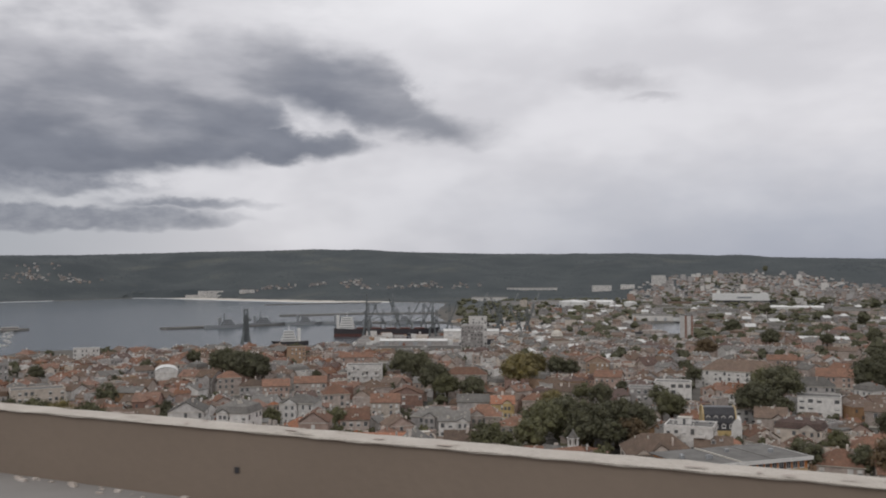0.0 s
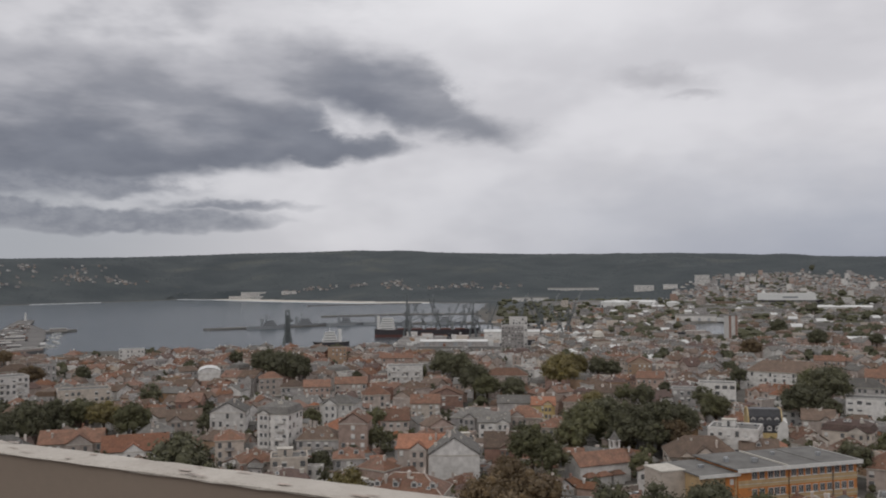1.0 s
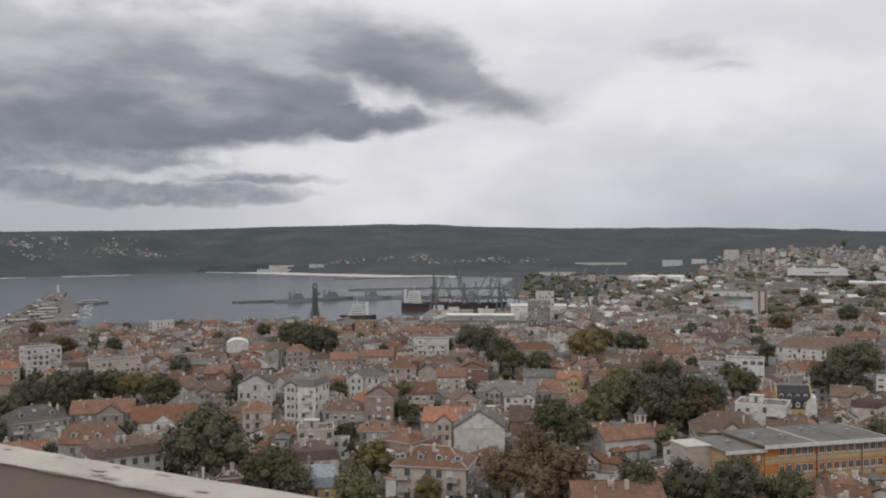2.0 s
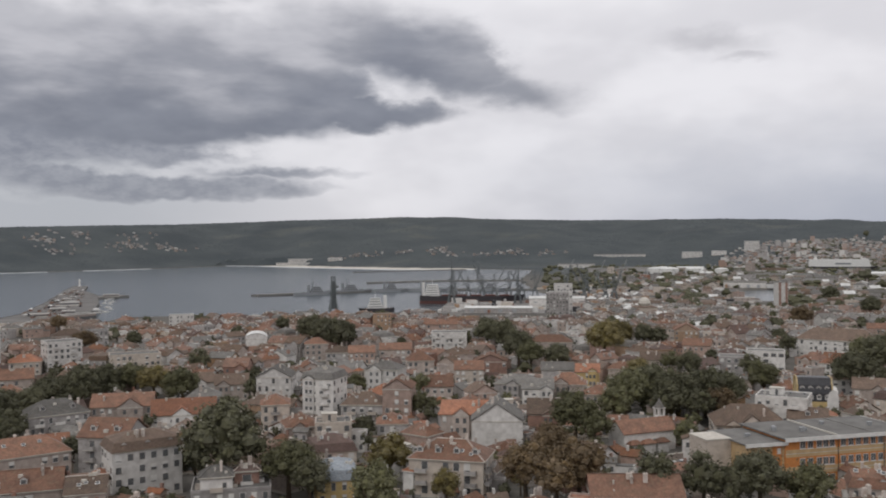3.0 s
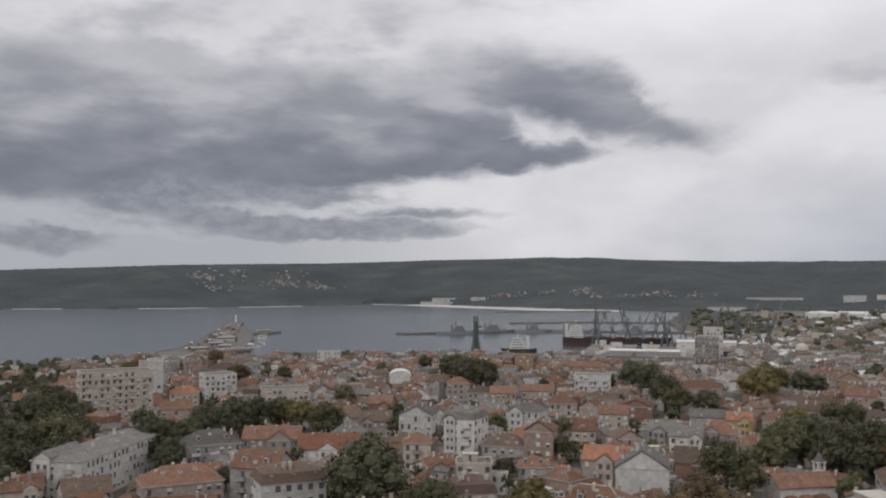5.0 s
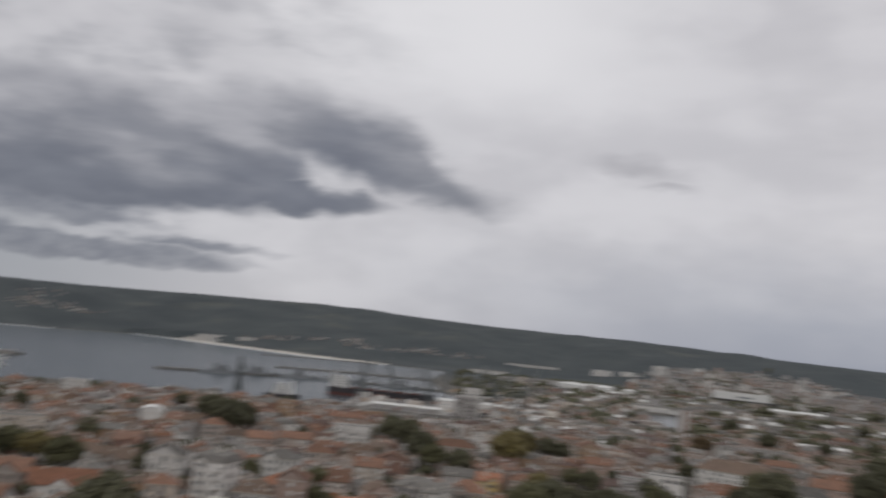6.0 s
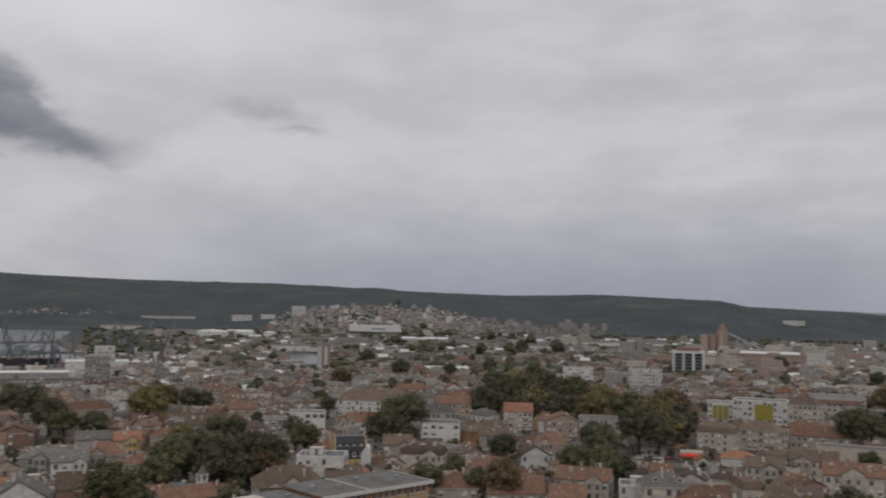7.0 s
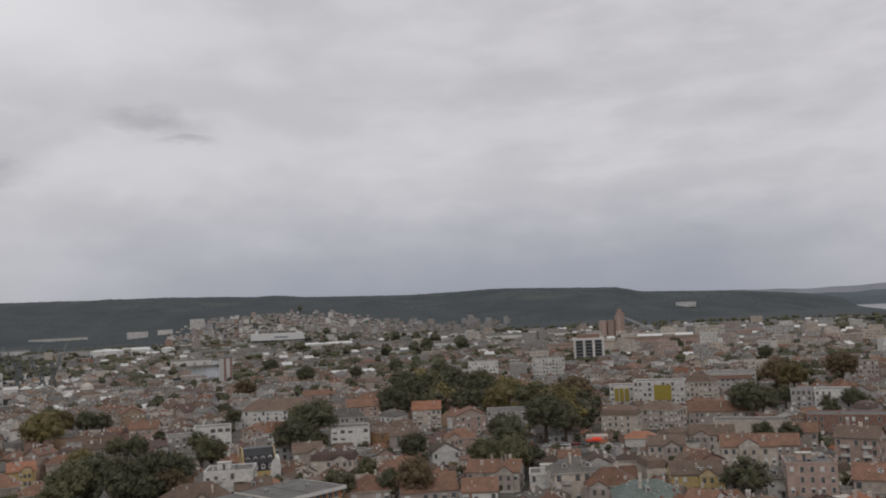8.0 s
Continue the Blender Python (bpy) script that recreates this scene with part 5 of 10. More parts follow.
tree(173.7, 311.5, 2.4, 6.0, "olive")
tree(-203.0, 294.4, 2.4, 6.1, "olive")
tree(129.2, 333.9, 2.0, 5.1, "green")
tree(140.1, 330.6, 1.9, 4.9, "green")
tree(-260.5, 248.8, 6.3, 14.3, "dark")
tree(17.3, 360.1, 2.3, 5.9, "dark")
tree(-30.4, 359.4, 1.8, 4.8, "olive")
tree(273.8, 235.8, 2.0, 5.2, "dark")
tree(309.5, 188.7, 2.3, 5.8, "green")
tree(-116.2, 343.8, 2.3, 5.9, "green")
tree(246.5, 267.7, 1.8, 4.8, "green")
tree(-93.0, 352.1, 2.7, 6.6, "green")
tree(-50.8, 365.8, 2.3, 5.8, "green")


# ---------------------------------------------------------------- buildings that stand out
CHURCH = (36.4, 289.4)
SCHOOL = (69.5, 249.5, 19.8)
MANSION = (71.6, 296.0, -4, 22.5)
BLACKHOUSE = (109.0, 356.0, -8)
DOME = (107, 840)
BANDED = (252, 924)
OFFICE = (607, 775, -36)
SILO = (956, 1150)
HOARDING = (375.4, 411.2, -48)
SHOP = (261.5, 332.4)
PLAN.append((SHOP[0], SHOP[1], 7))
house(25, 772, -2, 19, 14, 8, "flat", "grey", "felt", balconies="grey", label="grey eight-storey apartment tower with dark balconies")
house(31, 800, -2, 16, 14, 10, "flat", "white", "felt", label="white upper block behind the grey apartment tower")
house(-19.4, 235.4, -9, 19.6, 13, 3, "hip", "cream", "terracotta", dormers=4, skylights=5, chimneys=4, label="cream three-storey house with an orange tiled roof and dormers")
house(-9.4, 289.0, 2, 15.9, 16, 3, "front", "white", "grey", blank="f", label="white blank gable end of a house with a grey pitched roof")
house(-19.8, 296.6, -2, 15.8, 12, 3, "gable", "beige", "orange", label="beige house with a bright orange tiled roof and columned balcony")
house(-60.2, 329.6, 1, 15.4, 12, 2, "hip", "grey", "brown", wing="b", skylights=2, balconies="cream")
house(-47.1, 329.3, 0, 10.5, 13, 4, "front", "pink", "terracotta", blank="r")
house(-44.4, 294.7, 9, 9.8, 11, 2, "hip", "grey", "terracotta", wing="r", dormers=2, balconies="white")
house(-63.9, 401.1, -11, 15.7, 12, 3, "hip", "white", "grey", blank="r")
house(-75.7, 332.0, -12, 12.2, 13, 5, "mansard", "white", "grey", balconies="white", label="white five-storey apartment house with a grey mansard roof")
house(-60.8, 279.3, 12, 11.2, 10, 3, "flat", "cream", "felt", wing="f", balconies="white")
house(-56.2, 255.4, 22, 12.7, 12, 2, "mansard", "cream", "dark", wing="l", skylights=2)
house(-48.2, 226.1, 18, 10.9, 13, 2, "mansard", "yellow", "blue", dormers=2, label="yellow rendered old house with a blue-grey metal mansard roof")
house(-73.8, 289.0, 24, 11.1, 12, 2, "hip", "beige", "terracotta")
house(-27.7, 425.0, 4, 13.4, 11, 2, "gable", "cream", "terracotta")
house(-3.8, 381.9, -11, 18.1, 12, 2, "hip", "grey", "grey")
house(4.4, 369.9, -1, 12.5, 12, 2, "gable", "white", "grey")
house(6.4, 315.6, -1, 11.9, 13, 2, "gable", "brick", "brown", blank="f")
house(14.2, 425.8, -2, 15.0, 11, 2, "gable", "grey", "grey")
house(27.7, 418.6, -4, 10.6, 10, 2, "gable", "yellow", "orange")
house(17.1, 381.7, -3, 14.9, 12, 2, "hip", "beige", "terracotta")
house(-37.1, 374.0, 6, 11.8, 12, 2, "gable", "beige", "terracotta")
house(-18.9, 456.8, 2, 16.6, 13, 2, "front", "brick", "terracotta")
house(14.0, 550.2, -1, 25.5, 14, 2, "hip", "beige", "terracotta")
house(-101.0, 228.8, 39, 17.7, 12, 4, "mansard", "white", "brown", dormers=3, label="white four-storey apartment house with a brown mansard roof")
house(-115.3, 242.3, -2, 13.8, 13, 4, "gable", "grey", "terracotta", dormers=2, balconies="grey")
house(-121.1, 308.3, 21, 21.6, 13, 2, "gable", "white", "orange", balconies="cream")
house(-105.9, 274.3, 29, 10.5, 12, 2, "front", "yellow", "brown", dormers=2, skylights=1)
house(-149.9, 322.2, 17, 21.6, 13, 2, "gable", "beige", "terracotta")
house(-158.5, 288.6, 43, 19.2, 13, 3, "hip", "grey", "grey", wing="f", dormers=2, balconies="white")
house(-135.6, 231.4, 42, 21.6, 13, 3, "hip", "beige", "terracotta", wing="l", skylights=3)
house(-121.9, 209.6, 24, 17.0, 12, 2, "gable", "beige", "terracotta", dormers=1, balconies="grey")
house(-105.8, 209.1, 21, 9.0, 12, 2, "gable", "beige", "brown", wing="r", skylights=3)
house(-72.1, 215.6, 18, 18.6, 14, 2, "flat", "grey", "felt", chimneys=2)
house(-74.4, 211.4, 19, 7.5, 6, 3, "hip", "white", "grey", glazing="small", label="small white rooftop hut with a low roof")
house(-68.6, 216.7, 18, 6.0, 4, 3, "hip", "brick", "dark", glazing="wide", label="small brown pavilion with a hipped roof")
house(-126.4, 374.4, 19, 13.9, 11, 2, "gable", "beige", "brown")
house(-145.3, 378.7, 29, 17.0, 12, 2, "gable", "white", "brown")
house(-126.7, 342.0, 20, 13.3, 11, 2, "hip", "grey", "grey")
house(-88.6, 310.4, 16, 9.7, 11, 3, "hip", "cream", "terracotta", wing="r", balconies="grey")
house(-101.6, 356.6, 6, 13.7, 13, 4, "front", "white", "grey")
house(-206.7, 454.9, 29, 25.2, 14, 3, "flat", "cream", "felt")
house(-249.2, 458.7, 43, 17.6, 14, 5, "flat", "white", "felt", balconies="white")
house(-263.6, 448.5, 30, 15.7, 12, 2, "hip", "cream", "orange")
house(-208.2, 343.0, 31, 12.6, 12, 2, "hip", "beige", "terracotta")
house(-176.5, 569.5, 17, 13.5, 18, 2, "barrel", "white", "white", blank="f", label="white hall with a rounded gable and white sheet roof")
house(-114.4, 695.0, 9, 14.2, 12, 4, "flat", "ochre", "felt")
house(-47.8, 544.3, 5, 21.2, 13, 4, "flat", "white", "felt", balconies="white")
house(-61.6, 639.0, 6, 21.8, 12, 3, "gable", "pink", "terracotta")
house(72.0, 303.0, -4, 22.5, 14, 2, "hip", "cream", "brown", glazing="wide", label="cream mansion with an arcaded upper gallery and brown tiled roof")
house(87.4, 316.4, -23, 16.5, 13, 4, "flat", "white", "felt", balconies="white")
house(177.6, 531.9, -32, 44.0, 18, 3, "hip", "white", "brown", label="long white school with a brown tiled hipped roof")
house(151.6, 450.3, -27, 18.7, 12, 2, "hip", "white", "orange")
house(136.8, 399.5, -19, 12.2, 11, 2, "hip", "white", "brown")
house(122.4, 476.2, -14, 18.5, 12, 3, "flat", "white", "felt", glazing="wide")
house(100.6, 452.4, -13, 13.1, 12, 3, "flat", "grey", "felt")
house(93.2, 503.1, -20, 14.7, 12, 3, "gable", "pink", "terracotta")
house(66.2, 464.3, -8, 17.7, 12, 2, "gable", "beige", "brown")
house(102.7, 594.3, -10, 15.1, 14, 3, "front", "ochre", "terracotta")
house(25.3, 215.6, 3, 20.9, 13, 2, "gable", "brick", "terracotta", chimneys=5)
house(28.1, 356.2, -5, 11.2, 11, 2, "hip", "beige", "terracotta")
house(44.3, 429.9, -6, 12.5, 11, 2, "hip", "beige", "terracotta")
house(93.2, 309.3, -17, 12.2, 11, 2, "gable", "beige", "brown", wing="r", dormers=1, skylights=2)
house(136.7, 373.8, -20, 12.5, 11, 2, "gable", "beige", "brown")
house(-75.4, 507.4, 8, 17.7, 12, 2, "gable", "beige", "terracotta")
house(-92.2, 492.3, 11, 14.2, 12, 2, "gable", "pink", "terracotta")
house(-55.2, 457.3, 13, 13.4, 12, 2, "hip", "beige", "terracotta")
house(-104.9, 491.7, 12, 13.9, 12, 2, "hip", "grey", "brown")
house(-121.4, 506.9, 13, 13.1, 12, 3, "hip", "beige", "terracotta")
house(174.5, 415.3, -23, 18.6, 13, 3, "flat", "white", "felt", glazing="wide")
house(236.7, 452.2, -28, 16.0, 12, 3, "gable", "cream", "orange", balconies="cream")
house(238.2, 407.6, -22, 16.1, 12, 3, "front", "pink", "terracotta")
house(265.9, 412.5, -33, 23.3, 13, 3, "flat", "grey", "felt")
house(205.7, 360.8, -30, 14.0, 12, 2, "hip", "pink", "terracotta")
house(190.9, 389.1, -26, 13.6, 12, 2, "gable", "beige", "brown")
house(138.9, 348.0, -32, 17.2, 12, 2, "mansard", "cream", "dark", skylights=4)
house(181.3, 332.6, -19, 11.6, 12, 2, "front", "white", "brown")
house(148.7, 304.4, -26, 18.2, 13, 2, "hip", "beige", "terracotta")
house(173.1, 279.3, -42, 18.8, 13, 2, "gable", "beige", "terracotta", chimneys=5)
house(151.1, 254.0, -31, 11.1, 12, 2, "gable", "white", "terracotta", wing="f", balconies="grey")
house(138.2, 266.3, -18, 18.1, 13, 2, "gable", "beige", "terracotta", wing="f", balconies="white")
house(123.8, 279.6, -24, 13.4, 12, 2, "hip", "beige", "terracotta", wing="b")
house(182.8, 246.2, -25, 15.3, 13, 3, "hip", "cream", "grey", dormers=2, label="cream old house with a grey metal roof and small pediments")
house(231.9, 527.7, -24, 21.7, 12, 2, "gable", "pink", "terracotta")
house(199.5, 482.5, -22, 21.6, 12, 2, "hip", "grey", "grey")
house(253.2, 349.9, -36, 12.2, 10, 1, "flat", "grey", "felt")
house(291.6, 350.3, -52, 17.5, 12, 3, "mansard", "cream", "brown")
house(316.7, 348.9, -72, 20.5, 12, 3, "hip", "beige", "brown")
house(273.5, 315.8, -41, 14.4, 10, 1, "hip", "white", "orange")
house(369.2, 441.3, -40, 14.4, 13, 4, "flat", "white", "felt")
house(379.5, 418.0, -48, 29.8, 15, 5, "flat", "white", "felt", label="white modern hall with a large yellow panel")
house(414.2, 419.4, -64, 19.6, 14, 4, "hip", "cream", "brown")
house(476.1, 452.9, -46, 33.6, 20, 4, "flat", "grey", "felt", glazing="wide", label="large grey shopping hall with long dark window bands")
house(349.1, 342.0, -46, 29.4, 14, 2, "gable", "beige", "terracotta")
house(331.6, 304.7, -47, 33.8, 14, 2, "flat", "cream", "felt", blank="fr")
house(286.7, 286.0, -45, 18.3, 12, 2, "gable", "beige", "brown")
house(260.0, 242.1, -41, 19.2, 13, 3, "gable", "cream", "terracotta")
house(220.7, 229.3, -36, 16.9, 13, 2, "gable", "yellow", "brown", skylights=4)
house(184.5, 212.7, -33, 19.6, 13, 2, "hip", "grey", "green", wing="f", dormers=1)
house(188.0, 233.9, -39, 15.8, 13, 2, "hip", "beige", "terracotta", balconies="cream")
house(234.8, 194.6, -43, 14.6, 13, 4, "flat", "pink", "felt", wing="b")
house(356.3, 270.0, -53, 36.3, 15, 3, "flat", "brick", "felt")
house(417.0, 325.4, -52, 17.9, 13, 4, "flat", "white", "felt", balconies="white")
house(409.6, 338.0, -50, 13.3, 13, 4, "flat", "grey", "felt")
house(286.4, 214.1, -65, 14.6, 13, 4, "gable", "pink", "brown", balconies="white")
house(252.9, 185.3, -54, 11.8, 12, 2, "gable", "beige", "terracotta", wing="f", skylights=3)
house(317.2, 264.4, -50, 11.9, 12, 2, "gable", "beige", "terracotta")
house(454.5, 637.6, -35, 27.5, 14, 6, "flat", "white", "felt", balconies="white")
house(459.5, 692.1, -34, 15.6, 14, 4, "flat", "grey", "felt", blank="f")
house(435.9, 715.0, -31, 27.3, 15, 5, "flat", "white", "felt")
house(1159.0, 989.3, -50, 43.2, 15, 5, "flat", "grey", "felt")
house(881.2, 705.5, -51, 28.4, 14, 4, "flat", "beige", "felt")
house(599.6, 437.3, -54, 18.6, 14, 4, "flat", "beige", "felt")
house(604.1, 542.9, -48, 20.4, 14, 3, "flat", "cream", "felt")
house(342.0, 501.3, -34, 15.2, 12, 3, "gable", "beige", "terracotta")
house(242.0, 638.5, -21, 19.7, 12, 2, "gable", "pink", "terracotta")
house(285.2, 249.0, -49, 14.2, 12, 2, "gable", "beige", "terracotta")
house(255.2, 279.8, -42, 14.2, 12, 2, "gable", "beige", "brown")
house(183.0, 264.4, -35, 8.9, 11, 2, "flat", "white", "felt", wing="f")
house(234.3, 204.7, -49, 9.0, 11, 2, "gable", "white", "grey", wing="r", dormers=2, skylights=1, balconies="white")
house(-180.1, 260.0, 7, 15.9, 58, 4, "hip", "white", "grey", rise=1.6, balconies="grey", label="long grey five-storey apartment block with a low sheet roof")
house(-255.3, 372.1, 44, 32.0, 15, 8, "flat", "cream", "felt", balconies="cream", label="tall tan apartment block with balconies near the seaside park")
house(-272.9, 433.4, 32, 8.3, 12, 8, "flat", "white", "felt", glazing="wide", label="narrow white apartment tower with blue glass balconies")
house(-262.0, 445.1, 30, 14.9, 12, 2, "hip", "cream", "orange")
house(-182.1, 222.3, 39, 12.7, 12, 2, "gable", "cream", "terracotta", chimneys=3)
house(-160.8, 223.3, 46, 12.7, 12, 2, "gable", "beige", "brown", wing="b", balconies="grey")
house(-231.0, 386.1, 31, 14.1, 12, 2, "gable", "beige", "terracotta")
house(-308.2, 376.0, 39, 10.4, 12, 3, "gable", "ochre", "terracotta")
house(-312.6, 583.6, 28, 20.8, 13, 2, "hip", "pink", "brown")
house(-277.9, 554.5, 27, 14.0, 13, 4, "flat", "grey", "felt")
house(-291.0, 728.2, 22, 19.7, 12, 3, "flat", "white", "felt")

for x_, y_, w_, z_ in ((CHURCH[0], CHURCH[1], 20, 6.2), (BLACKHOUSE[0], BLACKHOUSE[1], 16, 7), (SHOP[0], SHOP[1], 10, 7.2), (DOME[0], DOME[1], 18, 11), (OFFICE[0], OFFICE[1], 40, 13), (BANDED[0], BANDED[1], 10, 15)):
    SIGHTLINES.append((math.degrees(math.atan2(x_, y_)), math.degrees(w_ / 2 / math.hypot(x_, y_)), math.hypot(x_, y_), z_))
SIGHTLINES.append((13.8, 1.9, 1080, 2.0))      # the inner basin
SIGHTLINES.append((-30.2, 3.2, 735, 3.0))      # the root of the passenger pier
KEEP = list(SIGHTLINES)
# the ordinary houses between them stand at odd angles to their lanes
LANES[0] = True
house(73.8, 101.5, 11, 9.9, 7.7, 1, "gable", "pink", "terracotta", wing="l")
house(-42.4, 118.3, 16, 8.0, 11.4, 3, "hip", "brick", "orange", blank="r", glazing="small", skylights=3, wing="f")
house(-14.8, 125.5, 9, 12.2, 10.4, 3, "gable", "grey", "terracotta", glazing="wide", skylights=1, balconies="grey", wing="f")
house(-84.3, 95.7, 14, 8.0, 8.8, 2, "gable", "white", "brown", blank="rl", glazing="wide", balconies="grey", wing="b")
house(93.9, 86.4, 199, 8.2, 9.6, 2, "gable", "cream", "orange", glazing="wide", skylights=3)
house(22.0, 127.7, 21, 12.8, 10.5, 2, "hip", "beige", "brown", blank="l")
house(42.0, 124.7, 15, 13.1, 7.9, 1, "gable", "grey", "brown", skylights=3, wing="r")
house(-26.2, 129.5, 8, 7.9, 9.1, 2, "gable", "pink", "orange", blank="b", dormers=1, skylights=3)
house(10.0, 132.0, 190, 8.9, 11.2, 3, "hip", "grey", "dark", glazing="wide")
house(84.5, 102.4, 286, 7.9, 10.4, 2, "hip", "white", "brown", skylights=2)
house(54.7, 121.4, 284, 8.8, 10.4, 2, "hip", "ochre", "dark", blank="l", skylights=3, wing="f")
house(-80.0, 107.3, 9, 9.9, 7.5, 2, "gable", "grey", "brown", glazing="small", skylights=3)
house(64.3, 118.2, 284, 7.9, 11.0, 2, "gable", "white", "orange", blank="l", glazing="wide", balconies="white", wing="b")
house(-1.4, 135.3, 18, 11.6, 7.5, 3, "front", "pink", "terracotta", balconies="cream", wing="f")
house(-94.6, 98.4, 8, 13.8, 8.7, 1, "hip", "beige", "brown", wing="b")
house(-12.3, 138.1, 194, 8.4, 8.8, 2, "gable", "grey", "brown", wing="r")
house(-40.9, 132.8, 286, 8.3, 11.5, 3, "gable", "cream", "grey", blank="b", glazing="small")
house(-63.8, 124.3, 19, 11.3, 11.0, 2, "mansard", "beige", "brown", blank="l", glazing="small", skylights=1)
house(78.2, 116.3, 102, 9.4, 8.7, 2, "hip", "cream", "terracotta", blank="b", skylights=2)
house(24.6, 139.0, 109, 7.5, 10.1, 3, "front", "pink", "brown", blank="l", glazing="small", skylights=1)
house(117.1, 81.4, 8, 7.7, 10.7, 2, "mansard", "brick", "brown", dormers=2, skylights=2)
house(-92.6, 110.0, 195, 9.1, 8.6, 3, "flat", "beige", "felt")
house(89.4, 112.8, 290, 9.3, 9.7, 2, "gable", "grey", "brown", blank="r", dormers=2, skylights=2, balconies="cream")
house(9.8, 144.2, 188, 7.8, 9.0, 1, "flat", "beige", "felt", blank="b", glazing="wide")
house(57.5, 133.3, 289, 9.5, 7.8, 2, "gable", "grey", "terracotta", blank="b", skylights=1, wing="l")
house(-36.0, 142.1, 283, 7.9, 10.9, 2, "hip", "white", "terracotta", blank="l", glazing="small", wing="b")
house(99.6, 109.6, 13, 8.8, 10.9, 2, "gable", "pink", "terracotta", blank="l", wing="l")
house(-76.4, 128.0, 280, 9.0, 7.9, 1, "mansard", "white", "brown")
house(-60.9, 136.9, 192, 7.9, 9.3, 3, "front", "beige", "terracotta", blank="b", glazing="wide", skylights=2)
house(128.6, 77.4, 17, 8.3, 11.5, 2, "hip", "white", "orange")
house(-103.8, 109.1, 288, 8.6, 11.4, 3, "gable", "beige", "brown", blank="b", glazing="wide", skylights=1, wing="f")
house(120.6, 92.1, 193, 13.7, 9.3, 2, "gable", "white", "brown", blank="b", balconies="white", wing="l")
house(49.0, 144.6, 280, 9.3, 9.6, 2, "hip", "white", "terracotta", dormers=2, balconies="cream")
house(27.2, 151.0, 105, 8.7, 9.3, 2, "front", "grey", "brown", blank="l", glazing="wide", dormers=2, balconies="white")
house(-20.3, 153.2, 9, 7.7, 8.5, 2, "mansard", "ochre", "terracotta", blank="rl", glazing="small", skylights=3, balconies="grey")
house(61.3, 143.9, 197, 7.5, 8.5, 3, "flat", "grey", "felt", blank="f", glazing="wide", wing="r")
house(3.5, 156.5, 21, 8.4, 8.1, 3, "hip", "pink", "terracotta", balconies="white")
house(13.5, 156.1, 288, 8.4, 8.9, 2, "gable", "cream", "dark", blank="rl", glazing="small", balconies="cream")
house(-34.3, 154.0, 9, 7.7, 10.3, 1, "gable", "ochre", "grey", blank="b", glazing="small", skylights=2, wing="r")
house(-6.1, 159.3, 8, 9.3, 10.2, 3, "front", "pink", "brown", glazing="wide", wing="f")
house(123.2, 101.9, 8, 7.9, 7.9, 3, "gable", "grey", "brown", blank="rl", wing="f")
house(82.7, 138.8, 199, 7.9, 11.4, 2, "mansard", "white", "orange", blank="b", dormers=2, wing="f")
house(-115.4, 114.5, 8, 11.1, 8.2, 2, "flat", "beige", "felt", blank="f", wing="l")
house(-96.8, 132.1, 108, 9.6, 9.2, 1, "gable", "pink", "orange", glazing="small", dormers=1, skylights=1, wing="r")
house(27.3, 162.6, 289, 7.8, 11.4, 2, "gable", "cream", "grey", blank="l", skylights=3, balconies="grey", wing="f")
house(-68.7, 150.0, 14, 8.1, 10.7, 3, "flat", "grey", "felt", blank="f")
house(132.5, 99.2, 103, 9.8, 9.4, 3, "hip", "white", "brown", skylights=3, balconies="grey", wing="l")
house(-84.8, 142.4, 21, 13.4, 10.4, 3, "hip", "grey", "terracotta", blank="b", balconies="grey", wing="f")
house(141.1, 87.9, 14, 12.8, 9.3, 2, "gable", "ochre", "terracotta", glazing="wide", skylights=3, wing="b")
house(95.3, 136.5, 9, 11.0, 11.4, 2, "hip", "brick", "brown", blank="r", glazing="small", wing="f")
house(52.6, 158.1, 20, 9.3, 8.5, 2, "gable", "beige", "grey", blank="l", dormers=1, skylights=1, balconies="cream", wing="f")
house(72.9, 150.9, 283, 8.9, 9.2, 3, "gable", "white", "grey", glazing="small", balconies="cream")
house(123.3, 113.7, 20, 8.1, 10.0, 1, "gable", "ochre", "terracotta", blank="r", wing="l")
house(-28.4, 165.5, 106, 13.3, 7.7, 3, "flat", "ochre", "felt", blank="f", glazing="wide", balconies="white")
house(6.8, 170.5, 191, 12.4, 9.5, 2, "hip", "cream", "brown", blank="b", balconies="cream")
house(-55.3, 161.4, 9, 13.1, 9.0, 3, "gable", "pink", "brown", glazing="small", skylights=2, wing="b")
house(-6.1, 172.1, 14, 13.4, 11.2, 2, "hip", "beige", "terracotta", dormers=2, balconies="white")
house(-96.2, 143.8, 15, 7.8, 10.6, 2, "mansard", "cream", "terracotta")
house(153.1, 83.0, 279, 7.7, 10.9, 2, "gable", "white", "terracotta", blank="f", glazing="small", wing="r")
house(-108.0, 138.0, 284, 13.0, 8.8, 1, "hip", "beige", "orange", glazing="wide")
house(19.6, 175.9, 11, 8.3, 11.5, 3, "gable", "pink", "brown", glazing="wide")
house(136.2, 113.2, 195, 13.4, 10.4, 2, "front", "cream", "brown", glazing="wide", dormers=1, balconies="grey", wing="l")
house(33.5, 174.2, 18, 8.2, 8.0, 1, "hip", "ochre", "brown", blank="r", glazing="small")
house(-68.9, 163.8, 194, 9.3, 11.0, 1, "front", "pink", "brown", blank="b")
house(-27.0, 176.3, 17, 8.4, 10.4, 2, "hip", "ochre", "terracotta", blank="rl", balconies="grey")
house(54.1, 170.4, 194, 9.2, 9.7, 2, "gable", "grey", "terracotta", blank="f", skylights=2, wing="l")
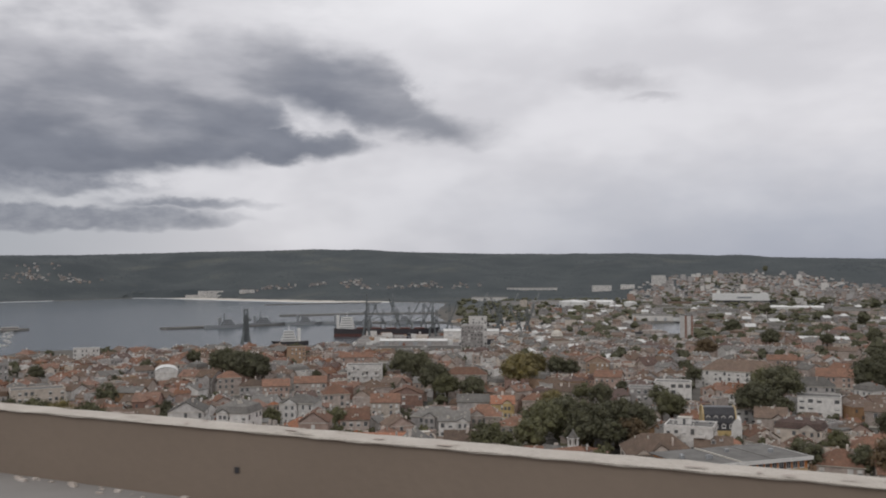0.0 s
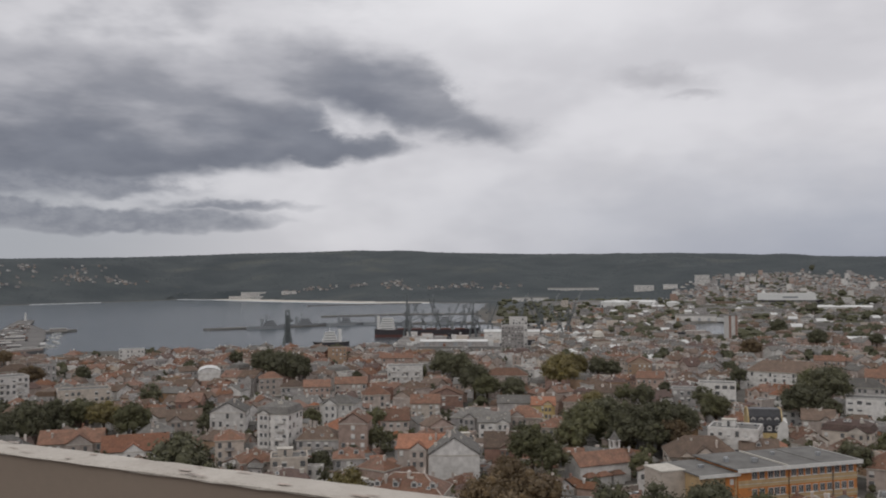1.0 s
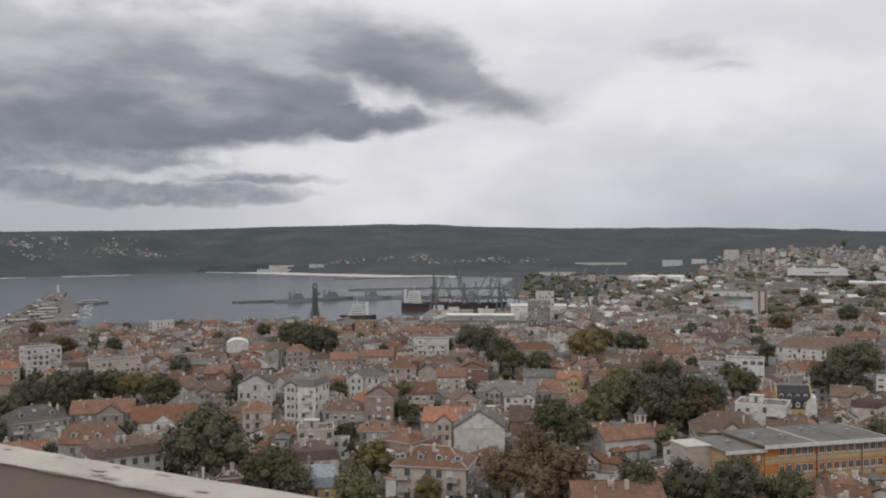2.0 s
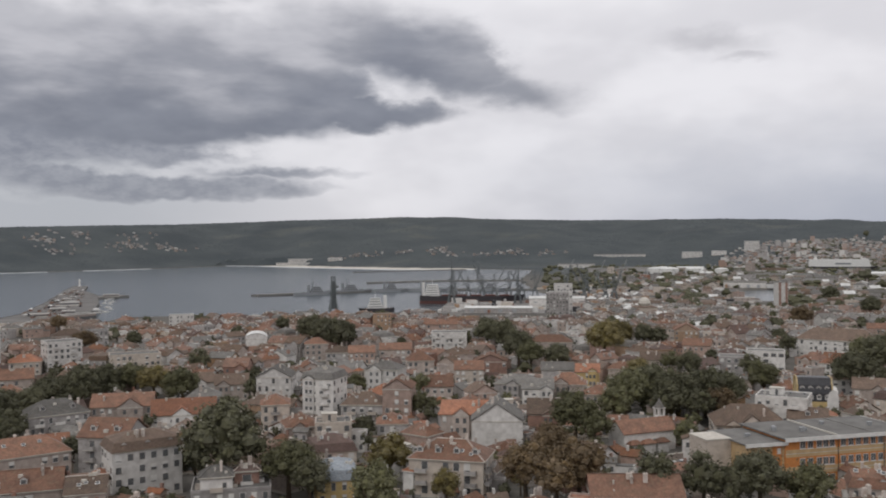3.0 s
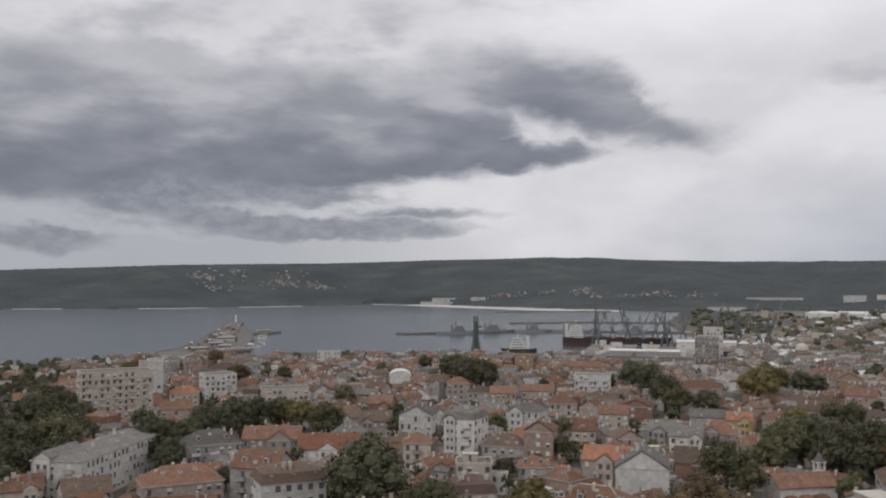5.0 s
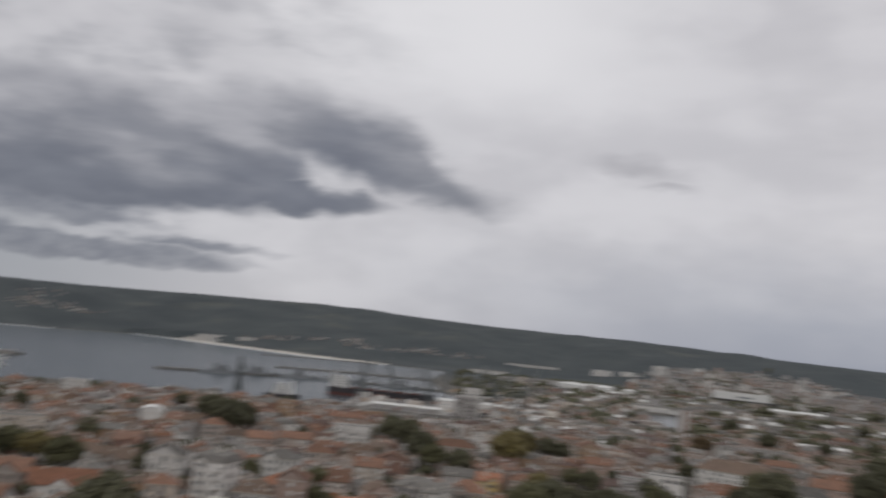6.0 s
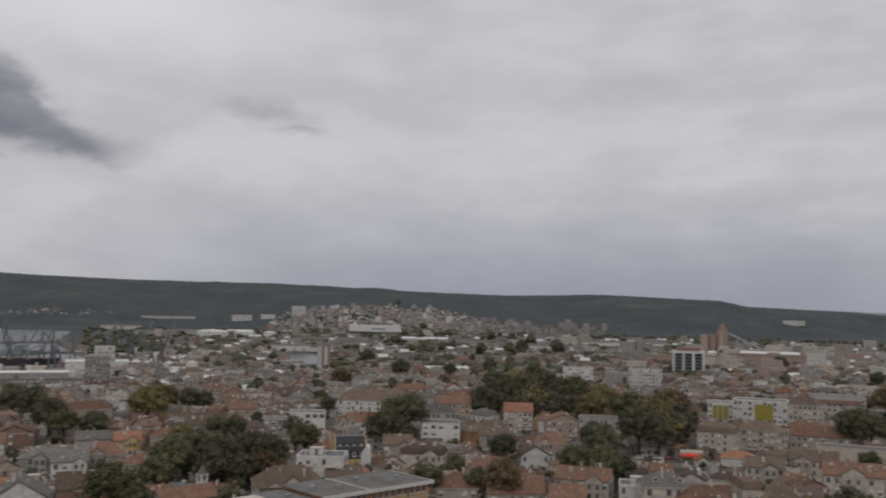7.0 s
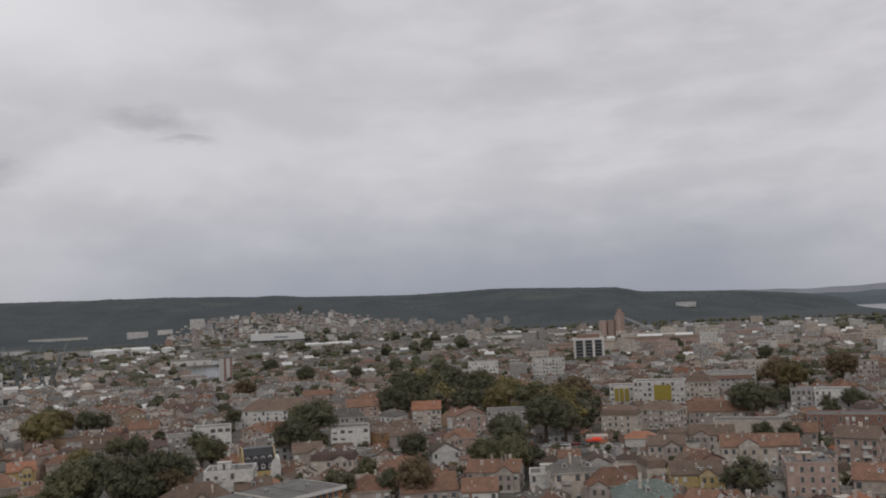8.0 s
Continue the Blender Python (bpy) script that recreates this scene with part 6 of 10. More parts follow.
house(78.3, 161.6, 13, 12.2, 9.5, 2, "front", "brick", "brown", blank="f", glazing="small", dormers=2, skylights=1, wing="r")
house(107.4, 144.2, 108, 9.7, 10.7, 2, "gable", "beige", "terracotta", blank="b", wing="f")
house(128.3, 126.3, 11, 13.2, 7.8, 2, "hip", "beige", "terracotta", blank="rl", dormers=2, skylights=1, wing="f")
house(65.8, 167.9, 111, 9.0, 9.2, 2, "hip", "grey", "terracotta", balconies="white")
house(-90.7, 156.8, 14, 13.4, 9.3, 2, "front", "beige", "brown", wing="l")
house(9.3, 181.0, 107, 7.9, 10.8, 1, "hip", "cream", "terracotta", blank="r")
house(89.6, 158.8, 105, 10.1, 8.3, 2, "gable", "cream", "orange", blank="f", glazing="small", wing="l")
house(155.9, 94.9, 105, 11.5, 9.1, 2, "gable", "ochre", "terracotta", glazing="small", dormers=2, skylights=1, balconies="grey")
house(-104.8, 149.7, 192, 7.9, 9.3, 3, "hip", "grey", "terracotta", blank="rl", glazing="small")
house(147.8, 108.7, 17, 11.9, 11.0, 3, "flat", "grey", "felt")
house(-80.1, 166.5, 102, 8.2, 10.9, 2, "mansard", "grey", "terracotta", glazing="small", dormers=1, balconies="white")
house(-121.9, 140.8, 196, 8.8, 8.2, 2, "mansard", "white", "terracotta", blank="l", glazing="small", dormers=2)
house(140.2, 124.1, 287, 9.5, 10.1, 2, "mansard", "beige", "brown")
house(-15.0, 187.0, 10, 9.7, 11.1, 2, "front", "cream", "grey", blank="f", skylights=1)
house(-49.6, 183.4, 104, 9.7, 7.9, 2, "front", "cream", "grey", blank="l", glazing="wide")
house(-116.9, 149.9, 16, 11.9, 9.4, 1, "gable", "pink", "orange", blank="rl", dormers=1)
house(-74.4, 175.1, 278, 7.6, 7.8, 3, "hip", "beige", "terracotta", glazing="wide", wing="l")
house(167.9, 91.3, 17, 7.6, 9.8, 2, "flat", "white", "felt")
house(-103.4, 160.7, 280, 10.0, 9.0, 1, "gable", "beige", "brown", blank="rl", dormers=1)
house(131.2, 139.2, 289, 9.7, 8.5, 3, "gable", "beige", "brown")
house(-91.3, 168.4, 288, 7.8, 10.9, 2, "hip", "pink", "terracotta", blank="f", glazing="wide", wing="r")
house(159.9, 106.3, 188, 10.4, 11.4, 2, "flat", "beige", "felt", blank="f")
house(110.8, 156.8, 287, 7.7, 9.2, 2, "gable", "white", "terracotta", blank="b", wing="l")
house(-61.1, 183.8, 8, 11.3, 9.9, 2, "gable", "grey", "terracotta", glazing="wide")
house(-86.3, 179.0, 201, 9.4, 9.7, 1, "front", "grey", "brown", blank="rl", glazing="small", skylights=2)
house(-116.7, 161.6, 101, 9.7, 8.1, 2, "gable", "brick", "terracotta", balconies="grey")
house(160.5, 118.2, 110, 8.1, 9.8, 2, "hip", "grey", "brown", glazing="small", skylights=1)
house(36.0, 196.1, 97, 8.4, 11.5, 1, "gable", "beige", "terracotta", glazing="small")
house(151.7, 130.3, 110, 8.8, 10.7, 2, "front", "pink", "brown", dormers=2, balconies="grey", wing="f")
house(-72.4, 186.4, 285, 8.1, 10.8, 1, "gable", "pink", "grey", wing="b")
house(-46.0, 194.8, 16, 7.8, 8.1, 1, "gable", "grey", "terracotta")
house(80.5, 185.8, 101, 9.1, 10.7, 2, "flat", "grey", "felt", glazing="wide", wing="f")
house(61.5, 193.0, 16, 13.9, 8.5, 2, "front", "ochre", "terracotta", glazing="small", balconies="cream")
house(-143.2, 145.6, 9, 12.2, 8.4, 2, "mansard", "cream", "brown", dormers=1, wing="b")
house(92.6, 182.2, 20, 9.1, 10.3, 2, "flat", "grey", "felt", blank="b", glazing="small", wing="f")
house(-59.2, 196.9, 290, 13.8, 9.9, 1, "gable", "cream", "terracotta", glazing="wide", skylights=3, wing="b")
house(-111.2, 173.1, 7, 9.7, 8.5, 1, "gable", "cream", "dark", glazing="small", wing="l")
house(143.8, 147.6, 9, 7.7, 10.4, 3, "mansard", "pink", "terracotta")
house(3.4, 206.0, 18, 9.7, 11.2, 1, "mansard", "grey", "terracotta", blank="f", glazing="wide", dormers=2)
house(180.7, 99.5, 280, 12.8, 9.7, 1, "gable", "cream", "terracotta")
house(-99.3, 181.0, 8, 9.6, 9.3, 1, "mansard", "beige", "terracotta", glazing="wide", skylights=1, wing="f")
house(104.0, 178.6, 11, 9.5, 8.1, 2, "gable", "grey", "terracotta", wing="b")
house(171.1, 116.5, 101, 10.4, 11.4, 2, "hip", "cream", "brown", skylights=1)
house(-83.2, 189.9, 15, 13.8, 8.4, 2, "gable", "grey", "terracotta", wing="r")
house(163.0, 128.7, 283, 9.5, 10.1, 3, "hip", "white", "terracotta", blank="rl", balconies="grey")
house(-138.8, 154.6, 11, 9.2, 7.8, 2, "gable", "pink", "grey", dormers=1, balconies="cream")
house(117.5, 175.9, 16, 9.1, 10.0, 2, "gable", "cream", "terracotta", blank="b", balconies="cream", wing="b")
house(155.5, 143.6, 110, 11.6, 11.1, 2, "gable", "white", "brown", blank="rl", skylights=1, wing="l")
house(41.6, 210.0, 281, 8.7, 8.2, 1, "hip", "white", "grey", blank="f", glazing="wide", skylights=3, wing="l")
house(73.9, 201.7, 102, 9.0, 8.4, 2, "mansard", "cream", "brown")
house(-136.3, 166.8, 15, 8.3, 11.1, 2, "flat", "grey", "felt", glazing="small", balconies="cream")
house(84.0, 199.0, 21, 8.1, 10.0, 1, "mansard", "beige", "dark", glazing="small", dormers=2, skylights=3, wing="b")
house(185.3, 111.8, 13, 8.5, 10.4, 2, "gable", "beige", "terracotta", blank="b", wing="l")
house(-93.3, 195.4, 97, 9.9, 8.2, 1, "hip", "white", "brown", blank="l", glazing="wide", skylights=3, wing="r")
house(96.0, 194.1, 20, 7.6, 8.3, 1, "hip", "white", "terracotta", blank="rl", wing="b")
house(-109.6, 187.2, 12, 9.6, 11.4, 1, "front", "grey", "dark")
house(105.8, 193.7, 17, 7.6, 9.6, 2, "hip", "pink", "terracotta", blank="r", glazing="small", dormers=1, wing="l")
house(140.2, 171.6, 100, 10.3, 9.2, 3, "gable", "white", "dark", blank="f", skylights=2, wing="f")
house(-135.3, 177.8, 9, 8.0, 8.3, 3, "gable", "pink", "terracotta", glazing="small", dormers=2, skylights=2, balconies="grey")
house(118.5, 190.6, 100, 11.2, 7.8, 3, "flat", "white", "felt", blank="b")
house(-149.0, 170.3, 193, 10.3, 9.3, 2, "hip", "beige", "grey", blank="r", glazing="small", balconies="white")
house(151.7, 168.1, 11, 9.1, 10.0, 2, "gable", "grey", "dark", dormers=2, wing="f")
house(89.9, 208.4, 290, 8.0, 8.8, 2, "gable", "cream", "brown", blank="r", glazing="wide", balconies="white", wing="l")
house(179.4, 139.2, 291, 8.6, 8.0, 2, "mansard", "pink", "grey", blank="r", dormers=1, balconies="white", wing="f")
house(78.0, 213.4, 10, 9.2, 8.8, 3, "mansard", "beige", "terracotta", dormers=2, skylights=3)
house(98.7, 206.4, 106, 7.9, 10.1, 2, "gable", "cream", "brown", glazing="small", skylights=3, wing="l")
house(139.7, 183.2, 18, 10.2, 9.4, 2, "flat", "grey", "felt", blank="r", wing="r")
house(110.7, 202.2, 9, 10.3, 9.4, 2, "gable", "cream", "brown", blank="r", balconies="cream", wing="l")
house(-132.0, 189.8, 188, 9.1, 10.8, 2, "hip", "beige", "terracotta", blank="f", glazing="wide", dormers=2, wing="r")
house(188.0, 135.2, 106, 8.6, 8.2, 2, "flat", "grey", "felt", blank="b")
house(-147.2, 182.2, 195, 8.0, 11.5, 1, "flat", "beige", "felt", blank="l", glazing="small", wing="r")
house(68.8, 225.0, 10, 7.8, 10.4, 1, "flat", "white", "felt", blank="rl", glazing="wide")
house(47.1, 231.2, 20, 9.4, 9.2, 1, "flat", "cream", "felt", glazing="small", wing="f")
house(152.5, 182.5, 193, 13.1, 8.9, 2, "hip", "beige", "terracotta", balconies="white", wing="f")
house(90.8, 219.9, 10, 8.3, 9.1, 2, "gable", "white", "brown", blank="b", wing="l")
house(80.3, 224.7, 108, 10.7, 8.4, 1, "gable", "beige", "terracotta", blank="r", dormers=2, skylights=1)
house(172.4, 165.3, 10, 8.9, 7.5, 2, "gable", "brick", "terracotta", blank="rl", glazing="wide", wing="b")
house(209.0, 116.6, 278, 9.1, 10.6, 1, "gable", "white", "terracotta", glazing="small", wing="f")
house(12.1, 239.3, 107, 8.5, 9.3, 1, "gable", "brick", "grey", blank="rl", skylights=1)
house(162.3, 177.2, 287, 9.0, 8.7, 2, "gable", "cream", "orange", glazing="small", skylights=3, wing="l")
house(-142.9, 193.5, 106, 12.5, 7.7, 1, "hip", "grey", "terracotta", blank="rl", wing="b")
house(112.3, 213.4, 12, 9.7, 9.4, 2, "gable", "beige", "terracotta", blank="rl", skylights=2)
house(103.8, 218.0, 286, 8.6, 7.9, 2, "front", "grey", "terracotta", dormers=2, balconies="white", wing="f")
house(144.8, 196.1, 13, 10.4, 10.3, 2, "gable", "pink", "terracotta", blank="f", glazing="small", wing="r")
house(-62.9, 235.9, 103, 7.5, 10.2, 3, "gable", "beige", "terracotta", blank="rl", glazing="small", wing="f")
house(185.1, 160.4, 284, 11.1, 11.4, 1, "mansard", "white", "terracotta", blank="rl", glazing="small", wing="l")
house(210.2, 129.0, 283, 13.0, 9.9, 2, "front", "beige", "brown", blank="b", glazing="small", wing="l")
house(-11.2, 246.4, 8, 8.8, 9.5, 1, "hip", "grey", "brown", blank="l", glazing="small", dormers=2)
house(124.1, 213.8, 284, 13.3, 7.8, 2, "hip", "white", "brown", blank="r", glazing="small", dormers=1, balconies="cream")
house(175.0, 175.3, 111, 9.2, 11.4, 1, "gable", "pink", "terracotta", blank="l", glazing="wide")
house(92.6, 230.4, 103, 8.5, 7.9, 1, "gable", "cream", "brown", blank="f")
house(-139.4, 205.6, 101, 12.7, 10.3, 1, "gable", "beige", "orange", blank="r", wing="f")
house(82.8, 235.4, 196, 7.5, 8.5, 1, "hip", "white", "brown", glazing="small")
house(195.1, 158.3, 285, 8.1, 8.7, 2, "hip", "beige", "brown", blank="rl", glazing="wide", dormers=1)
house(165.0, 190.4, 284, 8.8, 9.5, 1, "gable", "white", "brown", dormers=2, skylights=3)
house(146.2, 206.3, 108, 9.4, 9.0, 3, "gable", "beige", "terracotta", skylights=3, wing="r")
house(186.3, 171.4, 289, 8.8, 8.6, 3, "gable", "pink", "brown", glazing="small", dormers=1, wing="l")
house(-33.6, 250.9, 17, 9.8, 10.1, 2, "flat", "white", "felt", blank="b")
house(103.8, 231.0, 8, 8.6, 8.9, 1, "front", "cream", "terracotta", glazing="wide", dormers=1, skylights=1)
house(117.9, 225.6, 17, 9.1, 11.3, 2, "gable", "white", "brown", blank="b", glazing="small", skylights=3, wing="l")
house(156.4, 203.1, 102, 8.4, 8.4, 2, "hip", "beige", "terracotta", blank="rl", skylights=1)
house(223.1, 126.2, 200, 7.7, 9.9, 2, "gable", "brick", "terracotta", wing="l")
house(-67.9, 247.3, 19, 12.8, 10.7, 1, "hip", "grey", "terracotta", blank="r")
house(196.5, 167.9, 103, 7.6, 9.5, 2, "gable", "beige", "terracotta", wing="b")
house(-164.7, 200.4, 289, 9.7, 7.9, 1, "front", "grey", "brown", glazing="small", wing="f")
house(170.0, 200.3, 289, 9.0, 8.7, 1, "mansard", "beige", "brown")
house(-79.3, 250.4, 290, 8.8, 9.3, 1, "mansard", "beige", "brown", blank="l", dormers=1, wing="r")
house(150.2, 216.4, 101, 9.3, 9.0, 2, "flat", "ochre", "felt", blank="r")
house(-30.5, 262.3, 103, 9.8, 7.6, 3, "hip", "pink", "terracotta", blank="b", glazing="small")
house(107.9, 241.6, 110, 8.1, 8.9, 2, "flat", "grey", "felt")
house(217.8, 151.0, 286, 8.0, 10.0, 2, "mansard", "brick", "brown", glazing="small", skylights=3, wing="r")
house(19.8, 264.3, 110, 9.3, 9.0, 1, "gable", "white", "brown")
house(190.7, 184.1, 282, 8.7, 9.5, 2, "hip", "brick", "terracotta", glazing="small", dormers=2, skylights=3)
house(119.3, 239.1, 13, 8.7, 9.9, 1, "hip", "beige", "terracotta", glazing="wide", dormers=2)
house(130.6, 233.4, 277, 13.4, 7.8, 1, "front", "grey", "brown", glazing="wide", dormers=1, wing="f")
house(-6.5, 267.6, 105, 10.0, 9.4, 1, "hip", "beige", "terracotta", blank="l", dormers=2, wing="l")
house(7.0, 267.7, 21, 9.7, 7.7, 2, "mansard", "beige", "brown", blank="rl", wing="l")
house(-68.4, 259.1, 192, 11.4, 9.2, 1, "hip", "white", "terracotta", blank="rl", glazing="small", dormers=1, skylights=1, wing="l")
house(160.4, 216.1, 197, 10.2, 7.9, 1, "front", "beige", "brown", blank="l", glazing="wide")
house(200.2, 180.8, 110, 8.8, 10.4, 1, "gable", "grey", "terracotta", glazing="small", wing="l")
house(-91.9, 254.6, 16, 12.7, 11.5, 1, "front", "pink", "brown", blank="r", glazing="wide", wing="r")
house(227.3, 149.1, 100, 10.1, 8.9, 2, "hip", "beige", "grey", blank="l", glazing="small", skylights=2)
house(218.7, 163.5, 97, 9.6, 8.8, 2, "gable", "beige", "orange", skylights=2)
house(-79.3, 262.6, 200, 13.1, 9.3, 1, "mansard", "white", "brown", blank="rl")
house(-26.7, 273.7, 194, 12.2, 9.7, 1, "gable", "white", "terracotta", glazing="small", wing="l")
house(193.0, 197.0, 281, 8.5, 10.4, 2, "gable", "white", "terracotta", blank="f")
house(154.0, 229.7, 192, 12.9, 8.0, 2, "gable", "pink", "grey", glazing="small", wing="l")
house(123.9, 248.1, 18, 9.3, 7.9, 1, "gable", "beige", "grey", blank="rl", glazing="wide", wing="b")
house(229.5, 159.2, 15, 9.8, 8.4, 1, "hip", "pink", "grey", glazing="small", dormers=2, wing="l")
house(-88.6, 267.4, 101, 8.4, 7.7, 2, "mansard", "cream", "brown", skylights=1)
house(241.4, 145.8, 98, 13.4, 9.7, 2, "front", "white", "brown", blank="f", skylights=2, wing="l")
house(-116.4, 258.6, 9, 10.3, 8.8, 2, "mansard", "ochre", "terracotta", blank="b", skylights=2)
house(224.8, 176.2, 192, 13.3, 10.7, 1, "flat", "beige", "felt", blank="f", glazing="small", wing="b")
house(206.1, 202.8, 7, 9.1, 10.9, 1, "gable", "white", "terracotta", blank="l", glazing="wide", dormers=1, skylights=1, wing="l")
house(-155.1, 245.0, 19, 10.2, 9.2, 1, "hip", "brick", "brown", blank="rl", skylights=1)
house(243.3, 159.4, 20, 9.1, 9.1, 2, "gable", "grey", "brown", blank="f", glazing="small", dormers=2)
house(-85.2, 278.5, 280, 9.5, 7.5, 1, "front", "grey", "brown", glazing="wide", wing="b")
house(-141.1, 255.6, 7, 9.3, 9.8, 2, "gable", "grey", "orange", blank="r", glazing="wide", skylights=2, wing="l")
house(168.6, 238.4, 102, 14.0, 10.2, 1, "hip", "pink", "brown", skylights=2, wing="f")
house(198.4, 217.5, 286, 9.6, 9.9, 1, "mansard", "cream", "brown", wing="f")
house(93.6, 279.1, 20, 8.9, 9.1, 1, "hip", "beige", "grey")
house(83.9, 284.9, 107, 7.9, 10.3, 1, "hip", "grey", "terracotta", skylights=3, wing="l")
house(-152.7, 256.7, 189, 9.7, 10.3, 1, "flat", "white", "felt", wing="f")
house(263.9, 141.4, 190, 9.9, 9.6, 2, "flat", "grey", "felt", blank="rl", glazing="wide")
house(-124.5, 272.5, 199, 12.2, 11.1, 1, "mansard", "brick", "terracotta")
house(-59.2, 294.9, 193, 8.3, 7.7, 1, "front", "beige", "terracotta", wing="r")
house(264.5, 153.8, 20, 11.5, 10.5, 2, "gable", "cream", "terracotta", blank="b", glazing="small")
house(257.2, 165.9, 286, 9.5, 9.9, 1, "gable", "pink", "grey", blank="rl")
house(97.6, 290.7, 291, 8.0, 8.2, 2, "hip", "cream", "terracotta", blank="b", glazing="small", wing="l")
house(-147.9, 269.0, 13, 8.0, 8.8, 1, "hip", "beige", "brown", blank="r", glazing="small")
house(-120.2, 284.2, 290, 9.2, 8.6, 1, "hip", "beige", "grey", glazing="small")
house(110.0, 289.3, 200, 9.2, 9.5, 1, "hip", "pink", "terracotta")
house(39.5, 307.7, 106, 10.8, 9.4, 1, "gable", "ochre", "grey", blank="l", glazing="wide")
house(18.4, 309.7, 100, 9.4, 9.6, 1, "hip", "grey", "terracotta", blank="f")
house(-81.4, 299.6, 21, 7.6, 9.1, 1, "gable", "white", "terracotta")
house(29.5, 309.2, 19, 9.0, 9.5, 1, "gable", "beige", "terracotta")
house(-143.7, 278.5, 194, 11.2, 11.4, 1, "gable", "cream", "grey", blank="r", glazing="wide", wing="l")
house(267.1, 164.0, 285, 8.4, 9.4, 2, "flat", "cream", "felt", glazing="wide")
house(143.6, 279.0, 106, 8.0, 8.2, 1, "hip", "ochre", "terracotta", glazing="small")
house(278.0, 149.0, 13, 9.3, 10.3, 3, "gable", "pink", "terracotta", glazing="wide")
house(261.2, 177.7, 196, 7.7, 9.0, 2, "gable", "ochre", "terracotta", blank="l", wing="f")
house(110.8, 300.4, 14, 8.4, 9.9, 2, "gable", "cream", "brown", blank="r")
house(193.4, 256.0, 188, 8.0, 8.9, 2, "mansard", "grey", "brown")
house(279.7, 159.4, 108, 7.8, 11.5, 1, "hip", "brick", "grey", wing="b")
house(-14.6, 321.8, 197, 8.3, 11.2, 2, "gable", "brick", "terracotta", blank="l")
house(-26.1, 321.1, 18, 8.1, 9.9, 2, "hip", "grey", "terracotta", blank="rl")
house(-102.3, 305.6, 109, 8.4, 10.1, 1, "gable", "white", "brown", glazing="wide", wing="f")
house(-144.4, 289.2, 195, 9.7, 7.5, 1, "hip", "white", "grey", blank="rl")
house(123.3, 299.6, 194, 7.8, 9.1, 1, "hip", "ochre", "dark")
house(272.1, 176.1, 109, 8.6, 7.7, 3, "hip", "ochre", "brown")
house(236.4, 222.8, 20, 8.1, 10.0, 1, "front", "beige", "dark", glazing="small", wing="f")
house(205.7, 251.8, 9, 12.7, 9.9, 1, "gable", "brick", "terracotta", blank="l", wing="l")
house(254.9, 204.0, 285, 12.6, 7.7, 2, "mansard", "cream", "brown", blank="rl")
house(244.3, 216.8, 11, 10.7, 8.5, 1, "hip", "white", "terracotta", blank="f", glazing="wide", wing="r")
house(219.5, 248.7, 17, 7.7, 11.4, 2, "mansard", "cream", "brown", blank="l", glazing="small", wing="f")
house(273.6, 188.5, 109, 8.7, 10.5, 2, "gable", "brick", "terracotta")
house(197.4, 267.9, 8, 7.6, 7.7, 3, "gable", "white", "terracotta")
house(264.8, 201.9, 194, 8.8, 9.7, 1, "gable", "pink", "terracotta", blank="l", glazing="wide", wing="r")
house(114.2, 312.9, 191, 11.3, 10.3, 1, "hip", "beige", "grey", wing="b")
house(-26.1, 332.5, 198, 10.5, 9.2, 1, "hip", "brick", "terracotta", glazing="small")
house(258.4, 216.0, 20, 9.7, 10.6, 1, "mansard", "pink", "brown", wing="b")
house(208.3, 265.3, 10, 11.5, 11.3, 2, "gable", "grey", "dark", blank="b", glazing="wide", wing="b")
house(13.0, 337.5, 290, 7.7, 10.1, 1, "hip", "cream", "brown", glazing="small")
house(285.4, 184.4, 108, 9.1, 8.9, 3, "hip", "cream", "brown")
house(-96.1, 327.3, 197, 8.2, 11.3, 2, "gable", "ochre", "brown", wing="b")
house(199.3, 277.3, 21, 10.3, 9.5, 2, "hip", "beige", "brown", blank="b", glazing="wide", wing="b")
house(240.1, 243.0, 98, 8.2, 10.9, 2, "gable", "brick", "terracotta", wing="b")
house(221.7, 261.0, 279, 12.1, 7.6, 2, "hip", "cream", "dark", blank="r", glazing="small")
house(95.2, 330.1, 10, 9.1, 10.8, 1, "hip", "beige", "terracotta", blank="r", glazing="wide", wing="l")
house(-8.2, 343.8, 15, 9.9, 10.7, 1, "flat", "cream", "felt", blank="b", glazing="small", wing="f")
house(-22.6, 345.2, 108, 13.1, 11.0, 1, "gable", "grey", "terracotta", blank="l", glazing="small")
house(129.6, 322.1, 13, 13.0, 11.3, 1, "front", "beige", "terracotta", wing="f")
house(-188.8, 292.5, 195, 10.0, 10.9, 2, "gable", "beige", "terracotta", wing="r")
house(213.4, 276.0, 13, 9.5, 7.9, 2, "mansard", "pink", "grey", blank="l", glazing="wide", wing="r")
house(306.6, 166.6, 17, 9.0, 10.0, 2, "mansard", "cream", "terracotta", glazing="small")
house(-109.3, 331.7, 98, 11.3, 9.5, 1, "hip", "white", "terracotta", glazing="small", wing="r")
house(-163.8, 308.6, 201, 8.9, 8.4, 2, "gable", "beige", "dark", blank="rl", glazing="small", wing="f")
house(289.1, 197.5, 289, 9.0, 9.2, 2, "gable", "cream", "orange", glazing="small")
house(244.2, 254.3, 19, 10.6, 10.3, 1, "front", "white", "brown", wing="r")
house(-92.8, 340.8, 20, 8.9, 8.1, 1, "gable", "beige", "brown", blank="rl", glazing="wide")
house(-70.3, 347.6, 104, 9.0, 9.3, 1, "gable", "pink", "terracotta", blank="rl")
house(118.9, 334.3, 190, 9.3, 7.6, 1, "hip", "white", "brown", glazing="small")
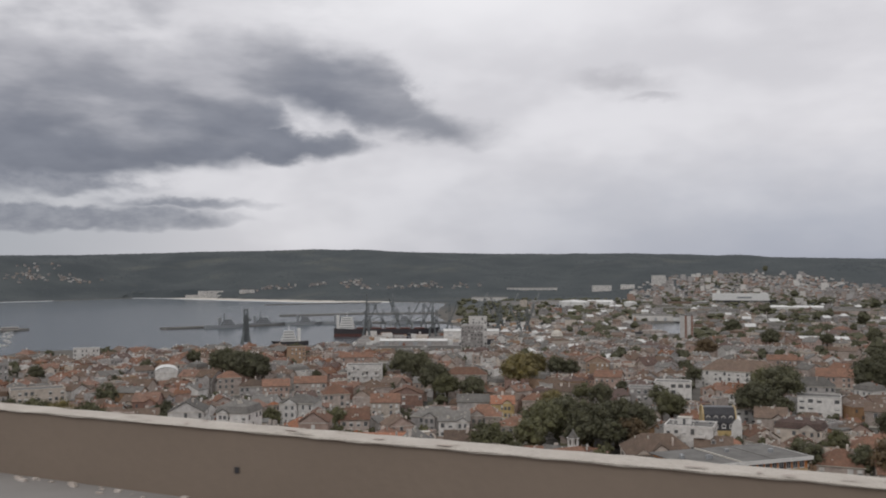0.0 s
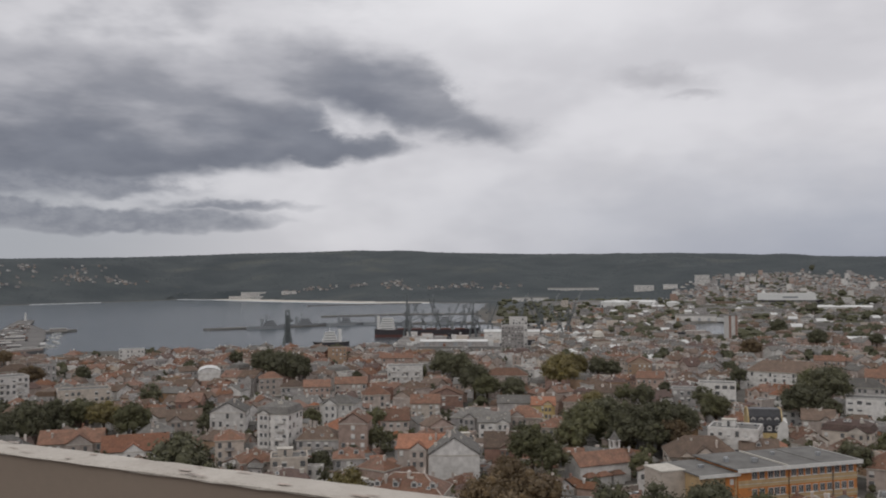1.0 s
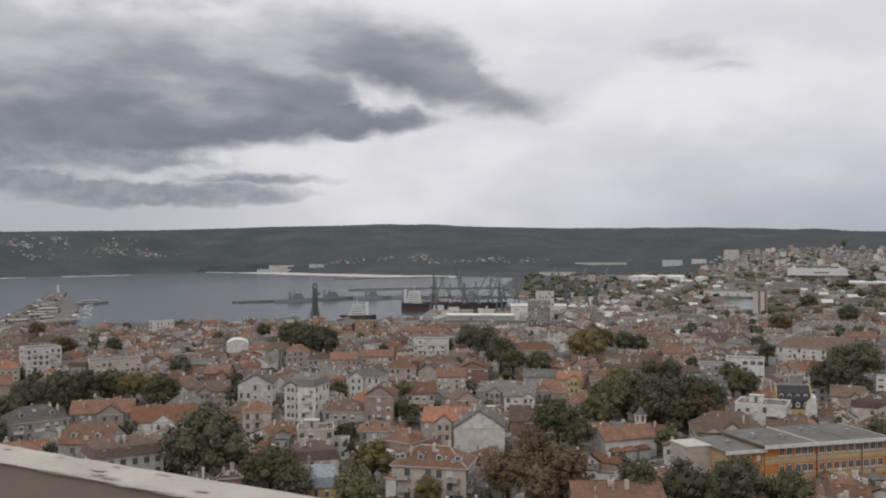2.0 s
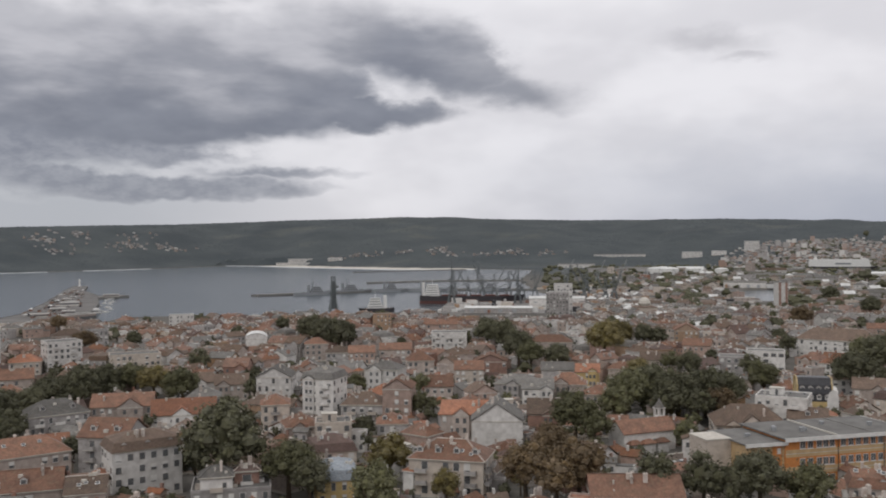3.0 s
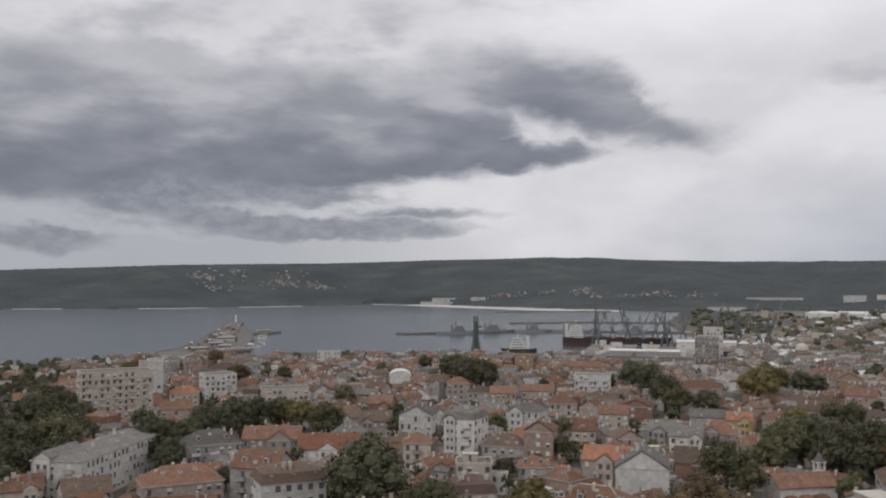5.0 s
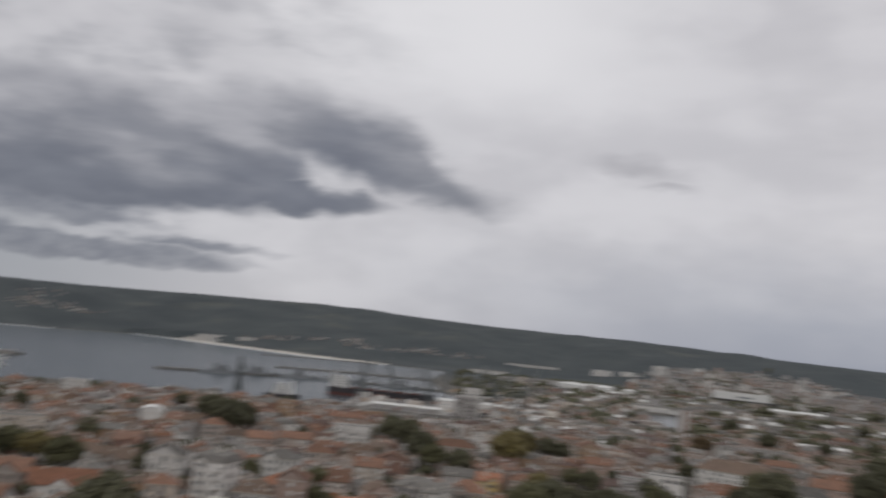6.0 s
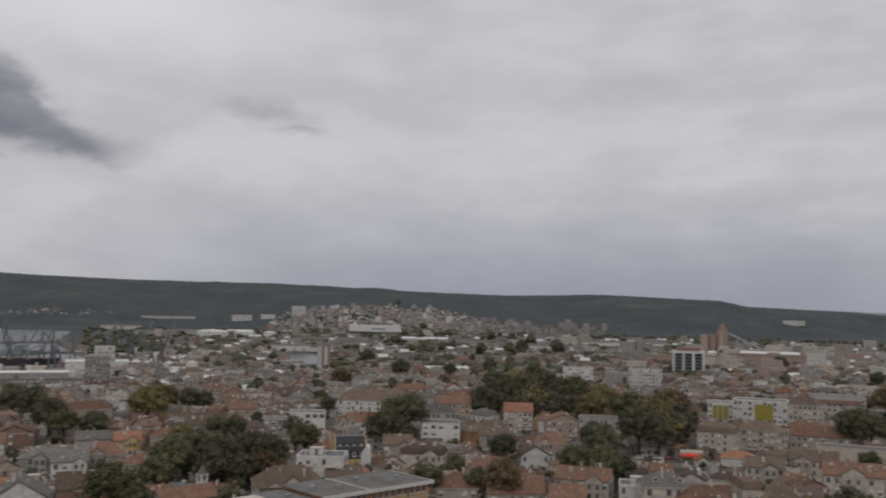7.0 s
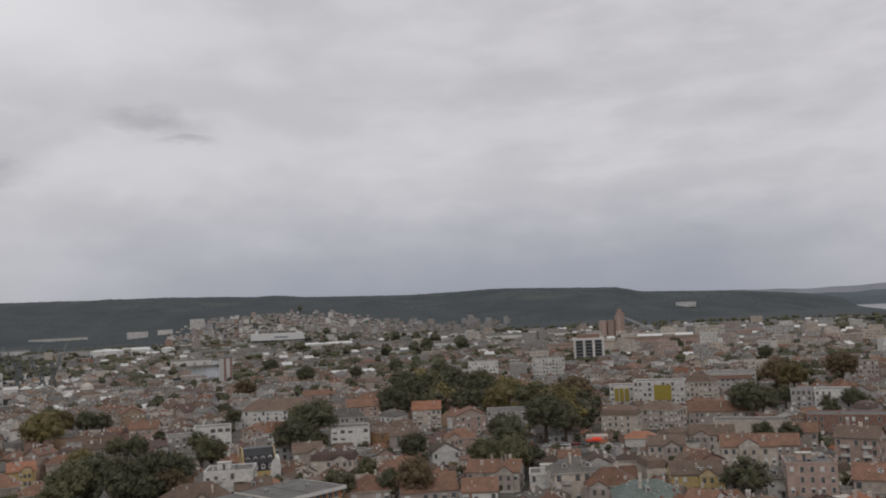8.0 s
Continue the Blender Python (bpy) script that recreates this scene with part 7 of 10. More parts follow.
house(307.1, 180.4, 197, 8.0, 10.2, 1, "mansard", "cream", "terracotta")
house(-54.7, 352.4, 11, 13.9, 10.7, 2, "hip", "ochre", "orange", blank="f")
house(214.1, 286.7, 20, 9.1, 7.7, 1, "gable", "ochre", "terracotta", glazing="small")
house(-105.1, 342.2, 10, 9.3, 7.6, 1, "front", "white", "brown", blank="r", glazing="wide")
house(-18.5, 357.6, 103, 9.1, 10.7, 2, "gable", "pink", "brown", wing="b")
house(183.7, 308.6, 98, 8.2, 9.5, 1, "hip", "cream", "grey", glazing="wide")
house(153.7, 326.7, 191, 13.0, 8.7, 1, "hip", "beige", "terracotta")
house(225.9, 285.1, 194, 13.3, 8.9, 1, "flat", "beige", "felt", glazing="wide", wing="r")
house(207.4, 299.2, 19, 8.6, 10.8, 1, "gable", "cream", "brown", wing="b")
house(-67.0, 358.4, 291, 9.8, 9.8, 1, "gable", "beige", "grey", blank="r")
house(319.6, 177.1, 11, 8.9, 11.2, 2, "gable", "ochre", "orange", glazing="small", wing="r")
house(122.3, 345.3, 12, 10.7, 10.9, 1, "front", "cream", "terracotta")
house(255.6, 263.1, 98, 9.3, 9.6, 1, "gable", "white", "terracotta", blank="f", wing="l")
house(287.0, 231.1, 18, 10.3, 10.6, 1, "hip", "beige", "grey")
house(219.7, 300.1, 13, 13.3, 8.7, 1, "hip", "beige", "brown", blank="l", wing="l")



def church():
    x, y = CHURCH
    z = ground_height(x, y)
    PLAN.append((x, y, 13))
    root = thing("church", pose(x, y, z, 0, 0, 27), "small white church with terracotta roof and slate-capped belfry", "church")
    g = Geo()
    g.box(-9.5, 9.5, -4.5, 4.5, -1, 6)
    for s in (-1, 1):
        g.face([(s * 9.5, -4.5, 6), (s * 9.5, 4.5, 6), (s * 9.5, 0, 9.4)][::s])
    part("wall", g, WALLS["white"], root)
    rg, _ = roof_geo("gable", 19, 9, 6, 3.5)
    part("roof", rg, [ROOFS["terracotta"]], root)
    for i in range(4):
        part("window", BOTH["tall"], None, root, at=Matrix.Translation((-6.5 + i * 4, -4.5, 2.4)))
    b = Geo()
    b.box(-1.3, 1.3, -1.3, 1.3, -1, 9.6)
    for sx in (-1, 1):
        for sy in (-1, 1):
            b.box(sx * 1.0 - 0.28, sx * 1.0 + 0.28, sy * 1.0 - 0.28, sy * 1.0 + 0.28, 9.6, 12.0)
    b.box(-1.5, 1.5, -1.5, 1.5, 12.0, 12.3)
    be = part("belfry", b, WALLS["white"], root, at=Matrix.Translation((7.6, 1.5, 0)))
    c = Geo()
    c.tube(0, 0, [(12.3, 1.75), (13.2, 1.2), (15.0, 0.12), (15.6, 0.05)], 8)
    part("spire", c, ROOFS["grey"], be)
    for i, px in enumerate((-6.5, -1.5, 3.5)):
        a = Geo()
        a.box(-2, 2, -2.2, 0, -1, 3)
        ann = part("annex", a, WALLS["white"], root, at=Matrix.Translation((px, -4.5, 0)))
        r2, _ = roof_geo("hip", 4, 2.4, 3, 1.2, 0.3)
        part("annex_roof", r2, [ROOFS["terracotta"]], ann, at=Matrix.Translation((0, -1.1, 0)))


def orange_school():
    """Long flat-roofed school with orange and sand bands, a lower wing at one end and a blank cream stair tower."""
    x, y, turn = SCHOOL
    z = ground_height(x, y)
    for k in (-12, 2, 14, 26, 36):
        PLAN.append((x + k * math.cos(radians(turn)) - 3.4, y + k * math.sin(radians(turn)) + 9.4, 13))
    root = thing("school", pose(x, y, z, 0, 0, turn), "orange and sand banded school with a flat grey roof", "school")
    L_, D_, h, low, step = 39.5, 20.0, 12.0, 10.9, 4.7
    g = Geo()
    g.box(0, L_, 0, D_, -2, h, 0)
    wall_ = part("wall", g, WALLS["orange"], root)
    for k in range(3):
        top = h - 3.0 - k * step
        for z0, z1, out_, mt in ((top - 1.0, top, 0.10, WALLS["sand"]), (top - 1.16, top - 1.0, 0.16, TRIM), (top - 2.0, top - 1.16, 0.07, WALLS["sand"])):
            b = Geo()
            b.box(-0.02, L_ + 0.04, -out_, 0, z0, z1)
            part("band", b, mt, wall_)
    for k in (16.2, 31.0):
        b = Geo()
        b.box(k, k + 0.16, -0.3, -0.17, -2, h)
        part("downpipe", b, WALLS["dark"], wall_)
    g = Geo()
    g.box(-11.5, 0, 1.0, D_ - 1, -2, low, 0)
    g.box(-3.4, -0.6, 0.9, 1.0, -2, low - 0.6, 1)
    g.box(-0.6, 0, 0.6, 1.0, -2, low - 0.4, 0)
    for k in range(2):
        g.box(-2.0, -0.9, 0.82, 0.9, low - 3.0 - k * step, low - 1.4 - k * step, 2)
    part("wing", g, [WALLS["sand"], WALLS["orange"], FRAME], root)
    r = Geo()
    r.box(-0.9, L_ + 0.9, -1.3, D_ + 0.8, h, h + 0.35, 0)
    ro = part("roof", r, ROOFS["felt"], root)
    for x0, x1, y0, y1, z0, z1, word, mt in (
            (-1.0, L_ + 1.0, -1.5, -1.3, h - 0.55, h + 0.5, "fascia", FRAME), (L_ + 0.9, L_ + 1.05, -1.3, D_ + 0.8, h - 0.2, h + 0.45, "fascia", FRAME),
            (-12.2, 0.6, -0.2, D_ - 0.4, low, low + 0.35, "wing_roof", ROOFS["felt"]), (-12.3, 0.6, -0.4, -0.2, low - 0.5, low + 0.45, "fascia", FRAME),
            (15.0, 15.4, -1.2, D_ + 0.7, h + 0.35, h + 0.7, "upstand", TRIM), (27.0, 27.2, -1.2, D_ + 0.7, h + 0.35, h + 0.5, "upstand", ROOFS["grey"])):
        f = Geo()
        f.box(x0, x1, y0, y1, z0, z1)
        part(word, f, mt, ro)
    for px, py, s_ in ((2.5, 9, 0.6), (4.5, 12, 0.4), (9.5, 6, 0.7), (11.0, 7, 0.4), (21, 13, 0.5), (33, 8, 0.6), (-6, 9, 0.5), (-4.8, 10, 0.35)):
        v = Geo()
        base = low if px < 0 else h
        v.box(px - s_, px + s_, py - 0.4, py + 0.4, base + 0.35, base + 0.35 + s_ * 1.6)
        v.box(px - s_ - 0.1, px + s_ + 0.1, py - 0.5, py + 0.5, base + 0.35 + s_ * 1.6, base + 0.45 + s_ * 1.6)
        part("vent", v, METAL, ro)
    w_ = Geo()
    w_.box(-0.85, 0.85, -0.08, 0.02, 0, 2.1)
    w_.box(-0.74, -0.05, -0.1, -0.07, 0.12, 1.98, 1)
    w_.box(0.05, 0.74, -0.1, -0.07, 0.12, 1.98, 1)
    w_.box(-0.95, 0.95, -0.22, 0.02, -0.14, 0)
    pane = w_.mesh("window", [FRAME, GLASS])
    for k in range(3):
        for px in (5.2, 7.6, 10.4, 12.4, 14.4, 18.0, 20.4, 22.8, 25.2, 27.6, 30.0, 32.6, 35.0, 37.4):
            part("window", pane, None, root, at=Matrix.Translation((px, -0.02, h - 2.85 - k * step)))
    t = Geo()
    t.box(-19.0, -11.5, 8, 17, -2, low + 0.2, 0)
    t.box(-19.2, -11.4, 7.8, 17.2, low + 0.2, low + 0.5, 1)
    part("stair_tower", t, [WALLS["cream"], TRIM], root)


def gallery():
    """Arcaded gallery fixed along the front of the mansion: columns under the eaves and two small pediments."""
    x, y, turn, w = MANSION
    z = ground_height(x, y)
    root = thing("columned_loggia", pose(x, y, z, 0, 0, turn), "cream columned loggia below a brown tiled pediment", "loggia")
    g = Geo()
    g.box(-w / 2, w / 2, -1.6, 0, 3.3, 3.6)
    part("floor_slab", g, TRIM, root)
    c = Geo()
    c.tube(0, 0, [(-1, 0.22), (6.3, 0.19)], 10)
    c.box(-0.3, 0.3, -0.3, 0.3, 6.3, 6.55)
    cm = c.mesh("column", [TRIM])
    for i in range(9):
        part("column", cm, None, root, at=Matrix.Translation((-w / 2 + 0.3 + (w - 0.6) * i / 8, -1.4, 0)))
    r = Geo()
    r.face([(-w / 2 - 0.4, -2.0, 6.5), (w / 2 + 0.4, -2.0, 6.5), (w / 2 + 0.4, 0, 7.4), (-w / 2 - 0.4, 0, 7.4)])
    for px in (-w / 4, w / 4):
        r.face([(px - 2.4, -2.1, 6.6), (px + 2.4, -2.1, 6.6), (px, -2.1, 8.1)], 1)
        r.face([(px - 2.6, -2.2, 6.6), (px, -2.2, 8.3), (px, 2.5, 8.3), (px - 2.6, 1, 6.6)])
        r.face([(px + 2.6, -2.2, 6.6), (px + 2.6, 1, 6.6), (px, 2.5, 8.3), (px, -2.2, 8.3)])
    part("roof", r, [ROOFS["brown"], WALLS["cream"]], root)


def black_mansard_house():
    x, y, turn = BLACKHOUSE
    z = ground_height(x, y)
    PLAN.append((x, y, 9))
    root = thing("apartment_building", pose(x, y, z, 0, 0, turn), "yellow apartment house with a steep black curved roof", "apartment building")
    g = Geo()
    g.box(-6, 6, -6, 6, -2, 5, 0)
    prof = [(-6.0, 5.0), (-5.7, 8.0), (-4.8, 11.0), (-2.6, 13.6), (2.6, 13.6), (4.8, 11.0), (5.7, 8.0), (6.0, 5.0)]
    g.face([(6, a, b) for a, b in prof], 1)
    g.face([(-6, a, b) for a, b in prof][::-1], 0)
    part("wall", g, [WALLS["yellow"], WALLS["white"]], root)
    r = Geo()
    for (a, b), (c, d) in zip(prof, prof[1:]):
        r.face([(-6.1, a, b), (6.1, a, b), (6.1, c, d), (-6.1, c, d)])
    ro = part("roof", r, WALLS["dark"], root)
    for s in (-6.15, 6.15):
        e = Geo()
        for (a, b), (c, d) in zip(prof, prof[1:]):
            e.beam((s, a * 1.02, b + 0.1), (s, c * 1.02, d + 0.1), 0.4)
        part("verge", e, WALLS["yellow"], ro)
    wbl = Geo()
    arc = [(-5.6, -2), (-5.6, 5.5), (-5.2, 7.6), (-4.0, 9.2), (-1.0, 10.2), (2.0, 9.6), (3.4, 7.4), (3.6, -2)]
    wbl.face([(8.2, a, b) for a, b in arc][::-1])
    for (a, b), (c, d) in zip(arc, arc[1:]):
        wbl.face([(6.02, a, b), (6.02, c, d), (8.2, c, d), (8.2, a, b)])
    wbl.face([(4.2, -6.6, -2), (8.2, -6.6, -2), (8.2, -6.6, 7.2), (7.6, -6.6, 9.0), (6.2, -6.6, 9.8), (4.8, -6.6, 8.6), (4.2, -6.6, 6.6)])
    wbl.face([(8.2, -6.6, -2), (8.2, -5.6, -2), (8.2, -5.6, 7.2), (8.2, -6.6, 7.2)])
    wbl.face([(4.2, -6.6, -2), (4.2, -6.6, 6.6), (4.2, -5.9, 6.6), (4.2, -5.9, -2)])
    part("stair_bay", wbl, FRAME, root, "bright white rounded stair bay")
    for k in range(2):
        for i in range(4):
            part("dormer", dormer_for("dark"), None, ro, at=Matrix.Translation((-4.4 + i * 2.9, -6.0 + k * 0.8, 6.0 + k * 3.0)))
    for i in range(4):
        part("window", BOTH["tall"], None, root, at=Matrix.Translation((-4.4 + i * 2.9, -6.0, 1.6)))


def dormer_for(k):
    if k not in DORMERS:
        DORMERS[k] = dormer_mesh(ROOFS[k])
    return DORMERS[k]


def domed_church():
    x, y = DOME
    z = ground_height(x, y)
    PLAN.append((x, y, 16))
    root = thing("domed_church", pose(x, y, z, 0, 0, 10), "pale domed church above brown tiled roofs", "church")
    g = Geo()
    g.box(-10, 10, -8, 8, -2, 8)
    part("wall", g, WALLS["cream"], root)
    rg, _ = roof_geo("hip", 20, 16, 8, 2.6)
    part("roof", rg, [ROOFS["brown"]], root)
    d = Geo()
    d.tube(0, 0, [(8, 5.2), (11.5, 5.2), (11.6, 5.7), (12.0, 5.7)] + [(12 + 5.4 * math.sin(a * 0.1745), 5.4 * math.cos(a * 0.1745)) for a in range(9)], 20)
    part("dome", d, TRIM, root, smooth=True)


def banded_tower():
    x, y = BANDED
    z = ground_height(x, y)
    PLAN.append((x, y, 8))
    root = thing("banded_tower", pose(x, y, z, 0, 0, 12), "slim tower block with red and white upright bands", "tower")
    g = Geo()
    g.box(-5, 5, -5, 5, -2, 27)
    part("wall", g, WALLS["white"], root)
    for px in (-3.4, 3.4):
        b = Geo()
        b.box(px - 1.2, px + 1.2, -5.15, -5, -1, 27)
        part("band", b, WALLS["brick"], root)
    c = Geo()
    c.box(-5.3, 5.3, -5.3, 5.3, 27, 27.6)
    part("roof", c, ROOFS["felt"], root)


def framed_office():
    x, y, turn = OFFICE
    z = ground_height(x, y)
    PLAN.append((x, y, 28))
    root = thing("office_building", pose(x, y, z, 0, 0, turn), "dark glass office block in a broad white frame", "office building")
    g = Geo()
    g.box(-15.5, 15.5, -9, 9, -2, 26)
    part("glass_body", g, WALLS["dark"], root)
    for px in (-15, -5, 5, 15):
        f = Geo()
        f.box(px - 1.3, px + 1.3, -10, -9, -2, 27)
        part("column", f, WALLS["white"], root)
    f = Geo()
    f.box(-16.6, 16.6, -10.2, 9.5, 26, 28.4)
    part("top_frame", f, WALLS["white"], root)
    for k in range(7):
        b = Geo()
        b.box(-13.6, 13.6, -9.08, -9, 2 + k * 3.4, 2.5 + k * 3.4)
        part("floor_band", b, METAL, root)
    p = Geo()
    p.box(-12, 12, -6, 6, 28.4, 32)
    part("plant_room", p, WALLS["brick"], root)


def silo():
    x, y = SILO
    z = ground_height(x, y)
    root = thing("grain_silo", pose(x, y, z, 0, 0, -40), "tall tan concrete grain elevator with conveyor bridge", "silo")
    for i in range(3):
        g = Geo()
        g.tube(-18 + i * 13, 0, [(-2, 6.5), (36 + 8 * (i == 2), 6.5)], 16)
        part("silo_cell", g, WALLS["pink"], root, smooth=False)
    t = Geo()
    t.box(4, 17, -6, 6, -2, 48)
    t.box(6, 13, -4, 4, 48, 54)
    part("head_tower", t, WALLS["pink"], root)
    c = Geo()
    c.beam((16, 0, 40), (75, -4, 12), 3.2)
    for k in (32, 50, 66):
        c.beam((k, -1, -2), (k, -1, 40 - (k - 16) * 0.474), 1.0)
    part("conveyor", c, METAL, root)
    s = Geo()
    s.box(20, 120, 4, 26, -2, 13)
    part("store", s, WALLS["beige"], root)


church()
orange_school()
gallery()
black_mansard_house()
domed_church()
banded_tower()
framed_office()
silo()


def yellow_hoarding():
    x, y, turn = HOARDING
    root = thing("facade_panel", pose(x, y, ground_height(x, y), 0, 0, turn), "large plain yellow panel on the white hall's wall", "panel")
    g = Geo()
    g.box(-5.2, 5.2, -0.25, 0, 5.0, 14.0)
    part("sheet", g, PANEL, root)
    f = Geo()
    for px in (-5.3, 5.3):
        f.box(px - 0.15, px + 0.15, -0.3, 0.02, 4.8, 14.2)
    part("rim", f, FRAME, root)


def red_shop():
    x, y = SHOP
    root = thing("shop", pose(x, y, ground_height(x, y), 0, 0, -38), "small corner shop with a lit red sign band", "shop")
    g = Geo()
    g.box(-5, 5, -4, 4, -2, 4.2)
    part("wall", g, WALLS["beige"], root)
    glow = bpy.data.materials.new("lit_red_sign")
    glow.use_nodes = True
    pb = glow.node_tree.nodes["Principled BSDF"]
    pb.inputs["Base Color"].default_value = (0.6, 0.06, 0.03, 1)
    pb.inputs["Emission Color"].default_value = (1.0, 0.12, 0.05, 1)
    pb.inputs["Emission Strength"].default_value = 0.35
    s = Geo()
    s.box(-2.0, 2.0, -4.35, -4, 3.0, 3.8)
    part("sign", s, glow, root)
    a = Geo()
    a.hull8([(-5, -6, 2.3), (5, -6, 2.3), (5, -4, 2.9), (-5, -4, 2.9), (-5, -6, 2.4), (5, -6, 2.4), (5, -4, 3.0), (-5, -4, 3.0)])
    part("awning", a, RED, root)


def striped_front():
    """Three upright yellow panels on the pale block beside the hall, and the red bands of the shopping hall."""
    root = thing("facade_panel", pose(364.6, 435.9, ground_height(364.6, 435.9), 0, 0, -40), "row of upright yellow panels on a pale facade", "panel")
    for k in range(3):
        g = Geo()
        g.box(-4.3 + k * 3.1, -1.9 + k * 3.1, -0.2, 0.1, 3.5, 11.5)
        part("sheet", g, PANEL, root)
    root = thing("sign_band", pose(468.6, 445.6, ground_height(468.6, 445.6), 0, 0, -46), "dark red sign band along the grey shopping hall", "sign")
    g = Geo()
    g.box(-15.5, 14, -0.3, 0.1, 9.0, 11.6)
    part("board", g, WALLS["brick"], root)
    g = Geo()
    g.box(-16, 14.5, -0.5, 0.1, 11.6, 12.0)
    part("rim", g, TRIM, root)


yellow_hoarding()
striped_front()
red_shop()

# ---------------------------------------------------------------- the rest of the town
TOWN = random.Random(23)
PALETTE = ["beige"] * 6 + ["cream"] * 4 + ["white"] * 5 + ["grey"] * 5 + ["pink"] * 4 + ["brick"] * 3 + ["ochre"] * 2
TILES = ["terracotta"] * 8 + ["brown"] * 9 + ["grey"] * 4 + ["dark"] * 3


def clear(x, y, rad):
    return all(math.hypot(x - a, y - b) > rad + c * 0.8 for a, b, c in PLAN) and all(math.hypot(x - a, y - b) > rad * 0.75 + c * 0.8 for a, b, c in GREEN)


def bearing(x, y):
    return math.degrees(math.atan2(x, y))


def scatter():
    """Blocks of houses along streets that turn slowly from the port to the upper town."""
    spots = []
    for i in range(-66, 100):
        for j in range(4, 104):
            u, v = i * 12.2, j * 12.6
            if (i % 7 == 3 and j % 3) or j % 8 == 0:
                continue
            q = math.radians(-14)
            x = u * math.cos(q) - v * math.sin(q) + TOWN.uniform(-2, 2)
            y = u * math.sin(q) + v * math.cos(q) + TOWN.uniform(-2, 2)
            r, az = math.hypot(x, y), bearing(x, y)
            if r < 374 or r > (800 if az < -6 else 745 if az < 8 else 1250) or not -47 < az < 62:
                continue
            spots.append((r, x, y, az))
    spots.sort()
    return spots


SPOTS = scatter()
SX = np.array([s[1] for s in SPOTS])
SY = np.array([s[2] for s in SPOTS])
SD = np.minimum(shore_distance(SX, SY, SEA), shore_distance(SX, SY, BASIN))
far_geo, made_n, shrub_n = Geo(), 0, 0
FAR_WALLS, FAR_ROOFS = list(WALLS), list(ROOFS)
FAR_MATS = [WALLS[k] for k in FAR_WALLS] + [ROOFS[k] for k in FAR_ROOFS] + [GLASS, TRIM]


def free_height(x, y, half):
    """How high one may build here before hiding the marked facades from the camera."""
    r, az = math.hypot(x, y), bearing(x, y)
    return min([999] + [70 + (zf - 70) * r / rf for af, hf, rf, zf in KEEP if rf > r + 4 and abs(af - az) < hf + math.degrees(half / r)])


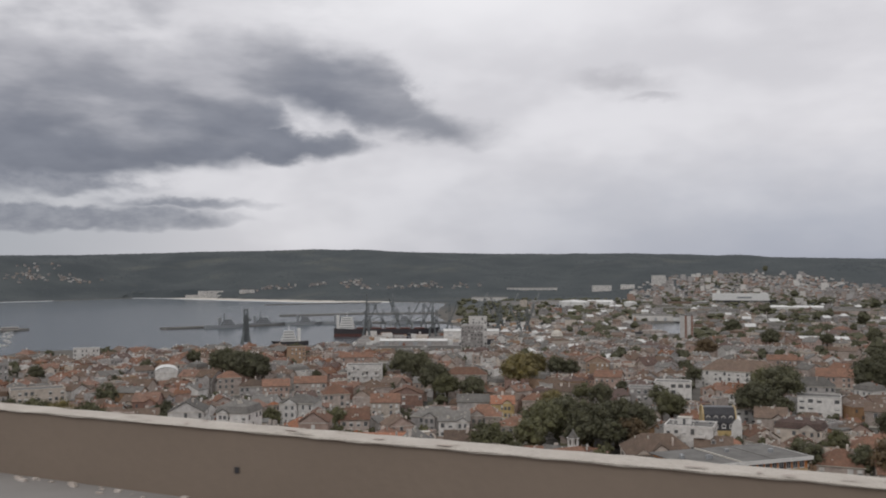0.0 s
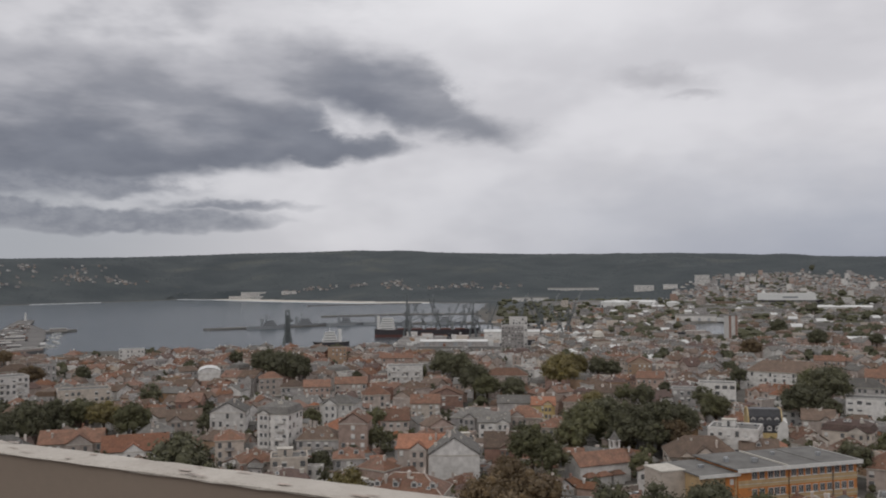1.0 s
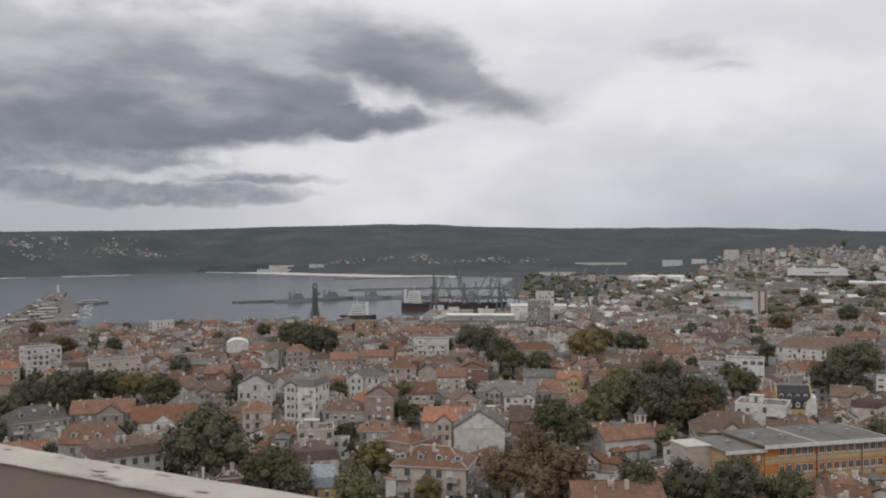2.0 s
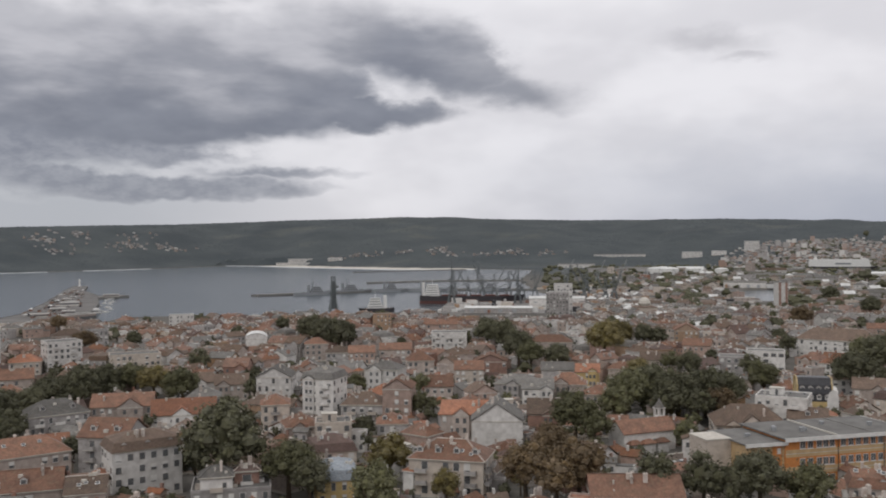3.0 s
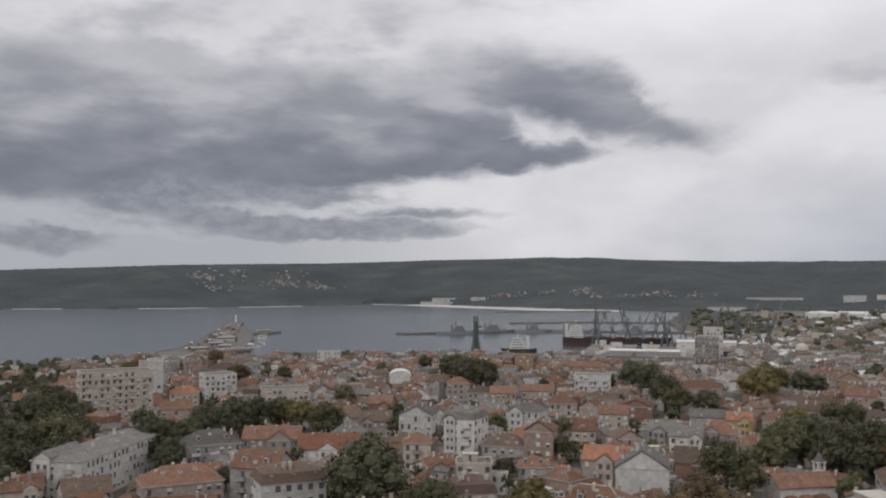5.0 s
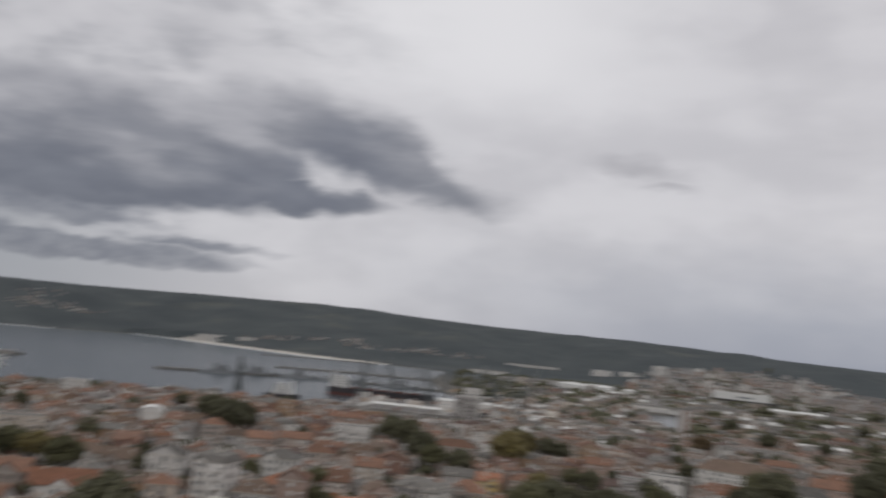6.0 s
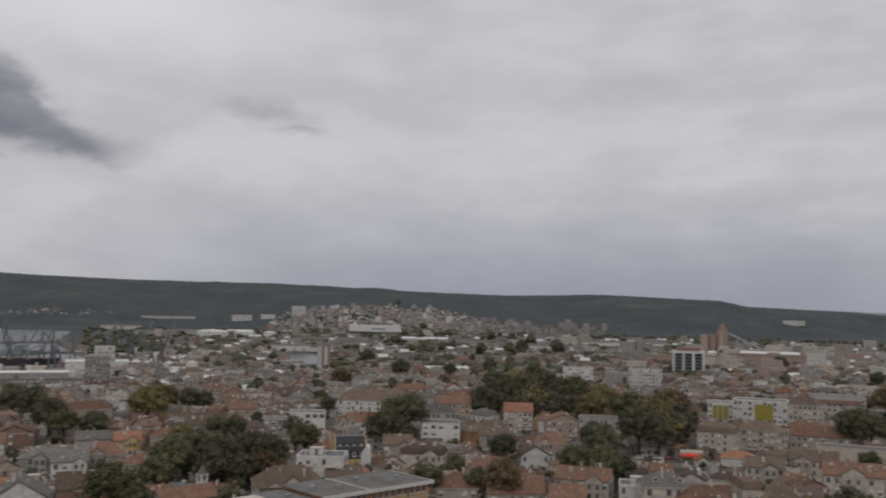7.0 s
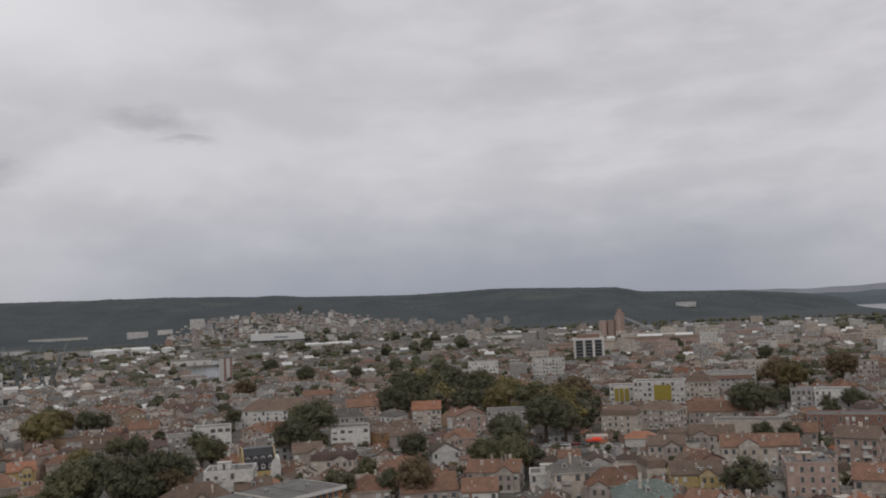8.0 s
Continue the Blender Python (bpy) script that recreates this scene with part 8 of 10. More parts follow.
def far_house(x, y, z, turn, w, d, floors, roof, walls, tiles):
    if 1000 < y < 1400 and 220 < x < 420 and ground_height(x, y) < 2.4:
        return      # open water of the inner basin
    # lowered or left out where it would cover a marked facade from the camera
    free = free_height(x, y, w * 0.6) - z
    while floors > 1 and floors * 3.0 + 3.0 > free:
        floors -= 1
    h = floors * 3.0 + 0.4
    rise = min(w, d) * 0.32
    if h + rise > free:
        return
    g = Geo()
    g.box(-w / 2, w / 2, -d / 2, d / 2, -3, h, FAR_WALLS.index(walls))
    wi = FAR_WALLS.index(walls)
    if roof in ("gable", "front"):
        p = [(-w / 2, -d / 2, h), (-w / 2, d / 2, h), (-w / 2, 0, h + rise)] if roof == "gable" else [(-w / 2, -d / 2, h), (w / 2, -d / 2, h), (0, -d / 2, h + rise)]
        g.face(p, wi)
        g.face([(-a, -b, c) for a, b, c in p], wi)
    rg, _ = roof_geo(roof, w, d, h, rise, 0.4)
    rg.m = [len(FAR_WALLS) + FAR_ROOFS.index(tiles) if k == 0 else wi for k in rg.m]
    g.add(rg, Matrix.Identity(4))
    q = (x * 3.7 + y * 1.3) % 1
    bits = random.Random(int(x * 31 + y * 17))
    near_enough = math.hypot(x, y) < 900 and w > 6.5
    if near_enough and roof in ("hip", "gable") and bits.random() < 0.55:
        cw, cx = w * bits.uniform(0.35, 0.5), w * bits.uniform(-0.25, 0.25)
        cg = Geo()
        cg.box(cx - cw / 2, cx + cw / 2, -d / 2 - 1.6, 0, -3, h, wi)
        cg.face([(cx - cw / 2, -d / 2 - 1.6, h), (cx + cw / 2, -d / 2 - 1.6, h), (cx, -d / 2 - 1.6, h + cw * 0.36)], wi)
        g.add(cg, Matrix.Identity(4))
        cr, _ = roof_geo("front", cw, d / 2 + 1.6, h, cw * 0.36, 0.3)
        cr.m = [len(FAR_WALLS) + FAR_ROOFS.index(tiles)] * len(cr.m)
        g.add(cr, Matrix.Translation((cx, -d / 4 - 0.8, 0)))
    if near_enough:
        for _ in range(bits.randint(4, 8)):
            bx, by, bs = bits.uniform(-0.42, 0.42) * w, bits.uniform(-0.45, 0.3) * d, bits.choice([0.2, 0.3, 0.4, 0.9])
            zt = h + (0 if roof == "flat" else rise * max(0.1, 1 - 2 * abs(by) / d) * 0.8)
            g.box(bx - bs, bx + bs, by - 0.35, by + 0.35, zt - 0.6, zt + bits.uniform(0.5, 1.5), FAR_WALLS.index(bits.choice(["white", "cream", "grey", "brick", "white"])))
    if roof != "flat":
        g.box(w * (q - 0.5) * 0.6, w * (q - 0.5) * 0.6 + 0.8, 0.5, 1.1, h, h + rise + 1.2, FAR_WALLS.index("white" if q < 0.4 else "brick"))
    if q > 0.45:
        g.box(w / 2, w / 2 + 4 + 2 * q, -d * 0.3, d * 0.35, -3, h * 0.72, wi)
        g.box(w / 2, w / 2 + 4.3 + 2 * q, -d * 0.33, d * 0.38, h * 0.72, h * 0.72 + 0.3, len(FAR_WALLS) + FAR_ROOFS.index("felt" if q < 0.7 else "brown"))
    n = max(2, int(w / 2.8))
    for k in range(floors if math.hypot(x, y) < 2400 else 0):
        for i in range(n):
            if bits.random() < 0.3:
                continue
            xx = -w / 2 + w * (i + bits.uniform(0.35, 0.65)) / n
            g.box(xx - 0.5, xx + 0.5, -d / 2 - 0.05, -d / 2 + 0.02, 1 + k * 3, 2.5 + k * 3, len(FAR_MATS) - 2)
    far_geo.add(g, pose(x, y, z, 0, 0, turn))


far_crowns = {"dark": Geo(), "olive": Geo()}


def far_tree(x, y, r, kind="dark"):
    if 1000 < y < 1400 and 220 < x < 420 and ground_height(x, y) < 2.4:
        return
    gz = ground_height(x, y)
    if bearing(x, y) < -33.5:
        r *= 0.72
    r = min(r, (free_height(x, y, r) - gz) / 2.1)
    if r < 1:
        return
    a = (SMALL_CROWNS if r > 4 and math.hypot(x, y) < 660 else FAR_CROWN)[int(x + y) % 3]
    far_crowns["olive" if kind in ("olive", "brown") else "dark"].add(a, pose(x, y, ground_height(x, y) + r * 1.1, 0, 0, x * 7) @ Matrix.Scale(r, 4))


def light_crown(seed):
    rnd = random.Random(seed)
    g = Geo()
    for c in range(7):
        a, e = c * 2.4, rnd.uniform(-0.5, 1.2)
        p = Vector((math.cos(a) * math.cos(e), math.sin(a) * math.cos(e), math.sin(e))) * 0.5
        m = Geo()
        m.tube(0, 0, [(-0.5, 0.2), (-0.05, 0.55), (0.5, 0.2)], 6)
        g.add(m, Matrix.Translation(p) @ Matrix.Scale(rnd.uniform(0.8, 1.1), 4))
        for _ in range(9):
            d = Vector((rnd.gauss(0, 1), rnd.gauss(0, 1), rnd.gauss(0.2, 1))).normalized()
            q, t = p + d * rnd.uniform(0.45, 0.6), d.orthogonal().normalized() * rnd.uniform(0.07, 0.14)
            u = (t.cross(d) + d * 0.2).normalized() * t.length
            g.face([q - t - u, q + t - u * 0.8, q + t * 0.9 + u, q - t + u])
    g.tube(0, 0, [(-1.3, 0.12), (-0.2, 0.08)], 5)
    return g


FAR_CROWN = [light_crown(s) for s in (61, 62, 63)]
far_tree(307.1, 626.3, 11.5, "dark")
far_tree(293.7, 583.7, 11.5, "green")
far_tree(309.0, 591.6, 11.5, "olive")
far_tree(313.6, 580.0, 10.2, "green")
far_tree(324.2, 569.5, 10.2, "olive")
far_tree(332.1, 567.3, 10.8, "dark")
far_tree(352.4, 578.5, 10.6, "green")
far_tree(333.5, 521.8, 11.5, "dark")
far_tree(256.8, 534.7, 11.5, "green")
far_tree(276.3, 542.8, 9.3, "dark")
far_tree(267.9, 504.4, 11.5, "dark")
far_tree(279.7, 514.0, 11.5, "dark")
far_tree(287.4, 507.5, 11.5, "dark")
far_tree(290.8, 489.1, 10.5, "green")
far_tree(316.4, 515.7, 9.2, "dark")
far_tree(312.8, 498.9, 8.4, "dark")
far_tree(241.7, 495.0, 9.6, "olive")
far_tree(243.0, 474.2, 10.1, "dark")
far_tree(248.9, 471.2, 10.1, "green")
far_tree(263.2, 484.1, 11.0, "olive")
far_tree(265.4, 461.9, 9.6, "dark")
far_tree(275.3, 463.3, 10.8, "dark")
far_tree(282.4, 458.9, 10.2, "dark")
far_tree(287.7, 457.9, 9.3, "green")
far_tree(304.7, 487.8, 11.5, "green")
far_tree(313.4, 484.7, 11.5, "green")
far_tree(303.4, 447.9, 11.5, "dark")
far_tree(318.9, 454.2, 10.7, "olive")
far_tree(319.6, 441.3, 10.4, "brown")
far_tree(336.0, 451.8, 10.8, "green")
far_tree(346.5, 453.7, 9.0, "green")
far_tree(281.8, 454.3, 8.3, "green")
far_tree(286.9, 439.2, 8.6, "brown")
far_tree(281.0, 419.2, 9.9, "brown")
far_tree(288.3, 416.6, 9.5, "olive")
far_tree(302.3, 421.2, 8.0, "dark")
far_tree(291.4, 392.2, 10.4, "olive")
far_tree(303.1, 390.7, 9.2, "dark")
far_tree(248.5, 397.2, 10.7, "olive")
far_tree(258.0, 398.1, 9.1, "olive")
far_tree(281.5, 413.6, 7.7, "green")
far_tree(277.2, 399.5, 7.4, "dark")
far_tree(276.6, 382.8, 9.1, "dark")
far_tree(277.7, 377.1, 9.0, "green")
far_tree(283.8, 370.2, 10.6, "dark")
far_tree(236.4, 375.9, 8.4, "brown")
far_tree(247.5, 385.4, 6.9, "brown")
far_tree(255.0, 377.9, 6.6, "brown")
far_tree(261.7, 373.5, 8.0, "dark")
far_tree(274.9, 378.8, 6.8, "dark")
far_tree(262.4, 353.4, 9.5, "olive")
far_tree(262.1, 338.3, 8.4, "green")
far_tree(191.5, 322.1, 3.7, "dark")
far_tree(195.6, 317.5, 5.0, "green")
far_tree(197.4, 309.0, 4.1, "dark")
far_tree(202.4, 308.2, 4.4, "dark")
far_tree(177.5, 297.6, 4.6, "dark")
far_tree(186.6, 301.5, 4.5, "dark")
far_tree(188.0, 293.6, 5.1, "dark")
far_tree(191.0, 291.5, 4.6, "green")
far_tree(31.1, 369.2, 7.1, "dark")
far_tree(41.4, 372.2, 6.4, "olive")
far_tree(47.8, 377.6, 6.8, "dark")
far_tree(57.4, 382.2, 5.7, "green")
far_tree(66.1, 372.7, 6.4, "olive")
far_tree(72.1, 375.8, 6.8, "dark")
far_tree(80.1, 374.2, 6.5, "olive")
far_tree(31.9, 362.7, 5.1, "olive")
far_tree(40.3, 351.9, 6.5, "dark")
far_tree(49.4, 362.8, 5.4, "olive")
far_tree(56.8, 371.9, 5.0, "dark")
far_tree(64.1, 362.6, 5.4, "dark")
far_tree(68.4, 362.0, 6.0, "green")
far_tree(74.2, 358.7, 5.4, "dark")
far_tree(35.3, 339.8, 4.5, "dark")
far_tree(43.7, 336.9, 5.0, "dark")
far_tree(51.9, 331.6, 4.7, "olive")
far_tree(61.3, 346.5, 4.7, "dark")
far_tree(64.3, 335.9, 5.7, "green")
far_tree(70.4, 332.6, 5.7, "dark")
far_tree(-217.0, 385.4, 8.5, "dark")
far_tree(-223.3, 406.9, 6.7, "green")
far_tree(-211.7, 411.1, 7.8, "dark")
far_tree(-204.0, 408.2, 7.3, "green")
far_tree(-195.4, 414.7, 7.3, "green")
far_tree(-213.6, 379.9, 5.9, "dark")
far_tree(-207.9, 378.6, 6.2, "green")
far_tree(-195.9, 378.2, 6.8, "green")
far_tree(-190.6, 378.5, 5.5, "dark")
far_tree(-174.5, 368.8, 7.4, "green")
far_tree(-190.2, 339.9, 6.7, "green")
far_tree(-189.0, 345.3, 7.1, "green")
far_tree(-176.1, 336.3, 7.4, "green")
far_tree(-176.6, 353.9, 5.6, "green")
far_tree(-170.4, 357.0, 5.6, "dark")
far_tree(1143.0, 3158.6, 11.5, "dark")
far_tree(931.9, 2363.9, 11.5, "dark")
far_tree(822.3, 1926.7, 11.5, "dark")
far_tree(538.4, 1490.3, 11.3, "dark")
far_tree(657.2, 1680.8, 11.5, "dark")
far_tree(611.2, 1411.8, 8.3, "dark")
far_tree(483.0, 1273.7, 7.2, "dark")
far_tree(502.5, 1274.9, 8.3, "dark")
far_tree(529.4, 1257.5, 9.4, "dark")
far_tree(818.9, 1688.6, 11.5, "dark")
far_tree(862.5, 1680.3, 11.5, "dark")
far_tree(835.4, 1545.3, 11.3, "dark")
far_tree(726.3, 1257.9, 11.5, "dark")
far_tree(555.1, 1178.1, 10.0, "dark")
far_tree(630.1, 1234.9, 9.6, "dark")
far_tree(614.0, 1162.0, 6.9, "dark")
far_tree(660.3, 1180.1, 7.1, "dark")
far_tree(453.5, 942.4, 6.9, "dark")
far_tree(497.8, 974.1, 6.4, "dark")
far_tree(537.1, 982.7, 5.8, "dark")
far_tree(526.9, 933.4, 5.5, "dark")
far_tree(163.7, 504.5, 7.0, "dark")
far_tree(173.9, 509.6, 6.7, "dark")
far_tree(189.9, 512.3, 6.0, "green")
far_tree(194.9, 497.6, 6.2, "green")
far_tree(156.2, 475.0, 5.4, "green")
far_tree(154.1, 450.4, 6.2, "dark")
far_tree(176.8, 467.7, 5.1, "dark")
far_tree(178.1, 443.4, 4.5, "green")
far_tree(142.0, 445.6, 4.4, "dark")
far_tree(147.0, 429.3, 5.5, "green")
far_tree(152.8, 422.8, 4.5, "dark")
far_tree(161.2, 402.4, 4.9, "dark")
far_tree(-327.9, 364.9, 11.5, "dark")
far_tree(-303.9, 354.0, 11.5, "dark")
far_tree(-303.7, 367.3, 11.5, "dark")
far_tree(-297.6, 367.2, 11.5, "dark")
far_tree(-301.3, 389.9, 11.5, "dark")
far_tree(-269.9, 358.3, 11.5, "dark")
far_tree(-302.4, 336.0, 8.7, "dark")
far_tree(-283.8, 328.4, 9.7, "dark")
far_tree(-284.2, 344.1, 10.1, "green")
far_tree(-261.1, 329.4, 11.5, "dark")
far_tree(-255.6, 333.5, 10.1, "dark")
far_tree(-248.5, 338.9, 10.1, "dark")
far_tree(-265.2, 293.9, 10.4, "dark")
far_tree(-270.8, 310.1, 8.5, "dark")
far_tree(-252.9, 301.9, 10.4, "dark")
far_tree(-243.1, 307.1, 8.6, "green")
far_tree(-246.3, 322.6, 9.0, "dark")
far_tree(-242.3, 325.5, 7.6, "green")
far_tree(-240.6, 269.5, 9.3, "green")
far_tree(-238.4, 277.0, 9.5, "green")
far_tree(-242.3, 289.2, 7.3, "dark")
far_tree(-243.8, 301.0, 7.0, "dark")
far_tree(-221.6, 285.3, 7.8, "green")
far_tree(-210.6, 281.2, 8.4, "green")
far_tree(-227.1, 254.4, 9.0, "dark")
far_tree(-231.6, 266.2, 6.8, "dark")
far_tree(-225.9, 268.7, 8.1, "dark")
far_tree(-209.1, 261.5, 7.1, "dark")
far_tree(-207.7, 278.1, 7.2, "dark")

STREETS = [(30 + 38 * k / 12, 255 + 26 * k / 12) for k in range(13)] + [(202 + 61 * k / 12, 362 - 29 * k / 12) for k in range(13)]


for (r, x, y, az), sd in zip(SPOTS, SD):
    w, d = TOWN.uniform(8, 14), TOWN.uniform(8, 12)
    if sd < 9 or not clear(x, y, math.hypot(w, d) * 0.38):
        continue
    # seaside park: trees only
    if az < -33 and x < -150 and TOWN.random() < (0.9 if az < -37.5 else 0.3):
        far_tree(x, y, TOWN.uniform(4, 7))
        continue
    if r > 880 and az > 6 and TOWN.random() < 0.42:
        if TOWN.random() < 0.4:
            far_tree(x, y, TOWN.uniform(3, 6))
        continue
    port = (y > 800 and x > -200 and az < 9) or (r > 950 and az < 30)
    if port and TOWN.random() < 0.6:
        continue
    walls, tiles = TOWN.choice(PALETTE), TOWN.choice(TILES)
    roof = TOWN.choice(["hip", "hip", "gable", "gable", "gable", "front", "mansard", "flat"])
    floors = TOWN.choice([1, 2, 2, 2, 2, 3])
    if az < -22 and r > 470:
        floors = min(floors, 2)
    # greyer walls and roofs further out stand in for distance haze
    if r > 560 and az > -2:
        walls, tiles = TOWN.choice(["grey", "white", "beige", "pink", "beige", "cream", "grey"]), TOWN.choice(["brown", "grey", "brown", "terracotta", "grey", "dark", "brown"])
    if roof == "flat" or TOWN.random() < (0.4 if r > 640 else 0.2):
        roof, tiles, floors = "flat", "felt", max(2, floors)
    turn = 14 + TOWN.choice([0, 0, 90, 180, 270]) + TOWN.uniform(-7, 7)
    if TOWN.random() < (0.34 if r > 640 and az > 4 else 0.13):
        far_tree(x, y, TOWN.uniform(3, 5))
        continue
    PLAN.append((x, y, 5.6))
    far_house(x, y, ground_height(x, y), -az + TOWN.choice([-55, -35, -18, 20, 38, 62, 118, 150]) + TOWN.uniform(-12, 12), w, d, floors, roof, walls, tiles)

# sheds, porches and shrubs that crowd the yards between the houses
lower_geo, far_geo = far_geo, Geo()
YARD = random.Random(71)
for i_ in range(-64, 64):
    for j_ in range(9, 62):
        x, y = i_ * 7.2 + YARD.uniform(-2.4, 2.4), j_ * 7.2 + YARD.uniform(-2.4, 2.4)
        r, az = math.hypot(x, y), bearing(x, y)
        if not (120 < r < 440 and -40 < az < 60) or (az < -36 and r > 200):
            continue
        rad = YARD.uniform(2.0, 3.4)
        if any(math.hypot(x - a, y - b) < rad + c * 0.72 for a, b, c in PLAN) or any(math.hypot(x - a, y - b) < rad * 0.6 + c * 0.7 for a, b, c in GREEN):
            continue
        if any(math.hypot(x - a, y - b) < 6 for a, b in STREETS):
            continue
        if YARD.random() < 0.36:
            far_tree(x, y, YARD.uniform(1.2, 2.4))
            continue
        PLAN.append((x, y, rad * 0.8))
        far_house(x, y, ground_height(x, y), YARD.choice([-8, 14, 60, 104]) + YARD.uniform(-8, 8), rad * 1.9, rad * YARD.uniform(1.2, 1.9), YARD.choice([1, 1, 1, 2]), YARD.choice(["gable", "hip", "flat", "front"]), YARD.choice(["white", "grey", "beige", "cream", "pink"]), YARD.choice(["terracotta", "brown", "terracotta", "grey", "felt", "dark", "orange"]))
yard_geo, far_geo = far_geo, lower_geo
tagged(new("yard_outbuildings", yard_geo.mesh("yard_outbuildings", FAR_MATS)), "small tiled sheds and annexes crowding the yards", "sheds", kind="stuff")
tagged(new("lower_town_trees", far_crowns["dark"].mesh("lower_town_trees", [LEAVES["dark"]])), "dark green trees between the lower town roofs", "trees", kind="stuff")
tagged(new("autumn_trees", far_crowns["olive"].mesh("autumn_trees", [LEAVES["olive"]])), "olive and yellowing trees of the town park", "trees", kind="stuff")
tagged(new("lower_town_houses", far_geo.mesh("lower_town_houses", FAR_MATS)), "dense low houses with tiled roofs toward the port", "houses", kind="stuff")


# ---------------------------------------------------------------- far districts, sheds and woods


def settlement(name, label, n, az0, az1, r0, r1, seed, tall=0.1, size=1.0, palette=("white", "cream", "beige", "white", "grey"), tiles=("brown", "grey", "white", "grey")):
    global far_geo
    far_geo = Geo()
    rnd = random.Random(seed)
    for _ in range(n):
        az, r = math.radians(az0 + (az1 - az0) * rnd.betavariate(1.7, 1.7)), r0 + (r1 - r0) * rnd.betavariate(1.5, 1.8)
        x, y = r * math.sin(az), r * math.cos(az)
        z = ground_height(x, y)
        if z < 1.2 or (name == "hill_suburb_houses" and r > min(2740 + 82 * (math.degrees(az) - az0), 3440 - 80 * max(0, math.degrees(az) - 19)) + rnd.uniform(-120, 60)):
            continue
        big = rnd.random() < tall
        far_house(x, y, z, -math.degrees(az) + rnd.uniform(-35, 35), (rnd.uniform(14, 24) if big else rnd.uniform(8, 13)) * size, rnd.uniform(8, 12) * size, rnd.randint(4, 7) if big else rnd.randint(1, 3) if size > 0.9 else rnd.choice([1, 1, 2]), "flat" if big else rnd.choice(["hip", "gable", "front", "flat"]), rnd.choice(palette), "felt" if big else rnd.choice(tiles))
    tagged(new(name, far_geo.mesh(name, FAR_MATS)), label, "houses", kind="stuff")


# mostly grey palettes put the low contrast of haze into the house colours
settlement("hill_suburb_houses", "pale houses crowded on the far hillside", 2100, 11.0, 28, 2380, 3430, 41, 0.03, 0.7, ("grey", "grey", "pink", "grey", "white", "white"), ("grey", "felt", "brown", "grey", "terracotta", "grey"))
settlement("ridge_suburb_houses", "pale apartment rows along the far slope", 430, 21.5, 33.5, 2500, 2900, 42, 0.10, 0.75, ("grey", "grey", "beige", "grey"), ("grey", "felt", "brown"))


def hamlets(name, label, groups, seed):
    """Villas in loose clusters: how many, bearing and half width, distance and half depth."""
    global far_geo
    far_geo = Geo()
    rnd = random.Random(seed)
    for n, az0, daz, r0, dr in groups:
        for _ in range(n):
            az, r = math.radians(az0 + rnd.gauss(0, daz * 0.55)), r0 + rnd.gauss(0, dr * 0.6)
            x, y = r * math.sin(az), r * math.cos(az)
            z = ground_height(x, y)
            # villa colours are dulled to grey to paint in the haze
            if z > 1.2:
                far_house(x, y, z + 1.0, -math.degrees(az) + rnd.choice([-30, -10, 15, 60]), rnd.uniform(4.5, 9), rnd.uniform(4, 6), rnd.choice([1, 1, 2]), rnd.choice(["hip", "gable", "flat"]), rnd.choice(["white", "grey", "grey", "beige", "grey"]), rnd.choice(["grey", "grey", "felt", "brown"]))
    tagged(new(name, far_geo.mesh(name, FAR_MATS)), label, "houses", kind="stuff")


hamlets("headland_houses", "pale villas clustered among woods on the headland", [(24, -29.9, 1.0, 3332, 70), (18, -28.0, 1.1, 3520, 70), (24, -25.0, 1.0, 3392, 60), (26, -22.9, 1.1, 3397, 40), (12, -28.8, 0.9, 3157, 30), (12, -24.6, 1.4, 3550, 60), (12, -27, 3.5, 3450, 150)], 43)
hamlets("beach_village_houses", "white village houses behind the far beach", [(16, -10.8, 1.5, 3150, 30), (10, -12.2, 0.8, 3120, 20), (24, -5.4, 1.0, 3100, 80), (12, -8.0, 0.7, 3137, 35), (14, -3.1, 1.3, 3030, 40), (18, -1.0, 1.0, 3050, 50), (8, 1.5, 1.5, 3050, 60)], 45)
settlement("plain_houses", "low houses and works on the plain", 480, 22, 58, 1050, 2300, 46, 0.08, 1.0, ("beige", "white", "grey", "grey", "cream"), ("grey", "brown", "felt", "white"))
settlement("port_side_houses", "low works buildings beside the port", 260, 4, 26, 1100, 2250, 47, 0.03, 1.0, ("grey", "white", "grey", "cream", "beige"), ("grey", "brown", "felt", "white"))
settlement("quayside_sheds", "low sheds and stores behind the cargo quay", 150, 2.5, 13, 690, 1150, 49, 0.0, 0.9, ("beige", "white", "grey", "cream"), ("grey", "brown", "felt", "white"))
settlement("upper_town_houses", "mixed roofs of the western town", 300, 34, 60, 950, 1700, 48, 0.18, 1.0, ("beige", "pink", "grey", "cream", "white"))


def shed(az, r, w, d, h, turn, walls="grey", roof="white", label="long white-roofed warehouse on the plain"):
    a = math.radians(az)
    x, y = r * math.sin(a), r * math.cos(a)
    root = thing("warehouse", pose(x, y, max(ground_height(x, y), 1.5), 0, 0, -az + turn), label, "warehouse", "warehouses of the port")
    g = wall_geo("gable", w, d, h, d * 0.12)
    part("wall", g, [WALLS[walls], TRIM], root)
    rg, _ = roof_geo("gable", w, d, h, d * 0.12, 0.5)
    part("roof", rg, [ROOFS[roof]], root)
    for i in range(max(1, int(w / 14))):
        q = Geo()
        q.box(-2, 2, -d / 2 - 0.12, -d / 2, 0, min(4.5, h - 0.6))
        part("gate", q, METAL, root, at=Matrix.Translation((-w / 2 + 7 + i * 14, 0, 0)))
    return root


